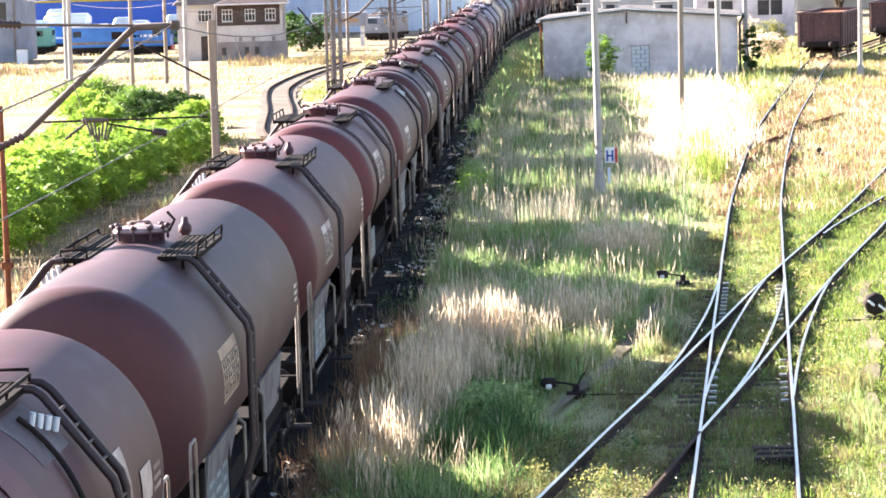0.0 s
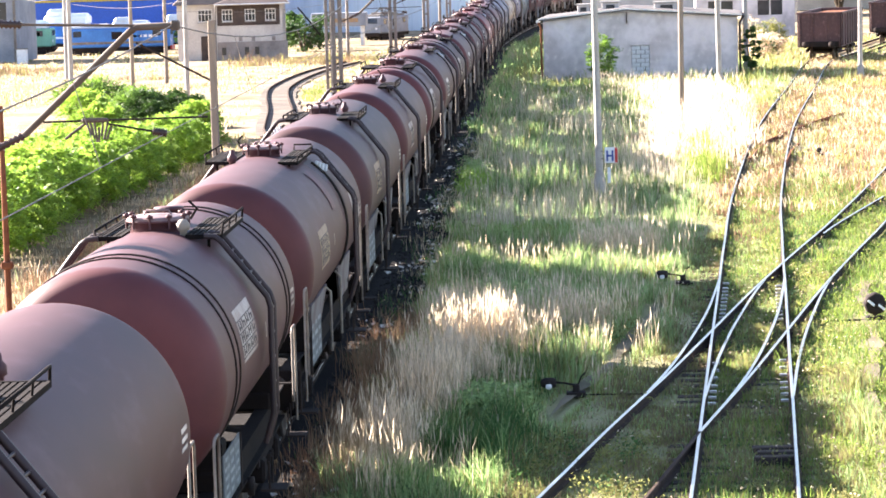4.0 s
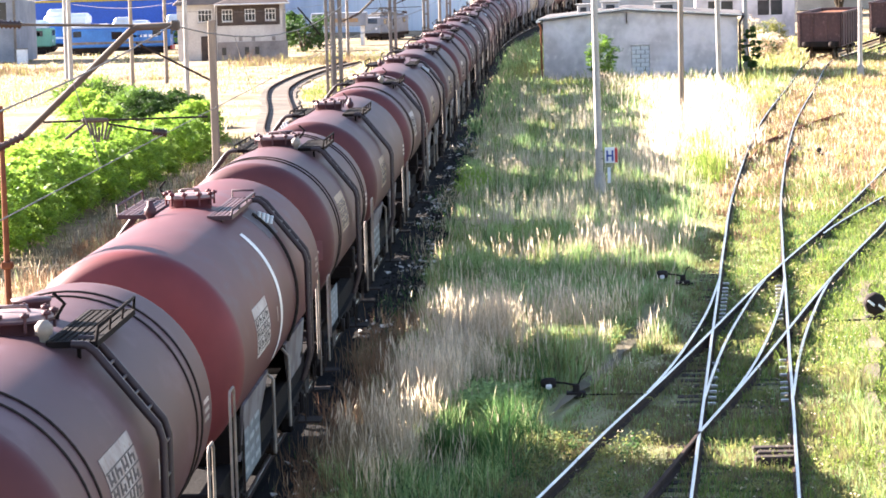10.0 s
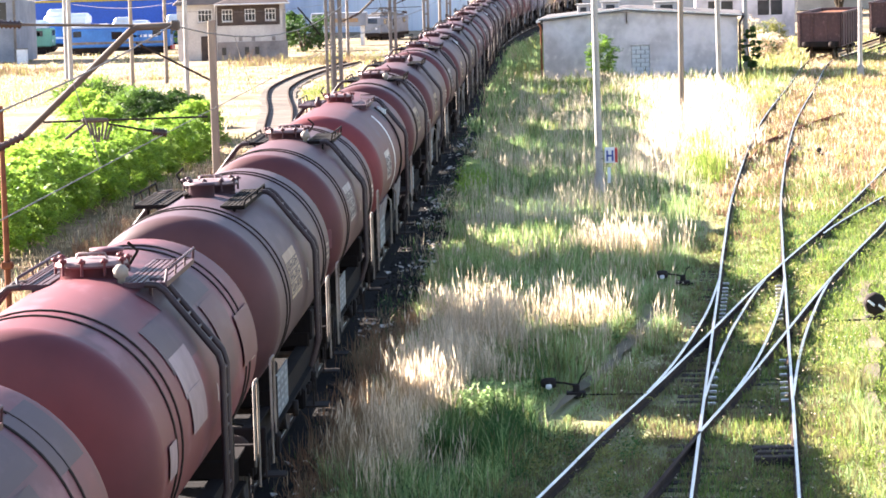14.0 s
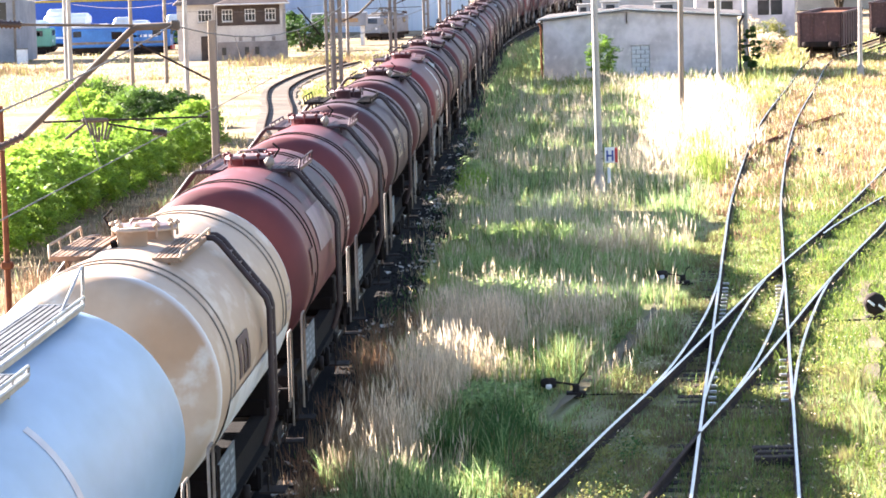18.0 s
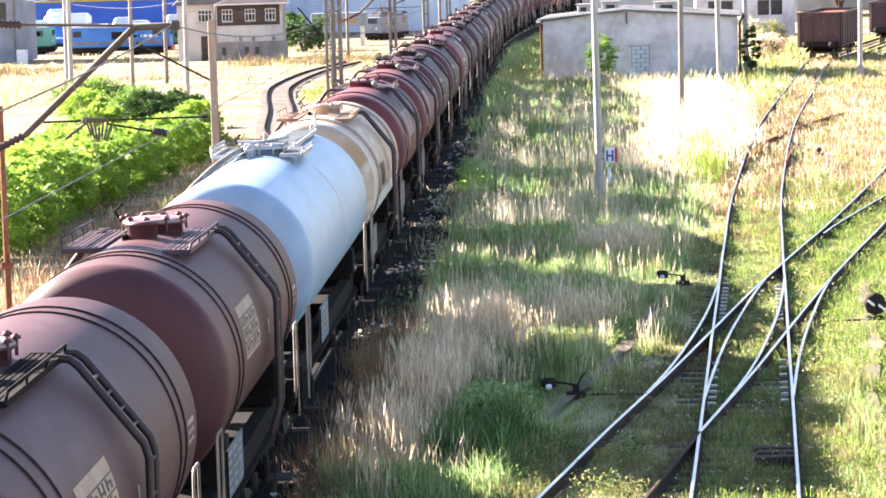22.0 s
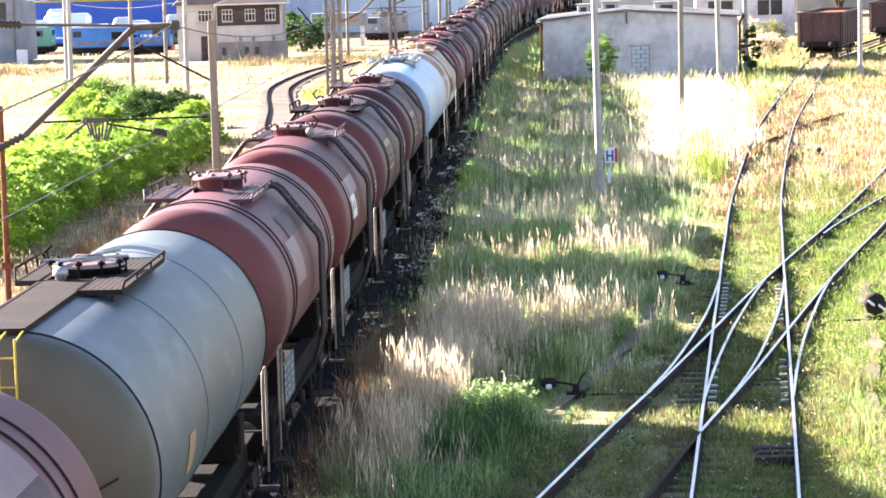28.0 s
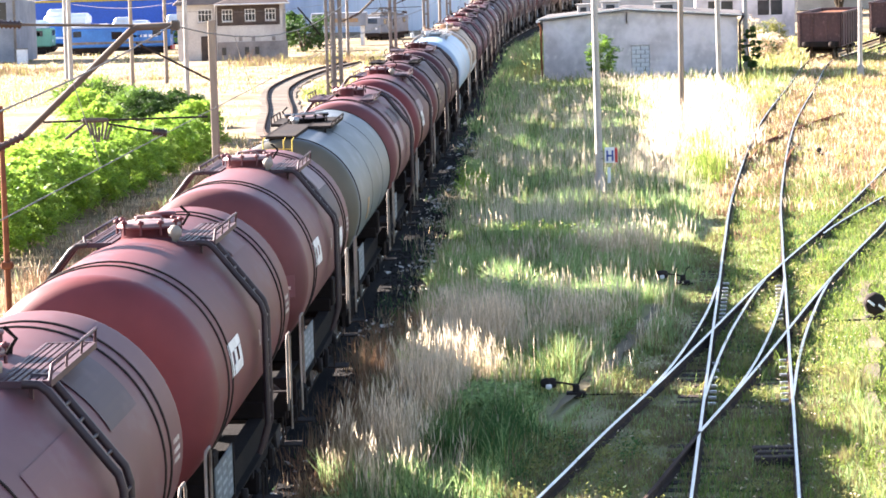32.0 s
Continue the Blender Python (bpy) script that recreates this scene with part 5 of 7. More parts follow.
lever(0.22, 47.6, 0, "black point lever with half-white counterweight in the grass")
lever(2.85, 63.4, 0, "small black and white point lever beside the rails")
drum = thing("point_indicator", "black boxed point indicator with white slanting bars among weeds", "point indicator", at=pose(6.52, 56.4, -0.2))
part("stand", Shape().box((0, 0, 0.07), (0.36, 0.3, 0.14), 0.02).tube([(0, 0, 0.1), (0, 0, 0.3)], 0.05, 8), IRON, drum)
part("case", Shape().lathe([(0.0, -0.16), (0.20, -0.16), (0.235, -0.12), (0.235, 0.12), (0.20, 0.16), (0.0, 0.16)], 8, "y", (0, 0, 0.40)), IRON, drum)
for k, (a, b) in enumerate(((-0.09, 0.43), (0.12, 0.34))):
    part("white_bar", Shape().box((a, -0.168, b), (0.17, 0.012, 0.05), 0.004, Matrix.Rotation(0.7, 3, "Y")), SIGN_WHITE, drum)
part("pull_rod", Shape().tube([(-0.15, 0.0, 0.06), (-1.3, 0.05, 0.05)], 0.025, 6), IRON, drum)
lever(9.75, 101.5, 80, "dark point lever standing in sunlit grass")

# wooden sleepers stacked by the rails, and branch rails in the far grass
for x, y, a in ((3.18, 40.7, 4), (3.25, 41.1, -3), (3.2, 41.5, 2)):
    t = thing("old_sleeper", "short dark old wooden sleeper lying by the rail", "sleeper", "old sleepers", at=pose(x, y, -0.08, 0, 0, a))
    part("timber", Shape().box((0, 0, 0), (0.62, 0.20, 0.14), 0.015), SLEEPER, t)
for label, pts in (("rusty rail branching off the siding through dry grass", [(6.98, 99.14), (8.04, 106.51), (8.83, 110.20), (10.97, 118.25), (13.31, 125.39)]),
                   ("short rusty rail of the overgrown turnout", [(8.07, 96.64), (8.72, 101.99), (9.38, 106.05)]),
                   ("worn rail branching off the crossing track", [(7.02, 72.44), (7.68, 75.05), (8.73, 78.81), (9.87, 82.81)])):
    spare = thing("branch_rail", label, "rail", "branch rails")
    part("steel", sweep(Shape(), spline(pts, 2.0), FOOT), RAIL_RUST if "crossing" in label else RUST, spare)
    part("rail_head", sweep(Shape(), spline(pts, 2.0), TOP), RAIL if "crossing" in label else RUST, spare)


# ---- buildings ----
def wall_with_openings(name, x0, x1, z0, z1, holes, mat, parent, thick=0.3, y=0.0, gable=0.0):
    """An upright wall in the xz plane, its front face at y, with holes (a, b, c, d) through it."""
    s, at = Shape(), {}
    xs = sorted({x0, x1, *(h[0] for h in holes), *(h[1] for h in holes)})
    zs = sorted({z0, z1, *(h[2] for h in holes), *(h[3] for h in holes)})
    solid = {(i, j) for i in range(len(xs) - 1) for j in range(len(zs) - 1)
             if not any(h[0] <= xs[i] and h[1] >= xs[i + 1] and h[2] <= zs[j] and h[3] >= zs[j + 1] for h in holes)}

    def v(i, j, k):
        if (i, j, k) not in at:
            at[i, j, k] = len(s.v)
            s.v.append((xs[i], y + k * thick, zs[j]))
        return at[i, j, k]
    for i, j in sorted(solid):
        faces = [[v(i, j, 0), v(i + 1, j, 0), v(i + 1, j + 1, 0), v(i, j + 1, 0)], [v(i, j, 1), v(i, j + 1, 1), v(i + 1, j + 1, 1), v(i + 1, j, 1)]]
        for (di, dj), (a, b), (c, d) in (((-1, 0), (i, j), (i, j + 1)), ((1, 0), (i + 1, j + 1), (i + 1, j)), ((0, -1), (i + 1, j), (i, j)), ((0, 1), (i, j + 1), (i + 1, j + 1))):
            if (i + di, j + dj) not in solid:
                faces.append([v(a, b, 0), v(c, d, 0), v(c, d, 1), v(a, b, 1)])
        s.f += [tuple(q) for q in faces]
        s.s += [False] * len(faces)
    if gable:
        m = (x0 + x1) / 2 - 0.8
        s.add([(x0, y, z1), (x1, y, z1), (m, y, z1 + gable), (x0, y + thick, z1), (x1, y + thick, z1), (m, y + thick, z1 + gable)],
              [(0, 1, 2), (3, 5, 4), (0, 2, 5, 3), (1, 4, 5, 2)])
    return part(name, s, mat, parent)


def window(parent, x, z, w, h, y, bars=2, mat=FRAME_WHITE):
    f = Shape()
    for a in (x - w / 2 + 0.04, x + w / 2 - 0.04):
        f.box((a, y + 0.06, z), (0.09, 0.10, h))
    for b in (z - h / 2 + 0.04, z + h / 2 - 0.04):
        f.box((x, y + 0.06, b), (w, 0.10, 0.09))
    for k in range(1, bars + 1):
        f.box((x - w / 2 + k * w / (bars + 1), y + 0.06, z), (0.07, 0.08, h))
    f.box((x, y + 0.06, z + h * 0.12), (w, 0.08, 0.07))
    win = part("window", f, mat, parent)
    part("pane", Shape().box((x, y + 0.09, z), (w, 0.02, h)), GLASS, win)
    part("sill", Shape().box((x, y - 0.05, z - h / 2 - 0.05), (w + 0.14, 0.2, 0.07), 0.01), CONCRETE, win)


def shed():
    t = thing("concrete_shed", "low grey rendered shed with a bricked-up doorway", "shed", at=pose(5.05, 163.0, -0.22, 0, 0, -3.0))
    hw, hh, deep = 5.8, 3.72, 9.0
    wall_with_openings("front_wall", -hw, hw, 0, hh, [(-0.55, 0.55, 0.35, 2.15)], PLASTER, t, 0.35, 0.0, 0.5)
    part("infill_backing", Shape().box((0, 0.22, 1.25), (1.08, 0.1, 1.78)), MORTAR, t)
    me = Shape().box((0, 0, 0), (0.49, 0.12, 0.235), 0.012).mesh("block", BLOCK)
    half_me = Shape().box((0, 0, 0), (0.235, 0.12, 0.235), 0.012).mesh("block", BLOCK)
    rows = 7
    for r in range(rows):
        z = 0.35 + 0.13 + r * 0.255
        row = [(-0.27, me), (0.27, me)] if r % 2 == 0 else [(-0.41, half_me), (0.0, me), (0.41, half_me)]
        for x, m in row:
            o = new("block", m)
            o.parent = t
            o.matrix_basis = pose(x + random.uniform(-0.01, 0.01), 0.12 + random.uniform(0, 0.02), z)
    part("lintel", Shape().box((0, -0.01, 2.25), (1.25, 0.06, 0.16), 0.01), PLASTER, t)
    for s in (-1, 1):
        part("side_wall", Shape().box((s * (hw - 0.15), deep / 2 + 0.35, hh / 2), (0.3, deep, hh)), PLASTER, t)
    part("back_wall", Shape().box((0, deep + 0.4, hh / 2), (hw * 2, 0.3, hh)), PLASTER, t)
    r = Shape()
    m = -0.8
    for a, b in ((-hw - 0.25, m), (m, hw + 0.25)):
        za, zb = (hh + 0.02, hh + 0.53) if b == m else (hh + 0.53, hh + 0.02)
        r.add([(a, -0.3, za), (b, -0.3, zb), (b, deep + 0.8, zb), (a, deep + 0.8, za), (a, -0.3, za + 0.16), (b, -0.3, zb + 0.16), (b, deep + 0.8, zb + 0.16), (a, deep + 0.8, za + 0.16)],
              [(0, 3, 2, 1), (4, 5, 6, 7), (0, 1, 5, 4), (2, 3, 7, 6), (1, 2, 6, 5), (0, 4, 7, 3)])
    part("roof", r, ROOF_FELT, t)
    e = Shape()
    for a, b in ((-hw - 0.28, m), (m, hw + 0.28)):
        za, zb = (hh + 0.10, hh + 0.61) if b == m else (hh + 0.61, hh + 0.10)
        e.add([(a, -0.34, za), (b, -0.34, zb), (b, -0.30, zb), (a, -0.30, za), (a, -0.34, za + 0.07), (b, -0.34, zb + 0.07), (b, -0.30, zb + 0.07), (a, -0.30, za + 0.07)],
              [(0, 3, 2, 1), (4, 5, 6, 7), (0, 1, 5, 4), (2, 3, 7, 6), (1, 2, 6, 5), (0, 4, 7, 3)])
    part("verge_flashing", e, FRAME_WHITE, t, "pale metal edge of the roof")
    for s in (-1, 1):
        part("gutter", Shape().tube([(s * (hw + 0.32), -0.4, hh + 0.02), (s * (hw + 0.32), deep, hh + 0.02)], 0.09, 8), FRAME_WHITE if s < 0 else IRON, t)
        part("downpipe", Shape().tube([(s * (hw + 0.30), -0.25, hh), (s * (hw + 0.12), -0.15, hh - 0.35), (s * (hw + 0.12), -0.15, 0.1)], 0.07, 8), RUST if s < 0 else IRON, t)
    part("cable_bracket", Shape().box((m, -0.08, hh + 0.1), (0.05, 0.12, 0.7)), IRON, t)
    for x, y, w in ((-3.55, 5.0, 0.75), (-1.9, 5.2, 1.05), (1.55, 5.0, 1.5)):
        zz = hh + 0.6 - abs(x - m) * 0.075
        v = part("roof_vent", Shape().box((x, y, zz + 0.12), (w, 1.2, 0.62), 0.03), PLASTER_PALE, t)
        part("vent_cap", Shape().box((x, y, zz + 0.47), (w + 0.2, 1.4, 0.08), 0.02), CONCRETE, v)
        part("louvre", Shape().box((x, y - 0.61, zz + 0.18), (w * 0.5, 0.03, 0.25)), GLASS, v)


shed()


def signal_box():
    t = thing("signal_box", "old two-storey signal box with dark timber upper floor", "house", at=pose(-35.9, 288.0, -3.15, 0, 0, 8) @ Matrix.Diagonal((0.90, 1.0, 1.08, 1.0)))
    # right-hand long front
    holes = [(a - 0.62, a + 0.62, 4.0, 5.2) for a in (1.2, 3.9, 6.3)]
    wall_with_openings("upper_front", 0, 7.7, 3.6, 5.7, holes, TIMBER_DARK, t, 0.3, -0.04)
    wall_with_openings("lower_front", 0, 7.7, 0, 3.6, [(1.5, 2.1, 0.6, 1.5), (5.6, 6.1, 0.4, 1.9), (6.6, 7.1, 0.4, 1.9)], PLASTER_PALE, t, 0.35)
    part("plinth", Shape().box((4.1, -0.06, 1.0), (8.3, 0.1, 2.0), 0.01), DAMP, t, "damp grey-brown plinth")
    for a in (2.7, 4.2, 6.6):
        part("vent_block", Shape().box((a, -0.04, 2.25), (0.42, 0.1, 0.42), 0.02), DAMP, t)
    for a in (0.7, 3.4, 4.6):
        part("cellar_window", Shape().box((a, -0.115, 1.1), (0.5, 0.02, 0.75)), GLASS, t)
    for a in (1.2, 3.9, 6.3):
        window(t, a, 4.6, 1.24, 1.2, 0.02)
    for a, b, c, d in ((1.8, 1.05, 0.6, 0.9), (5.85, 1.15, 0.5, 1.5), (6.85, 1.15, 0.5, 1.5)):
        part("low_window", Shape().box((a, 0.12, b), (c, 0.03, d)), GLASS, t)
    # gable side turned to the left
    left = part("side_wall", Shape().box((-0.15, 3.4, 2.85), (0.3, 6.9, 5.7)), PLASTER_PALE, t)
    part("side_front", Shape().box((-2.4, 1.7, 2.85), (4.6, 0.35, 5.7)), PLASTER_PALE, t)
    part("side_front_plinth", Shape().box((-1.0, 1.5, 1.3), (1.9, 0.2, 2.6), 0.02), TIMBER_DARK, t)
    window(t, -1.4, 4.6, 1.7, 1.25, 1.44, 3)
    part("back_wall", Shape().box((1.9, 7.0, 2.85), (13.0, 0.3, 5.7)), PLASTER_PALE, t)
    part("end_wall", Shape().box((7.55, 3.4, 2.85), (0.3, 6.9, 5.7)), PLASTER_PALE, t)
    roof = Shape().add([(-5.2, 0.9, 5.7), (-0.3, 0.9, 5.72), (-0.3, -0.8, 5.7), (8.6, -0.8, 5.7), (8.6, 8.0, 5.7), (-5.2, 8.0, 5.7), (-2.5, 4.2, 7.7), (6.0, 4.2, 7.7)],
                       [(0, 1, 6), (1, 2, 7, 6), (2, 3, 7), (3, 4, 7), (4, 5, 6, 7), (5, 0, 6), (0, 5, 4, 3, 2, 1)])
    part("roof", roof, ROOF_TILE, t)
    part("eaves_gutter", Shape().tube([(-0.3, -0.85, 5.68), (8.6, -0.85, 5.68)], 0.08, 6), FRAME_WHITE, t)
    part("downpipe", Shape().tube([(-0.2, -0.3, 5.6), (-0.2, -0.2, 0.2)], 0.07, 6), STEEL, t)
    part("stair", Shape().tube([(9.6, 0.4, 5.2), (12.2, 0.4, 2.4)], 0.09, 6).tube([(9.6, 1.2, 5.2), (12.2, 1.2, 2.4)], 0.09, 6), IRON, t)


signal_box()


def hall(name, label, x, y, w, h, d, mat, turn=0, windows=0, z=None, trim=None):
    t = thing(name, label, "building", at=pose(x, y, gz(x, y) if z is None else z, 0, 0, turn))
    holes = []
    if windows:
        step = w / windows
        holes = [(-w / 2 + (k + 0.25) * step, -w / 2 + (k + 0.75) * step, h * 0.45, h * 0.75) for k in range(windows)]
    wall_with_openings("front_wall", -w / 2, w / 2, 0, h, holes, mat, t, 0.3)
    for a, b, c, e in holes:
        win = part("window", Shape().box(((a + b) / 2, 0.1, (c + e) / 2), (b - a, 0.04, e - c)), GLASS, t)
        part("mullion", Shape().box(((a + b) / 2, 0.06, (c + e) / 2), (0.1, 0.06, e - c)), FRAME_WHITE, win)
    for s in (-1, 1):
        part("side_wall", Shape().box((s * (w / 2 - 0.15), d / 2 + 0.3, h / 2), (0.3, d, h)), mat, t)
    part("back_wall", Shape().box((0, d + 0.45, h / 2), (w, 0.3, h)), mat, t)
    part("roof", Shape().box((0, d / 2 + 0.2, h + 0.12), (w + 0.6, d + 1.0, 0.24), 0.03), ROOF_FELT, t)
    if trim:
        part("trim", Shape().box((0, -0.05, trim[0]), (w, 0.08, trim[1])), trim[2], t)
    return t


hall("sheet_hall", "large blue sheet-metal hall with a yellow rail line", -66.0, 400.0, 44, 12, 30, HALL_BLUE, 2, trim=(6.3, 0.3, YELLOW_PAINT))
hall("annex", "dark grey building beside the locomotives", -67.0, 300.0, 14, 9, 12, GREY_WALL, 0, 4)
hall("far_depot", "pale depot building beyond the yard", -30.0, 430.0, 30, 14, 20, DEPOT, -3, 9)
hall("far_depot", "pale depot building beyond the yard", -8.0, 470.0, 22, 14, 20, DEPOT, -3, 6)
hall("low_building", "low grey flat-roofed building with dark windows", 16.4, 236.0, 8.5, 4.3, 8, PLASTER, -2, 2)
hall("low_building", "pale flat-roofed building behind the shed", 14.0, 300.0, 22, 6.0, 12, PLASTER_PALE, -2, 6)
hall("low_building", "pale flat-roofed building behind the sidings", 40.0, 330.0, 26, 7.0, 12, PLASTER_PALE, 0, 6)


# ---- parked rolling stock ----
def gondola(x, y, turn=0.0, length=13.0):
    t = thing("open_wagon", "rusty brown high-sided open goods wagon parked on a siding", "open wagon", "parked open wagons", at=pose(x, y, 0.0, 0, 0, turn))
    w, z0, z1 = 2.9, 0.95, 3.1
    part("floor", Shape().box((0, length / 2, z0), (w, length, 0.16)), WAGON_BROWN, t)
    for s in (-1, 1):
        side = part("side_panel", Shape().box((s * (w / 2 - 0.03), length / 2, (z0 + z1) / 2), (0.06, length, z1 - z0)).box((s * w / 2, length / 2, z1), (0.14, length + 0.1, 0.14), 0.02), WAGON_BROWN, t)
        for k in range(9):
            part("side_rib", Shape().box((s * (w / 2 + 0.03), 0.5 + k * (length - 1) / 8, (z0 + z1) / 2), (0.09, 0.12, z1 - z0), 0.015), WAGON_BROWN, side)
    for yy, s in ((0.03, -1), (length - 0.03, 1)):
        end = part("end_panel", Shape().box((0, yy, (z0 + z1) / 2), (w, 0.06, z1 - z0)).box((0, yy + s * 0.03, z1), (w + 0.14, 0.14, 0.14), 0.02), WAGON_BROWN, t)
        for k in (-1.3, -0.45, 0.45, 1.3):
            part("end_rib", Shape().box((k, yy + s * 0.07, (z0 + z1) / 2), (0.13, 0.10, z1 - z0), 0.015), WAGON_BROWN, end)
        part("headstock", Shape().box((0, yy + s * 0.15, 1.05), (2.6, 0.2, 0.36), 0.02), IRON, t)
        for k in (-0.875, 0.875):
            part("buffer", Shape().lathe([(0.11, 0.0), (0.11, 0.4), (0.23, 0.42), (0.23, 0.47), (0.0, 0.5)], 12, "y"), IRON, t, at=pose(k, yy + s * 0.2, 1.05, 0, 0, 0 if s > 0 else 180))
    part("load", Shape().box((0, length / 2, z1 - 0.22), (w - 0.2, length - 0.3, 0.2), 0.08), RUST, t)
    for yy in (2.4, length - 2.4):
        b = part("bogie", Shape().box((-1.02, yy, 0.6), (0.12, 2.5, 0.2), 0.02).box((1.02, yy, 0.6), (0.12, 2.5, 0.2), 0.02).box((0, yy, 0.7), (2.1, 0.4, 0.3)), IRON, t)
        for k in (-0.9, 0.9):
            s = Shape()
            for xx in (-0.76, 0.76):
                s.lathe([(0.1, xx - 0.06), (0.42, xx - 0.05), (0.46, xx - 0.06), (0.46, xx + 0.06), (0.1, xx + 0.06)], 18, "x", (0, yy + k, 0.46))
            s.tube([(-0.9, yy + k, 0.46), (0.9, yy + k, 0.46)], 0.08, 8)
            part("wheelset", s, WHEEL, b)
    return t


first = gondola(17.5, 181.5, -12.5)
for x, y in ((25.3, 208.0), (28.6, 222.2), (31.9, 236.4)):
    copy_thing(first, pose(x, y, 0, 0, 0, -12.9))


def locomotive(x, y, turn, length, paint, label, roof, stripe=None):
    z = gz(x, y)
    t = thing("locomotive", label, "locomotive", "parked locomotives", at=pose(x, y, z - 0.25, 0, 0, turn))
    h = length / 2
    body = Shape().box((0, 0, 2.35), (length, 2.9, 2.3), 0.12)
    part("body", body, paint, t)
    part("underframe", Shape().box((0, 0, 1.0), (length - 0.4, 2.5, 0.42), 0.04), IRON, t)
    part("roof", Shape().box((0, 0, 3.62), (length - 1.2, 2.3, 0.3), 0.1).box((-length * 0.2, 0, 3.85), (length * 0.22, 1.6, 0.35), 0.06).box((length * 0.2, 0, 3.82), (length * 0.16, 1.6, 0.3), 0.06), roof, t)
    for s in (-1, 1):
        b = part("bogie", Shape().box((s * (h - 3.0), -1.1, 0.55), (4.2, 0.2, 0.4), 0.04).box((s * (h - 3.0), 1.1, 0.55), (4.2, 0.2, 0.4), 0.04), IRON, t)
        for k in (-1.4, 0, 1.4):
            part("wheelset", Shape().lathe([(0.0, -0.8), (0.5, -0.78), (0.5, -0.66), (0.1, -0.62), (0.1, 0.62), (0.5, 0.66), (0.5, 0.78), (0.0, 0.8)], 16, "y", (s * (h - 3.0) + k, 0, 0.5)), WHEEL, b)
        part("cab_window", Shape().box((s * (h - 1.6), -1.46, 2.85), (1.0, 0.03, 0.7), 0.01), GLASS, t)
        part("cab_door", Shape().box((s * (h - 0.65), -1.46, 2.2), (0.6, 0.03, 1.7), 0.01), paint, t)
        part("buffer_beam", Shape().box((s * (h + 0.1), 0, 1.05), (0.2, 2.7, 0.5), 0.03), RED if stripe else IRON, t)
        part("end_window", Shape().box((s * (h + 0.005), 0, 2.9), (0.03, 1.9, 0.7), 0.01), GLASS, t)
        part("headlight", Shape().box((s * (h + 0.01), -0.8, 1.9), (0.06, 0.3, 0.3), 0.02), SIGN_WHITE, t)
    for k in range(3):
        part("side_grille", Shape().box((-2.2 + k * 2.2, -1.46, 2.6), (1.3, 0.03, 0.9), 0.01), IRON if k == 1 else paint, t)
    if stripe:
        part("stripe", Shape().box((0, -1.465, 1.75), (length * 0.9, 0.02, 0.28)), stripe, t)
        part("emblem", Shape().box((1.2, -1.465, 2.5), (0.7, 0.02, 0.6), 0.008), SIGN_WHITE, t)
        for k in range(5):
            part("lettering_bar", Shape().box((2.2 + k * 0.62, -1.465, 2.5), (0.42, 0.02, 0.3)), SIGN_WHITE, t)
    return t


locomotive(-52.6, 326.0, 0, 12.8, BLUE, "bright blue diesel locomotive with white emblem parked in the yard", TARP, PALE_RAIL)
locomotive(-67.4, 340.0, 0, 8.6, LOCO_GREEN, "dark green locomotive parked beyond the dry field", TARP)


def covered_vehicle(x, y, w, h, turn, label, cover):
    """A tall road-rail vehicle under a pale sheet, in the back row."""
    t = thing("covered_vehicle", label, "vehicle", "vehicles in the back row", at=pose(x, y, gz(x, y), 0, 0, turn))
    part("chassis", Shape().box((0, 0, 0.9), (w, 2.4, 0.5), 0.05), IRON, t)
    part("body", Shape().box((0, 0, h * 0.42), (w * 0.96, 2.6, h * 0.45), 0.12), BLUE, t)
    hump = Shape().box((0, 0, h * 0.76), (w * 0.92, 2.5, h * 0.30), 0.45).box((-w * 0.2, 0, h * 0.9), (w * 0.4, 2.0, h * 0.24), 0.35)
    part("sheet", hump, cover, t, "pale crumpled cover sheet")
    for k in (-0.36, 0.36):
        part("wheelset", Shape().lathe([(0.0, -1.2), (0.5, -1.18), (0.5, 1.18), (0.0, 1.2)], 14, "y", (w * k, 0, 0.5)), IRON, t)
    part("windscreen", Shape().box((w * 0.3, -1.31, h * 0.5), (w * 0.2, 0.03, h * 0.16), 0.01), GLASS, t)
    part("side_stripe", Shape().box((0, -1.315, h * 0.34), (w * 0.8, 0.02, 0.25)), SIGN_WHITE, t)


covered_vehicle(-66.5, 346.0, 3.6, 4.6, 0, "pale blue vehicle under a white sheet", SIGN_WHITE)
covered_vehicle(-63.0, 350.0, 6.4, 5.4, 0, "large vehicle under a bright white sheet", SIGN_WHITE)
covered_vehicle(-54.5, 348.0, 5.4, 4.2, 0, "low blue-grey vehicle with pale roof", TARP)
covered_vehicle(-48.2, 347.0, 3.8, 4.4, 0, "blue vehicle with grey-white roof", TARP)
locomotive(-23.4, 374.0, 68, 9.0, GREY_WALL, "grey-blue rail machine standing near the depot", STEEL)

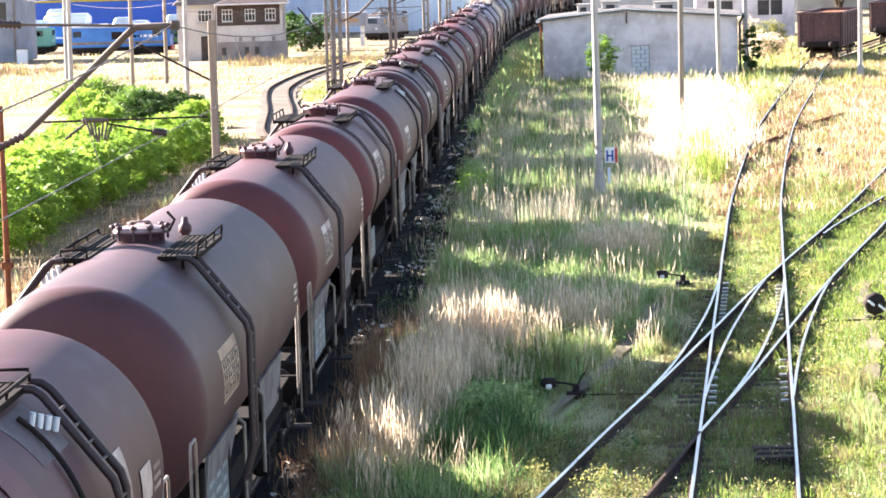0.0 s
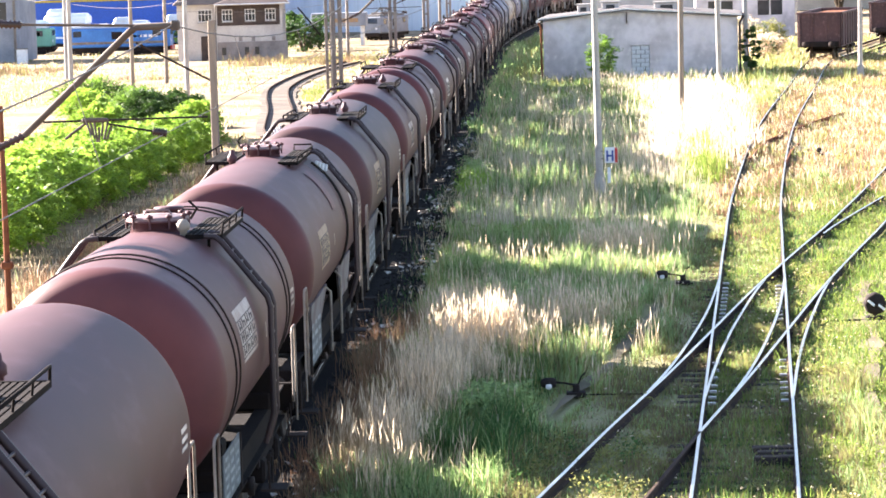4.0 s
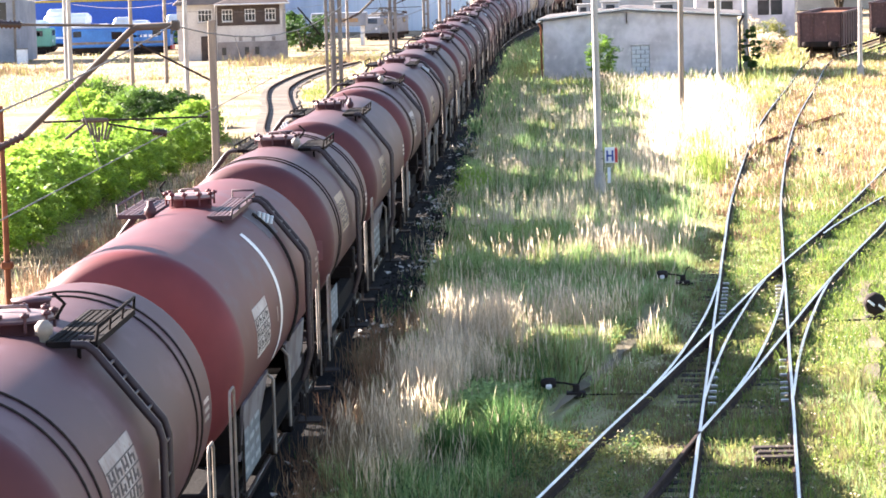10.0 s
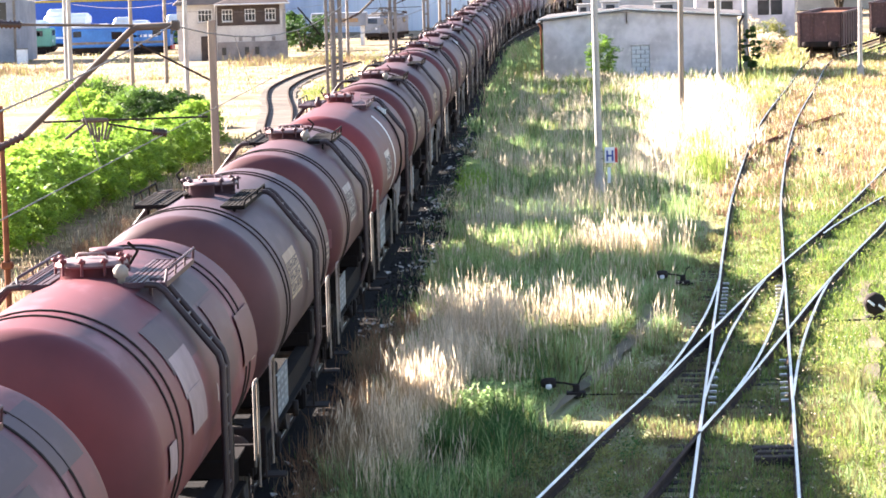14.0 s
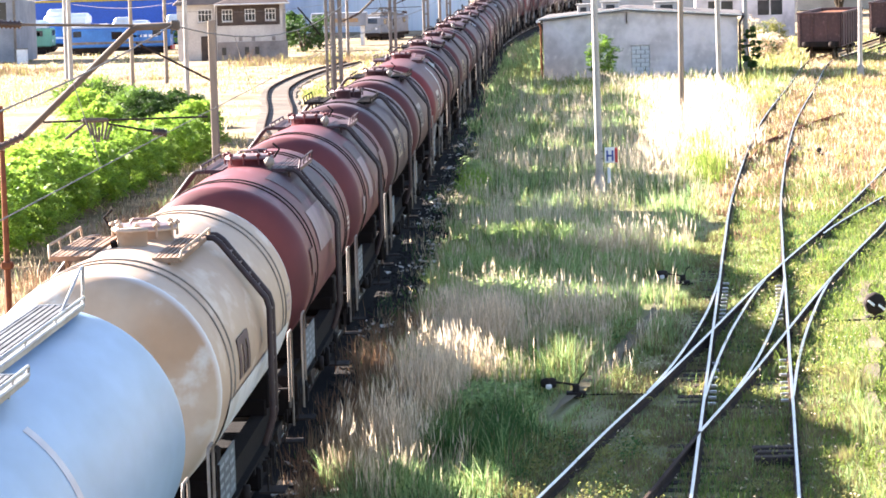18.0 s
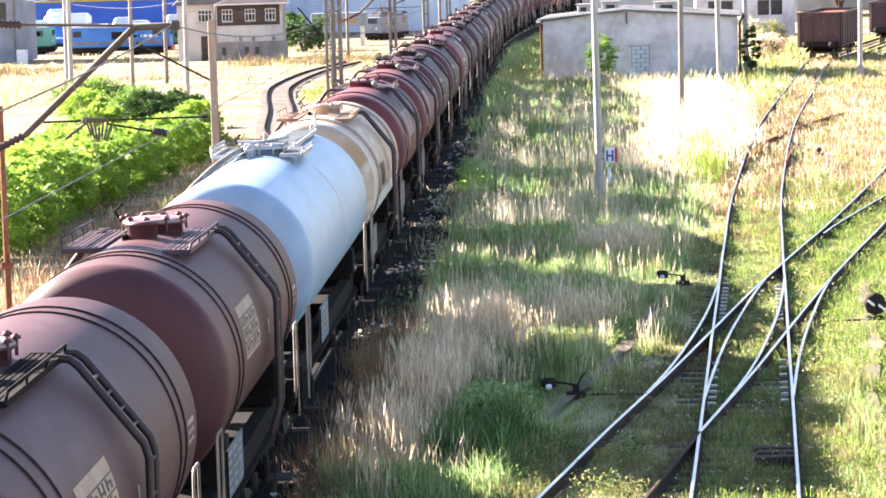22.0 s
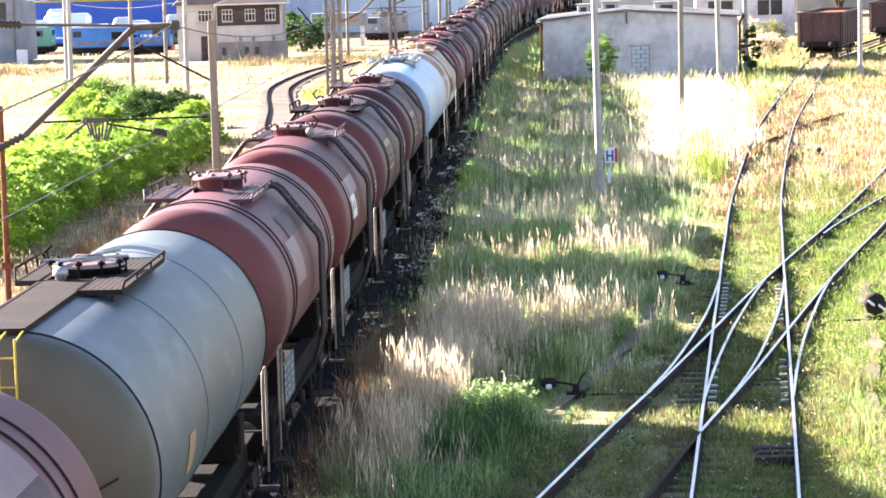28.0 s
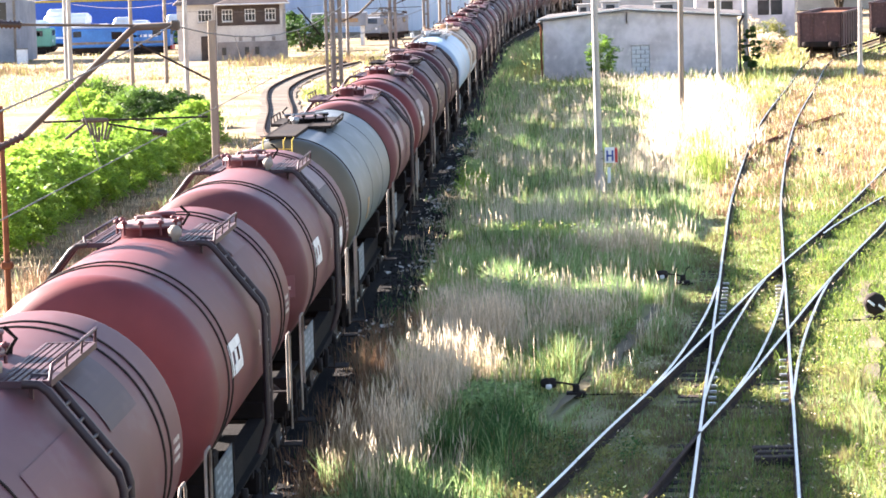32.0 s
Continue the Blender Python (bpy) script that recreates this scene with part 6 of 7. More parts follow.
for x, y, w, h in ((-58.5, 296.0, 1.1, 1.6),):
    t = thing("relay_cabinet", "pale grey relay cabinet in the dry grass", "cabinet", at=pose(x, y, gz(x, y)))
    part("body", Shape().box((0, 0, h / 2), (w, 0.7, h), 0.03), SIGN_WHITE, t)
    part("door", Shape().box((0, -0.36, h / 2), (w * 0.85, 0.03, h * 0.85), 0.01), SIGN_WHITE, t)
    part("roof", Shape().box((0, 0, h + 0.04), (w + 0.15, 0.85, 0.08), 0.02), STEEL, t)
stump = thing("mile_stone", "white concrete marker among the bushes", "marker", at=pose(-24.9, 166.0, gz(-24.9, 166) - 0.1))
part("post", Shape().box((0, 0, 0.9), (0.45, 0.35, 1.8), 0.05), FRAME_WHITE, stump)


canopy = thing("loading_canopy", "grey loading canopy on white posts beside the depot", "canopy", at=pose(-27.4, 345.0, gz(-27.4, 345.0)))
part("roof_beam", Shape().box((0, 0, 3.3), (7.0, 3.0, 1.7), 0.08), GREY_WALL, canopy)
part("sign_board", Shape().box((0.8, -1.52, 3.2), (3.4, 0.04, 0.5), 0.01), RUST_PLATE, canopy)
for k in (-3.1, 2.9):
    for q in (-1.2, 1.2):
        part("post", Shape().box((k, q, 1.25), (0.35, 0.3, 2.5), 0.02), FRAME_WHITE, canopy)


# ---- plants ----
rng = np.random.default_rng(11)


def leaves(centres, spread, per, size, flat=0.75):
    """Many small four-cornered leaves strewn about clump centres."""
    n = len(centres) * per
    c = np.repeat(centres, per, axis=0) + rng.normal(0, 1, (n, 3)) * np.repeat(spread, per)[:, None] * np.array([1, 1, flat])
    a = rng.random(n) * 6.283
    tilt = rng.normal(0, 0.55, n)
    L = size * (0.6 + 0.8 * rng.random(n))
    d = np.stack([np.cos(a) * np.cos(tilt), np.sin(a) * np.cos(tilt), np.sin(tilt)], 1)
    roll = rng.normal(0, 0.6, n)
    side = np.stack([-np.sin(a), np.cos(a), np.zeros(n)], 1) * np.cos(roll)[:, None]
    side[:, 2] += np.sin(roll)
    d, side = d * L[:, None], side * (L * 0.28)[:, None]
    return np.stack([c - d * 0.5, c + side, c + d * 0.5, c - side], 1)


def bush(x, y, height, width, leaf, count, label, name="bush", category="bush", size=0.16, trunk=0.06, low=0.12, group=""):
    z = gz(x, y) - 0.05
    t = thing(name, label, category, group, at=pose(x, y, z))
    tips = []
    wood = Shape()
    for k in range(7):
        a = k * 0.9 + rng.random() * 0.5
        reach = width * (0.25 + 0.25 * rng.random())
        tip = Vector((math.cos(a) * reach, math.sin(a) * reach, height * (0.55 + 0.4 * rng.random())))
        mid_p = Vector((tip.x * 0.35, tip.y * 0.35, tip.z * 0.45))
        wood.tube([(tip.x * 0.04, tip.y * 0.04, 0), mid_p, tip], [trunk, trunk * 0.6, trunk * 0.2], 6)
        tips.append(tip)
    part("trunk", wood, BARK, t)
    n = max(12, int(count / 45))
    u = rng.normal(0, 1, (n, 3))
    u /= np.linalg.norm(u, axis=1)[:, None]
    rad = 0.55 + 0.45 * rng.random(n) ** 0.5
    c = u * rad[:, None] * np.array([width / 2, width / 2, height * (1 - low) / 2]) * (0.8 + 0.35 * rng.random((n, 1)))
    c[:, 2] = np.clip(c[:, 2] + height * (1 + low) / 2, height * low * 0.6, None)
    crown = quads("crown", leaves(c, np.full(n, width * 0.052) * (0.5 + rng.random(n)), 45, size, 0.5), leaf, t)
    # inner leaves coloured dark, so the crown's shaded hollows are painted in
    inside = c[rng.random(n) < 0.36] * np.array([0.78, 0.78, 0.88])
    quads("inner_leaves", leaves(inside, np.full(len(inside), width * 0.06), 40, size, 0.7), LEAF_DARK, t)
    return t


def fronds(base, out, count, length, leaf):
    """Feathery compound leaves: drooping stalks set with pairs of small leaflets."""
    n = len(base) * count
    c, o = np.repeat(base, count, axis=0), np.repeat(out, count, axis=0)
    d = o + rng.normal(0, 0.55, (n, 3))
    d /= np.linalg.norm(d, axis=1)[:, None]
    L = length * (0.6 + 0.7 * rng.random(n))
    flat = np.stack([-d[:, 1], d[:, 0], rng.normal(0, 0.3, n)], 1)
    flat /= np.linalg.norm(flat, axis=1)[:, None]
    faces = []
    for k in range(7):
        f = (k + 0.6) / 7
        at = c + d * (L * f)[:, None] - np.array([0, 0, 1]) * (L * 0.55 * f * f)[:, None]
        for s in (-1, 1):
            tip = flat * s + d * 0.45 - np.array([0, 0, 0.25]) + rng.normal(0, 0.18, (n, 3))
            tip *= (leaf * (1.15 - 0.5 * f) * (0.8 + 0.4 * rng.random(n)))[:, None]
            w = d * (leaf * 0.22)
            faces.append(np.stack([at, at + tip * 0.5 + w, at + tip, at + tip * 0.5 - w], 1))
    return np.concatenate(faces)


def acacia(x, y, height, width, label, group, leaf=None, lobes=15):
    """Bush of rounded lobes, each a tuft of feathery sprays, over inner leaves coloured dark for shade."""
    t = thing("bush", label, "bush", group, at=pose(x, y, gz(x, y) - 0.05))
    wood, base, out, dark = Shape(), [], [], []
    for k in range(lobes):
        a = 2.4 * k + 0.4 * rng.random()
        up = (k + 0.5) / lobes
        reach = 0.5 * width * math.sqrt(max(1.0 - (1.25 * up - 0.25) ** 2, 0.05)) * (0.65 + 0.3 * rng.random())
        r = width * (0.13 + 0.09 * rng.random())
        c = np.array([math.cos(a) * reach, math.sin(a) * reach, height * (0.2 + 0.72 * up) * (0.9 + 0.15 * rng.random()) - r * 0.3])
        if k % 2 == 0:
            wood.tube([(c[0] * 0.08, c[1] * 0.08, 0), (c[0] * 0.4, c[1] * 0.4, c[2] * 0.55), tuple(c)], [0.05, 0.03, 0.012], 6)
        u = rng.normal(0, 1, (34, 3))
        u[:, 2] = np.abs(u[:, 2]) * 1.1 - 0.25
        u /= np.linalg.norm(u, axis=1)[:, None]
        base.append(c + u * r * (0.35 + 0.55 * rng.random((34, 1))) * np.array([1, 1, 0.8]))
        out.append(u * 0.8 + np.array([0, 0, 0.45]))
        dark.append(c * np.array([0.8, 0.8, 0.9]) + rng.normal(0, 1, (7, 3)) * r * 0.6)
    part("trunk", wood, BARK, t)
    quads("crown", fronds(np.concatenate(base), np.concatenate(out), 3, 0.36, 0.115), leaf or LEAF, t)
    # darker leaves paint the shade within and beneath the lobes
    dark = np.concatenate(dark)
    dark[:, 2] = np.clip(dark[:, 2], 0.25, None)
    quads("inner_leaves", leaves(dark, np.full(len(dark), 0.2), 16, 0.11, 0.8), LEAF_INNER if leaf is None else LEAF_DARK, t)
    return t


# hedge of young acacias along the yard's edge: a front row, a back row, then single bushes
for k in range(19):
    y = 75.5 + 2.85 * k
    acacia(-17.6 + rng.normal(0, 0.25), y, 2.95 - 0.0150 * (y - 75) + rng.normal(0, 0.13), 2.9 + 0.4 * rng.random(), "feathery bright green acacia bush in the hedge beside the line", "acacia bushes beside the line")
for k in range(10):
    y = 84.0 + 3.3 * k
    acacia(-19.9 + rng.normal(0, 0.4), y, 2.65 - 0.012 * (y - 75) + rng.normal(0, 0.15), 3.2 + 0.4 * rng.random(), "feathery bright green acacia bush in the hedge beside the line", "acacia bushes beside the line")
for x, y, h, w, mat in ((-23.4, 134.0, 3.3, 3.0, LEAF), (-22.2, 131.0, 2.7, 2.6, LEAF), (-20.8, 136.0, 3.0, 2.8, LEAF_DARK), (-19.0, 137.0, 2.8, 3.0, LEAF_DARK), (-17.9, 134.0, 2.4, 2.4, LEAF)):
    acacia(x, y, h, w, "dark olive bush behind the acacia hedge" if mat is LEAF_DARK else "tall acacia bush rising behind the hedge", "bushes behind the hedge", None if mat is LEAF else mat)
for x, y, h, w in ((-24.2, 156.0, 2.3, 4.0), (-27.4, 160.0, 2.8, 4.6), (-19.0, 140.0, 1.9, 3.0), (-22.0, 152.0, 2.0, 3.4)):
    bush(x, y, h, w, LEAF_DARK if x == -22.0 else LEAF_INNER, 4500, "olive green bush in the dry yard", group="yard bushes", size=0.2)
bush(2.72, 160.5, 3.1, 1.9, LEAF_INNER, 5500, "young leafy tree against the grey shed wall", "small_tree", "tree", 0.10, 0.05)
bush(11.9, 167.0, 3.4, 1.2, LEAF_DARK, 1500, "dark ivy climbing round a pole", "ivy", "ivy", 0.2, 0.03, 0.05)
for x, y, h, w in ((14.3, 186.0, 2.0, 2.6), (15.3, 196.0, 2.6, 2.6), (13.6, 200.0, 2.8, 3.0)):
    bush(x, y, h * 1.05, w, YELLOW if x > 15 else HEAD, 6000, "sun-bleached shrub near the shed corner", "shrub", "shrub", 0.11, 0.04)
for x, y, h, w in ((-29.5, 318.0, 5.0, 6.5), (-33.5, 334.0, 4.5, 6.0), (-46.0, 345.0, 4.0, 5.0)):
    bush(x, y, h, w, LEAF_DARK if y < 320 or y > 340 else LEAF_INNER, 2600, "leafy green trees beside the signal box", "tree", "tree", 0.45, 0.12, 0.05)
for k in range(9):
    x, y = 2.0 + 5.2 * k + rng.normal(0, 1), 330 + rng.normal(0, 12)
    bush(x, y, 8.0 + rng.random() * 3, 8.0, LEAF_DARK, 2400, "dark leafy tree far behind the buildings", "tree", "tree", 0.6, 0.2, 0.2)


def noise_at(x, y, f, seed):
    """Smooth random field in 0..1, two sizes laid over one another at a slant."""
    c, s = math.cos(seed), math.sin(seed)
    return 0.68 * field(x * c - y * s, x * s + y * c, f, seed) + 0.32 * field(x * s + y * c, y * s - x * c, f * 2.7, seed + 1)


def field(x, y, f, seed):
    g = np.random.default_rng(seed).random((64, 64))
    u, v = (x * f) % 63, (y * f) % 63
    i, j = u.astype(int), v.astype(int)
    a, b = u - i, v - j
    a, b = a * a * (3 - 2 * a), b * b * (3 - 2 * b)
    return g[i, j] * (1 - a) * (1 - b) + g[i + 1, j] * a * (1 - b) + g[i, j + 1] * (1 - a) * b + g[i + 1, j + 1] * a * b


def blades(x, y, z, height, width, lean=0.25):
    """Two-part grass blades as loose faces."""
    n = len(x)
    a = rng.random(n) * 6.283
    b = rng.random(n) * 6.283
    w = np.stack([np.cos(a), np.sin(a) * 0.5, np.zeros(n)], 1) * (width / 2)[:, None]
    l = np.abs(rng.normal(0, lean, n)) * height
    base = np.stack([x, y, z], 1)
    mid = base + np.stack([np.cos(b) * l * 0.3, np.sin(b) * l * 0.3, height * 0.55], 1)
    tip = base + np.stack([np.cos(b) * l, np.sin(b) * l, height * (1 - 0.2 * (l / height) ** 2)], 1)
    low = np.stack([base - w, base + w, mid + w * 0.8, mid - w * 0.8], 1)
    top = np.stack([mid - w * 0.8, mid + w * 0.8, tip + w * 0.12, tip - w * 0.12], 1)
    return np.concatenate([low, top]), tip


def t1_x(y):
    return np.interp(y, [q[1] for q in T1], [q[0] for q in T1])


def t4_x(y):
    return np.interp(y, [q[1] for q in T4], [q[0] for q in T4])


def scatter(n, x0, x1, y0, y1, power=1.0):
    return x0 + (x1 - x0) * rng.random(n), y0 + (y1 - y0) * rng.random(n) ** power


def near_rail(x, y, gap=0.075):
    """True where a blade would stand on a running rail."""
    bad = np.zeros(len(x), bool)
    for c in (t1_x(y), t4_x(y)):
        for s in (-0.753, 0.753):
            bad |= np.abs(x - c - s) < gap
    return bad


# clumps of tall dry grass and of lush green: centre and half-widths
DRY = [(-2.95, 43.0, 0.8, 4.3), (-2.35, 46.5, 0.9, 2.2), (-2.1, 49.5, 1.1, 2.2), (-1.75, 53.0, 1.35, 2.2), (-1.2, 56.4, 2.0, 1.3), (1.5, 69.4, 1.2, 1.5), (-0.9, 78.6, 2.3, 2.4),
       (1.6, 82.0, 1.9, 1.7), (-2.2, 87.0, 1.1, 1.5), (-0.8, 100.8, 2.2, 2.4), (2.6, 97.0, 1.0, 3.0), (-2.2, 113, 1.0, 3.0), (1.0, 119, 1.6, 3.0)]
LUSH = [(-1.3, 42.6, 1.0, 3.0), (-0.1, 49.6, 0.7, 1.5), (-1.0, 64.5, 2.6, 3.2), (-0.6, 71.8, 2.0, 2.4), (-0.4, 92.5, 2.2, 3.0), (-0.8, 107.5, 1.8, 2.4)]


def meadow(n, x0, x1, y0, y1, power, tag):
    """The strip between the train and the siding: dry stalks, green tufts, low weeds."""
    x, y = scatter(n, x0, x1, y0, y1, power)
    m = int((x1 - x0) * (y1 - y0) * (2.6 if tag == "near" else 1.3))
    tx, ty = scatter(m, x0, x1, y0, y1, power)
    own, tuft = rng.integers(0, m, n), rng.random(n) < 0.72
    size = (0.08 + 0.13 * rng.random(m))[own] * (1.0 if tag == "near" else 1.5)
    x = np.where(tuft, tx[own] + rng.normal(0, 1, n) * size, x)
    y = np.where(tuft, ty[own] + rng.normal(0, 1, n) * size * 1.3, y)
    tone = np.where(tuft, rng.random(m)[own], 0.5)
    rise = np.where(tuft, (0.55 + 0.95 * rng.random(m) ** 1.5)[own], 0.55)
    path = np.abs(x - path_x(y)) < 0.2 + 0.1 * rng.random(n)
    keep = ~near_rail(x, y) & ~(path & (y > 45) & (y < 60)) & (x > -3.95 + 0.45 * smooth(44, 54, y) + 0.7 * noise_at(x, y, 0.6, 3))
    x, y, tone, rise = x[keep], y[keep], tone[keep], rise[keep]
    wob = 1.1 * (noise_at(x, y * 0.6, 1.3, 25) - 0.5)
    dry, lush = np.zeros(len(x)), 0.15 + 0.55 * noise_at(x + 30, y * 0.8, 0.45, 23)
    for cx, cy, rx, ry in DRY:
        dry = np.maximum(dry, smooth(1.2, 0.6, np.sqrt(((x - cx) / rx) ** 2 + ((y - cy) / ry) ** 2) + wob))
    for cx, cy, rx, ry in LUSH:
        lush = np.maximum(lush, smooth(1.5, 0.5, np.sqrt(((x - cx) / rx) ** 2 + ((y - cy) / ry) ** 2) + wob))
    dry = np.maximum(dry * (1 - 0.6 * lush), 0.12 * smooth(0.55, 0.75, noise_at(x + 9, y * 0.7, 0.6, 21)) * (1 - lush))
    d_track = np.minimum(np.abs(x - t1_x(y)), np.abs(x - t4_x(y)))
    low = smooth(2.0, 1.2, d_track)
    dry = np.maximum(dry, 0.50 * smooth(84, 88, y) * smooth(0.40, 0.62, noise_at(x, y * 0.5, 0.5, 27)) * (1 - 0.6 * lush))
    chance = 0.012 + 0.022 * smooth(54, 60, y) + (0.56 + 0.25 * smooth(64, 56, y)) * dry
    tall = (rng.random(len(x)) < chance * (0.35 + 1.3 * tone) * (1 - low) ** 2) & (x < t1_x(y))
    for lx, ly in ((0.0, 47.2), (2.4, 63.4)):
        close = (x - lx) ** 2 + ((y - ly) * 0.40 + 0.35) ** 2 < 0.55
        tall &= ~close
        rise = np.where(close, 0.28, rise)
    green = ~tall
    z = ground_z(x, y)
    wide = 0.0065 + 0.00009 * y
    # green and yellow leaves
    h = (0.14 + 0.34 * lush + 0.20 * rng.random(len(x))) * (1 - 0.62 * low) * rise
    yellowish = rng.random(len(x)) < (0.10 + 0.42 * low + 0.25 * smooth(-0.6, 0.3, x) * smooth(56, 50, y) + 0.06 * smooth(74, 80, y) + 0.40 * smooth(0.48, 0.7, noise_at(x, y, 0.8, 29))) * (1 - 0.6 * lush) * (0.3 + 1.4 * tone)
    dead = green & (rng.random(len(x)) < 0.03 + 0.36 * low + 0.15 * smooth(-0.6, 0.3, x) * smooth(56, 50, y) + 0.20 * dry * (1 - low))
    q, _ = blades(x[dead], y[dead], z[dead], h[dead], wide[dead] * 1.5, 0.5)
    tagged(quads("brown_grass", q, DEAD), "dull brown dead grass between the rails", "grass", kind="stuff")
    green = green & ~dead
    # beyond y 76 extra deep green stands in for the train's shadow bands
    deep = rng.random(len(x)) < 0.12 + 0.8 * lush * smooth(56, 48, y) * smooth(0.2, -0.6, x) + 0.3 * smooth(76, 90, y)
    for name, pick, mat, label in (("green_grass", green & ~yellowish & ~deep, GREEN, "lush green grass between the tracks"), ("deep_green_grass", green & ~yellowish & deep, DEEP, "deep green grass between the tracks"), ("yellow_grass", green & yellowish, YELLOW, "yellow-green weeds between the tracks")):
        q, _ = blades(x[pick], y[pick], z[pick], h[pick], wide[pick] * 1.5, 0.5)
        tagged(quads(name, q, mat), label, "grass", kind="stuff")
    # dry stalks with seed heads
    ht = (0.50 + 0.50 * rng.random(tall.sum())) * (0.7 + 0.35 * dry[tall]) * (0.7 + 0.4 * rise[tall])
    brown = rng.random(len(ht)) < 0.88 * smooth(-2.2, -3.3, x[tall]) * smooth(66, 50, y[tall])
    q, _ = blades(x[tall][brown], y[tall][brown], z[tall][brown], ht[brown] * 0.8, wide[tall][brown] * 1.2, 0.3)
    tagged(quads("brown_grass", q, DEAD), "brown withered grass at the ballast edge", "grass", kind="stuff")
    tall[np.flatnonzero(tall)[brown]] = False
    ht = ht[~brown]
    q, tip = blades(x[tall], y[tall], z[tall], ht, wide[tall] * (1.25 if tag == "near" else 0.85), 0.22)
    # far stalks take the paler straw, to lift them like sunlit ones
    tagged(quads("dry_grass", q, STRAW if tag == "near" else PALE_STRAW), "tall dry straw-coloured grass along the train", "grass", kind="stuff")
    some = rng.random(len(tip)) < (0.5 if tag == "near" else 0.25) + 0.4 * dry[tall]
    tip, k = tip[some], int(some.sum())
    a = rng.random(k) * 6.283
    w = np.stack([np.cos(a), np.sin(a) * 0.4, np.zeros(k)], 1) * (wide[tall][some] * (0.85 if tag == "near" else 0.45))[:, None]
    up = np.stack([rng.normal(0, 0.03, k), rng.normal(0, 0.03, k), 0.12 + 0.12 * rng.random(k)], 1)
    heads = np.stack([tip - up * 0.4, tip + w, tip + up, tip - w], 1)
    tagged(quads("grass_seed_heads", heads, HEAD), "pale feathery grass seed heads", "grass", kind="stuff")


meadow(165000, -3.7, 5.2, 35, 75, 1.15, "near")
meadow(72000, -3.2, 9.0, 75, 162, 1.2, "far")


def verge(n, x0f, x1f, y0, y1, mats, height, wide, power=1.0, skip=True, lean=0.5, bare=0.0, fray=0.0):
    """A strip of grass between two lines; bare: share of open soil, fray: how far its edges thin out."""
    y = y0 + (y1 - y0) * rng.random(n) ** power
    k = rng.random(n)
    m = max(8, n // 40)
    ty, tk = y0 + (y1 - y0) * rng.random(m) ** power, rng.random(m)
    own, tuft = rng.integers(0, m, n), rng.random(n) < 0.6
    y = np.where(tuft, ty[own] + rng.normal(0, 0.12 + 0.0012 * y1, n), y)
    k = np.where(tuft, tk[own], k)
    x = x0f(y) + (x1f(y) - x0f(y)) * k + np.where(tuft, rng.normal(0, 0.10 + 0.001 * y1, n), 0)
    tone, rise = np.where(tuft, rng.random(m)[own], 0.5), np.where(tuft, (0.6 + 0.9 * rng.random(m))[own], 0.6)
    keep = ~near_rail(x, y) if skip else ~((np.abs(x - yard_x(y)) < 1.7) & (y > 136) & (y < 268))
    if bare:
        keep &= noise_at(x * 0.6, y * 0.35, 0.35, 37) + rng.normal(0, 0.06, n) > bare
    if fray:
        edge = np.minimum(np.minimum(k, 1 - k), np.minimum(y - y0, y1 - y) / (y1 - y0) * 1.5)
        keep &= edge / fray + 1.6 * (noise_at(x, y * 0.5, 0.8, 38) - 0.5) + rng.normal(0, 0.2, n) > 0.45
    x, y, tone, rise = x[keep], y[keep], tone[keep], rise[keep]
    z = ground_z(x, y)
    h = height * rise * (0.5 + rng.random(len(x))) * (0.6 + 0.8 * noise_at(x + 7, y, 0.5, 31))
    pick = 0.55 * noise_at(x, y, 0.5, 33) + 0.45 * tone + rng.normal(0, 0.09, len(x))
    for i, (name, mat, label) in enumerate(mats):
        m = (pick >= i / len(mats)) & (pick < (i + 1) / len(mats)) if 0 < i < len(mats) - 1 else (pick < 1 / len(mats) if i == 0 else pick >= i / len(mats))
        q, _ = blades(x[m], y[m], z[m], h[m], np.full(m.sum(), 1.0) * wide(y[m]), lean)
        tagged(quads(name, q, mat), label, "grass", kind="stuff")


LEFT = [("pale_grass", PALE_STRAW, "pale grass in the yard, lightened for the sun's glare"), ("yellow_weeds", YELLOW, "yellow-green weeds in the yard"), ("dry_grass", STRAW, "straw-coloured grass in the yard"), ("yellow_grass", YELLOW, "yellowing grass in the yard"), ("straw_grass", STRAW, "dry grass in the yard"), ("brown_grass", DEAD, "brown dead grass in the yard")]
verge(5000, lambda y: 0.0 * y - 1.5, lambda y: 11.5 + 0 * y, 147, 162.5, [("green_weeds", GREEN, "green grass before the shed"), ("yellow_grass", YELLOW, "yellowing grass before the shed"), ("lime_weeds", LIME, "bright weeds before the shed"), ("pale_grass", PALE_STRAW, "pale stalks before the shed")], 0.45, lambda y: 0.05 + 0 * y)
verge(19000, lambda y: 2.4 + 0.03 * (y - 97), lambda y: 7.6 + 0.05 * (y - 100), 95, 154, [("dry_grass", PALE_STRAW, "dense pale dry grass glaring in the sun"), ("pale_grass", HEAD, "pale dry grass, the sun's glare put into its colour"), ("straw_grass", STRAW, "straw-coloured grass in the sun")], 0.6, lambda y: 0.02 + 0.0002 * y, fray=0.32)
verge(2600, lambda y: 4.0 + 0.06 * (y - 90), lambda y: 5.5 + 0.05 * (y - 90), 90, 108, [("yellow_grass", YELLOW, "yellow weeds in the bright grass"), ("lime_weeds", LIME, "lime green weeds in the bright grass")], 0.6, lambda y: 0.04 + 0 * y, fray=0.3)
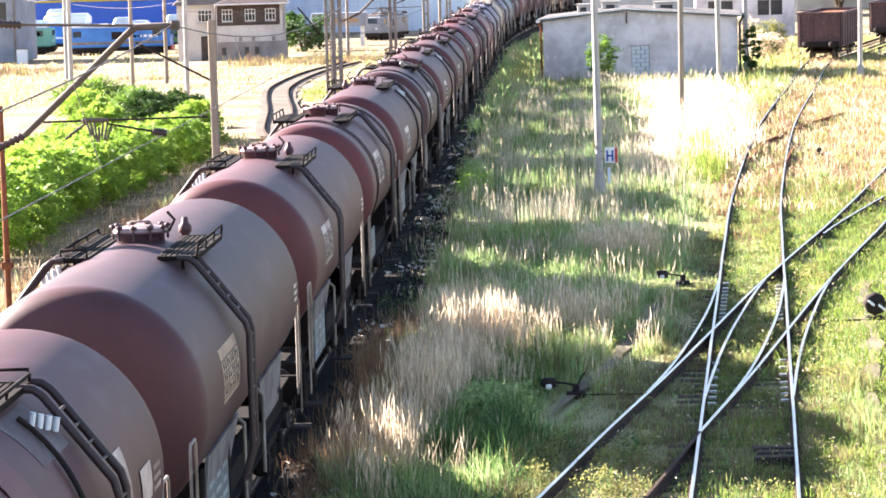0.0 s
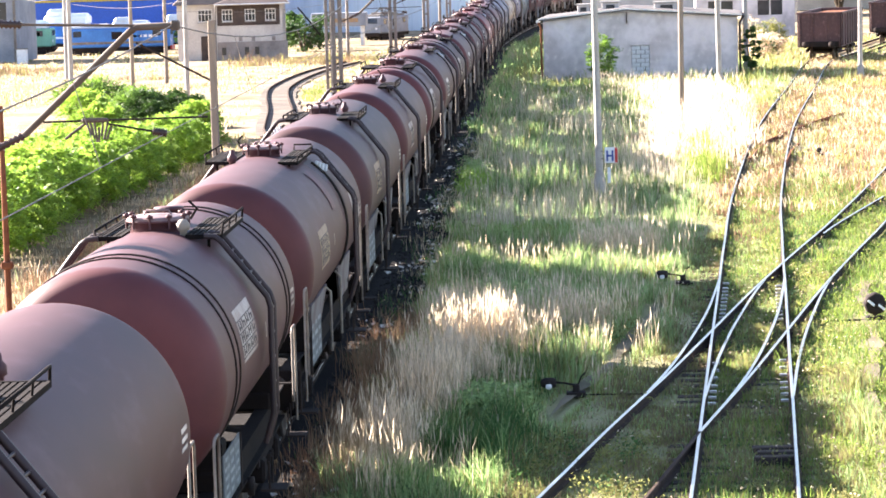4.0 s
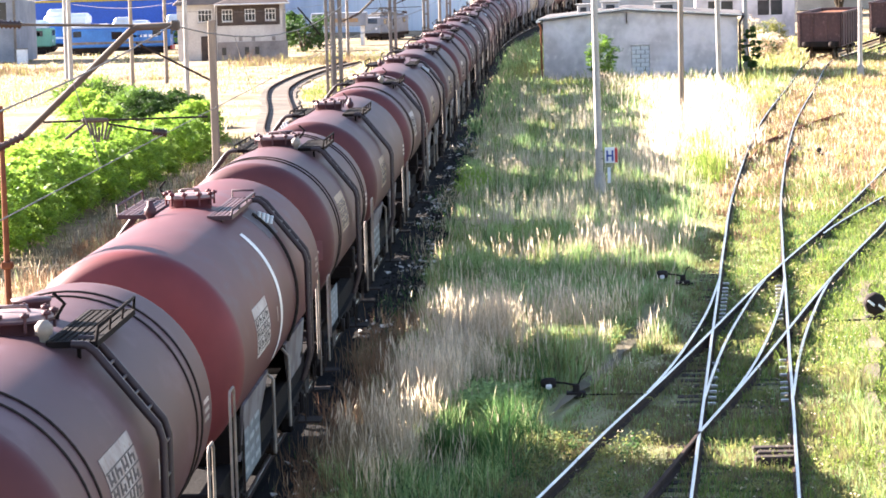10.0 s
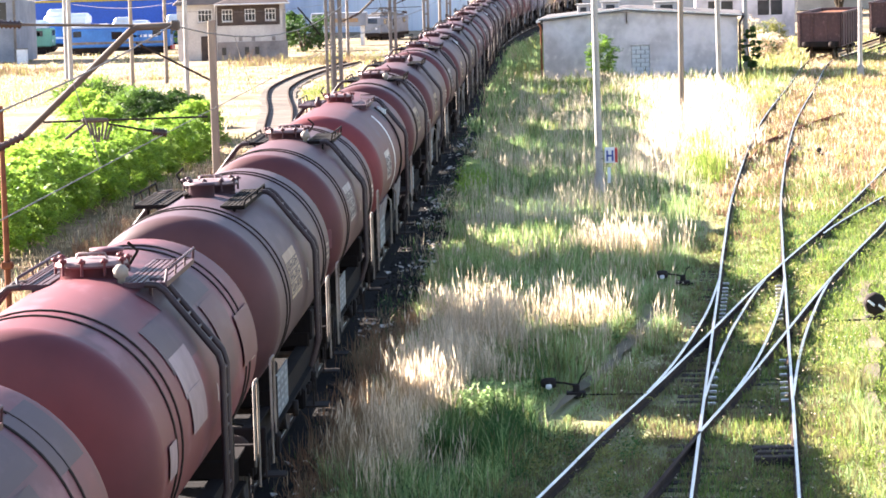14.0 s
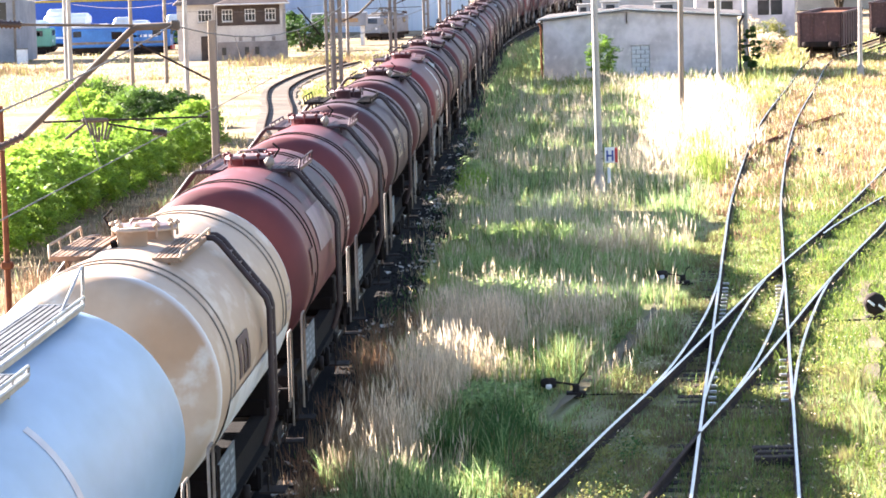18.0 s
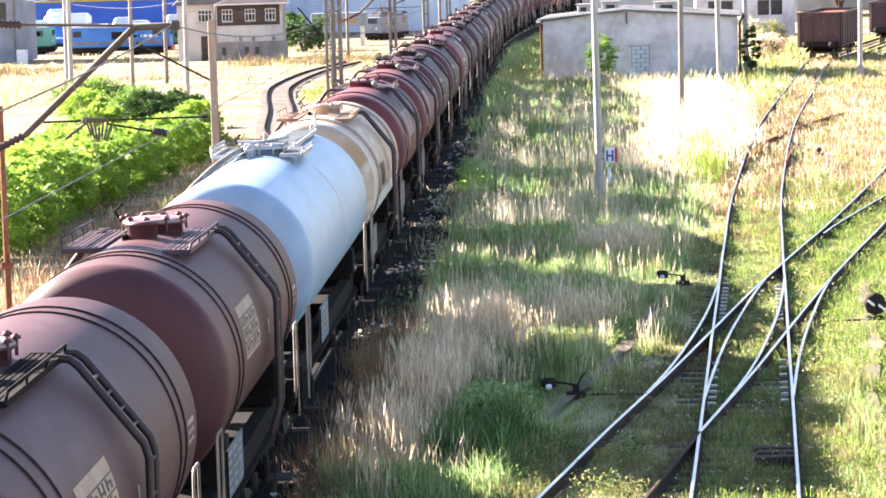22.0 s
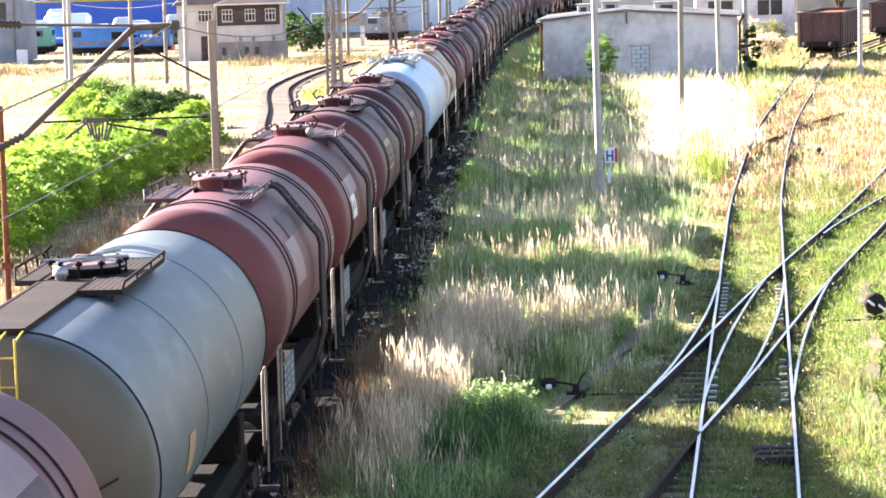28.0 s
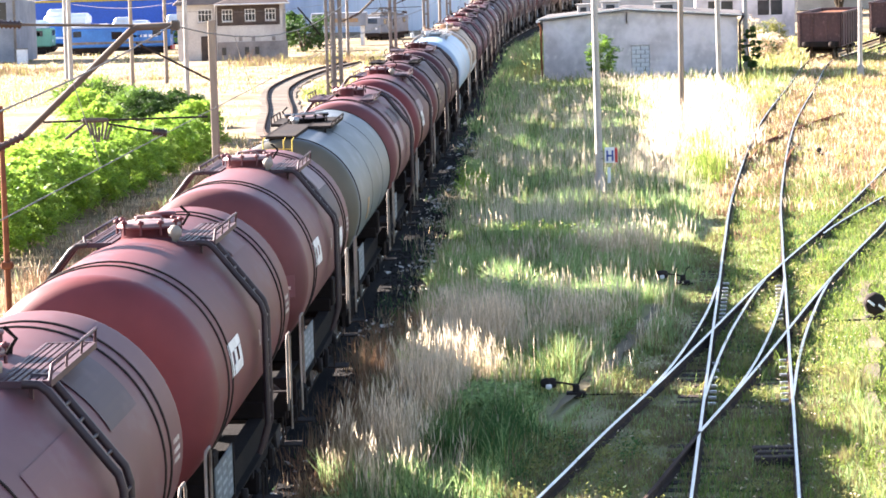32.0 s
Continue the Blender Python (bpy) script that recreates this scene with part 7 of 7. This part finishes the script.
verge(4200, lambda y: t1_x(y) - 0.85, lambda y: t1_x(y) + 0.85, 72, 150, [("yellow_grass", YELLOW, "yellow weeds between the siding rails"), ("reddish_weeds", RED_DEAD, "reddish dead weeds between the siding rails"), ("brown_grass", DEAD, "brown dead grass between the siding rails"), ("straw_grass", STRAW, "straw grass between the siding rails")], 0.17, lambda y: 0.03 + 0.0002 * y)
RIGHT = [("green_weeds", GREEN, "bright green weeds beside the siding"), ("yellow_grass", YELLOW, "yellow-green sunlit weeds beside the siding"), ("dry_grass", STRAW, "dry straw grass beside the siding")]
verge(75000, lambda y: t1_x(y) - 0.8, lambda y: t1_x(y) + 3.0 + 0.035 * y, 35, 90, [("deep_green_grass", DEEP, "deep green weeds beside the siding"), RIGHT[1], ("green_weeds", MID, "green weeds beside the siding"), ("lime_weeds", LIME, "lime green sunlit weeds beside the siding"), ("brown_grass", DEAD, "dull brown grass beside the siding")], 0.15, lambda y: 0.016 + 0.00012 * y, 1.1)
verge(60000, lambda y: t1_x(y) - 1.5, lambda y: 14 + 0.05 * y, 80, 190, [RIGHT[1], RIGHT[2], ("reddish_weeds", RED_DEAD, "reddish brown dead weeds between the rails"), ("yellow_weeds", YELLOW, "yellowed weeds in the sun"), ("pale_grass", PALE_STRAW, "pale grass in the sun")], 0.24, lambda y: 0.02 + 0.00015 * y)
verge(62000, lambda y: -8.6 - 0.215 * y, lambda y: -7.7 + 0 * y, 60, 330, LEFT, 0.26, lambda y: 0.02 + 0.0002 * y, 0.8, False, bare=0.5)
verge(26000, lambda y: -14.5 + 0 * y, lambda y: -8.0 + 0 * y, 55, 130, [("green_weeds", GREEN, "weeds at the foot of the embankment"), ("dry_grass", DEAD, "dead brown grass at the foot of the embankment"), ("reddish_weeds", RED_DEAD, "reddish withered weeds at the foot of the embankment"), ("straw_grass", STRAW, "straw grass at the foot of the embankment")], 0.4, lambda y: 0.02 + 0 * y, 1.0, False)
verge(9000, lambda y: -2.4 + np.clip(y - 200, 0, 99) ** 2 / 2700, lambda y: -0.6 + np.clip(y - 200, 0, 99) ** 2 / 2700, 150, 250, [("green_weeds", GREEN, "green grass between train and shed"), ("yellow_grass", YELLOW, "yellowing grass between train and shed")], 0.4, lambda y: 0.05 + 0 * y, 1.0, False)
verge(14000, lambda y: 10.6 + 0.02 * (y - 140), lambda y: t1_x(y) - 1.0, 135, 230, [RIGHT[0], RIGHT[1], RIGHT[2]], 0.4, lambda y: 0.05 + 0 * y)
verge(9000, lambda y: t1_x(y) + 1.0, lambda y: t1_x(y) + 14.0, 150, 260, [RIGHT[0], RIGHT[1]], 0.4, lambda y: 0.05 + 0 * y)
YARD_BROWN = [("reddish_weeds", RED_DEAD, "reddish withered weeds in the yard"), ("brown_grass", DEAD, "brown dead grass in the yard"), ("yellow_weeds", YELLOW, "yellow-green weeds in the yard")]
verge(5000, lambda y: -34.0 + 0 * y, lambda y: -15.5 + 0 * y, 262, 284, YARD_BROWN, 0.55, lambda y: 0.06 + 0 * y, 1.0, False, fray=0.3)
verge(3500, lambda y: -60.0 + 0 * y, lambda y: -46.0 + 0 * y, 248, 272, YARD_BROWN, 0.6, lambda y: 0.06 + 0 * y, 1.0, False, fray=0.5)
verge(4000, lambda y: -40.0 + 0 * y, lambda y: -24.0 + 0 * y, 205, 240, YARD_BROWN, 0.3, lambda y: 0.05 + 0 * y, 1.0, False, bare=0.5, fray=0.6)
verge(3000, lambda y: -19.0 + 0 * y, lambda y: -13.2 + 0 * y, 178, 214, [YARD_BROWN[2], ("lime_weeds", LIME, "bright weeds beside the yard track")], 0.3, lambda y: 0.05 + 0 * y, 1.0, False, fray=0.4)
# bright leafy clumps in the meadow
for cx, cy, rx, ry, n, mat in ((-1.35, 46.0, 0.45, 0.6, 110, GREEN), (-1.2, 60.6, 0.9, 0.8, 120, GREEN), (-1.0, 73.0, 1.2, 1.2, 160, LIME), (1.5, 73.5, 0.8, 1.0, 80, GREEN), (-2.9, 96.0, 0.4, 3.0, 110, GREEN), (-2.9, 91.0, 0.35, 3.0, 90, LEAF)):
    x, y = cx + rng.normal(0, 0.6, n) * rx, cy + rng.normal(0, 0.6, n) * ry
    c = np.stack([x, y, ground_z(x, y) + 0.08 + 0.35 * rng.random(n)], 1)
    tagged(quads("leafy_weeds", leaves(c, np.full(n, 0.11), 28, 0.10, 0.8), mat), "leafy green weeds in a bright clump", "weeds", kind="stuff")
# broad-leaved weeds along the sunlit side and among the grass
for n, x0, x1, y0, y1, mat, label in ((1500, 4.0, 9.0, 34, 80, LIME, "lime green leafy weeds in the sun beside the rails"), (350, 2.6, 4.2, 36, 66, YELLOW, "low leafy weeds between the rails"), (260, -1.0, 1.2, 36, 80, DEEP, "dark green leafy weeds among the grass"), (420, -0.6, 1.6, 36, 60, YELLOW, "yellow-green leafy weeds beside the rails")):
    x, y = scatter(n, x0, x1, y0, y1)
    x = x + (0.085 * (y - 40) if x0 > 0 else 0)
    ok = ~near_rail(x, y, 0.22) & (noise_at(x, y, 0.7, 41) > 0.40) & ((x - 0.1) ** 2 + ((y - 46.9) * 0.3) ** 2 > 0.8)
    x, y = x[ok], y[ok]
    c = np.stack([x, y, ground_z(x, y) + (0.10 if x0 > 0 else 0.22)], 1)
    tagged(quads("leafy_weeds", leaves(c, np.full(len(c), 0.10), 44, 0.055, 0.6), mat), label, "weeds", kind="stuff")
# small white flowers scattered between the rails
n = 900
x, y = scatter(n, -0.4, 5.5, 36, 72, 1.2)
x = x + 0.05 * (y - 36)
ok = ~near_rail(x, y, 0.1) & (noise_at(x, y, 0.9, 47) > 0.45)
x, y = x[ok], y[ok]
c = np.stack([x, y, ground_z(x, y) + 0.13 + 0.16 * rng.random(len(x))], 1)
tagged(quads("small_flowers", leaves(c, np.full(len(c), 0.012), 4, 0.034, 0.6), HEAD), "tiny white flowers on the low weeds", "flowers", kind="stuff")
# dense dry growth on the far side of the train
verge(9000, lambda y: -16.9 + 0 * y, lambda y: -9.6 + 0 * y, 68, 132, [("reddish_weeds", RED_DEAD, "reddish withered weeds between the hedge and the train"), ("straw_grass", STRAW, "straw-coloured grass between the hedge and the train"), ("straw_stalks", STRAW, "dry stalks between the hedge and the train"), ("yellow_weeds", YELLOW, "yellow-green tufts between the hedge and the train")], 0.2, lambda y: 0.022 + 0.0001 * y, 1.0, True, fray=0.2)
# also serves as a screen that stops low sun reaching under the wagons
verge(26000, lambda y: -9.6 + 0 * y, lambda y: -8.3 + 0 * y, 22, 210, [("dry_growth", DEAD, "dense dry weeds along the far side of the train"), ("reddish_weeds", RED_DEAD, "reddish withered weeds along the far side of the train"), ("straw_grass", STRAW, "straw-coloured weeds along the far side of the train")], 0.8, lambda y: 0.035 + 0 * y, 1.0, True, 0.3)

verge(13000, lambda y: -4.2 + 0 * y, lambda y: -2.7 + 0 * y, 35, 58, [("brown_stalks", DEAD, "grey-brown dead stalks on the ballast edge"), ("reddish_weeds", RED_DEAD, "reddish dead weeds on the ballast edge"), ("brown_grass", DEAD, "withered brown grass on the ballast edge")], 0.36, lambda y: 0.011 + 0 * y, fray=0.35)
verge(15000, lambda y: -4.1 + 0 * y, lambda y: -2.7 + 0 * y, 36, 120, [("brown_grass", DEAD, "withered brown weeds creeping over the ballast"), ("dark_weeds", DEEP, "dark green weeds creeping over the ballast"), ("straw_grass", STRAW, "dry wisps on the ballast edge"), ("brown_stalks", DEAD, "brown dead stalks on the ballast edge")], 0.22, lambda y: 0.012 + 0.00008 * y, fray=0.5)
# deep green patch that stands in for a shadow on the grass here
verge(7000, lambda y: 10.6 + 0.02 * (y - 146), lambda y: 15.0 + 0.06 * (y - 146), 146, 174, [("deep_green_grass", DEEP, "grass beside the shed, its shadow put into a darker green"), ("green_weeds", GREEN, "green grass beside the shed")], 0.2, lambda y: 0.04 + 0 * y, fray=0.3)
verge(7000, lambda y: -3.9 + 0.5 * smooth(95, 125, -y + 220) + np.clip(y - 200, 0, 99) ** 2 / 2700, lambda y: -2.2 + np.clip(y - 200, 0, 99) ** 2 / 2700, 112, 235, [("deep_green_grass", DEEP, "dark grass along the black ballast"), ("green_weeds", GREEN, "green grass along the black ballast"), ("straw_grass", STRAW, "dry stalks along the black ballast")], 0.45, lambda y: 0.045 + 0 * y, 1.0, False, fray=0.2)
motions()
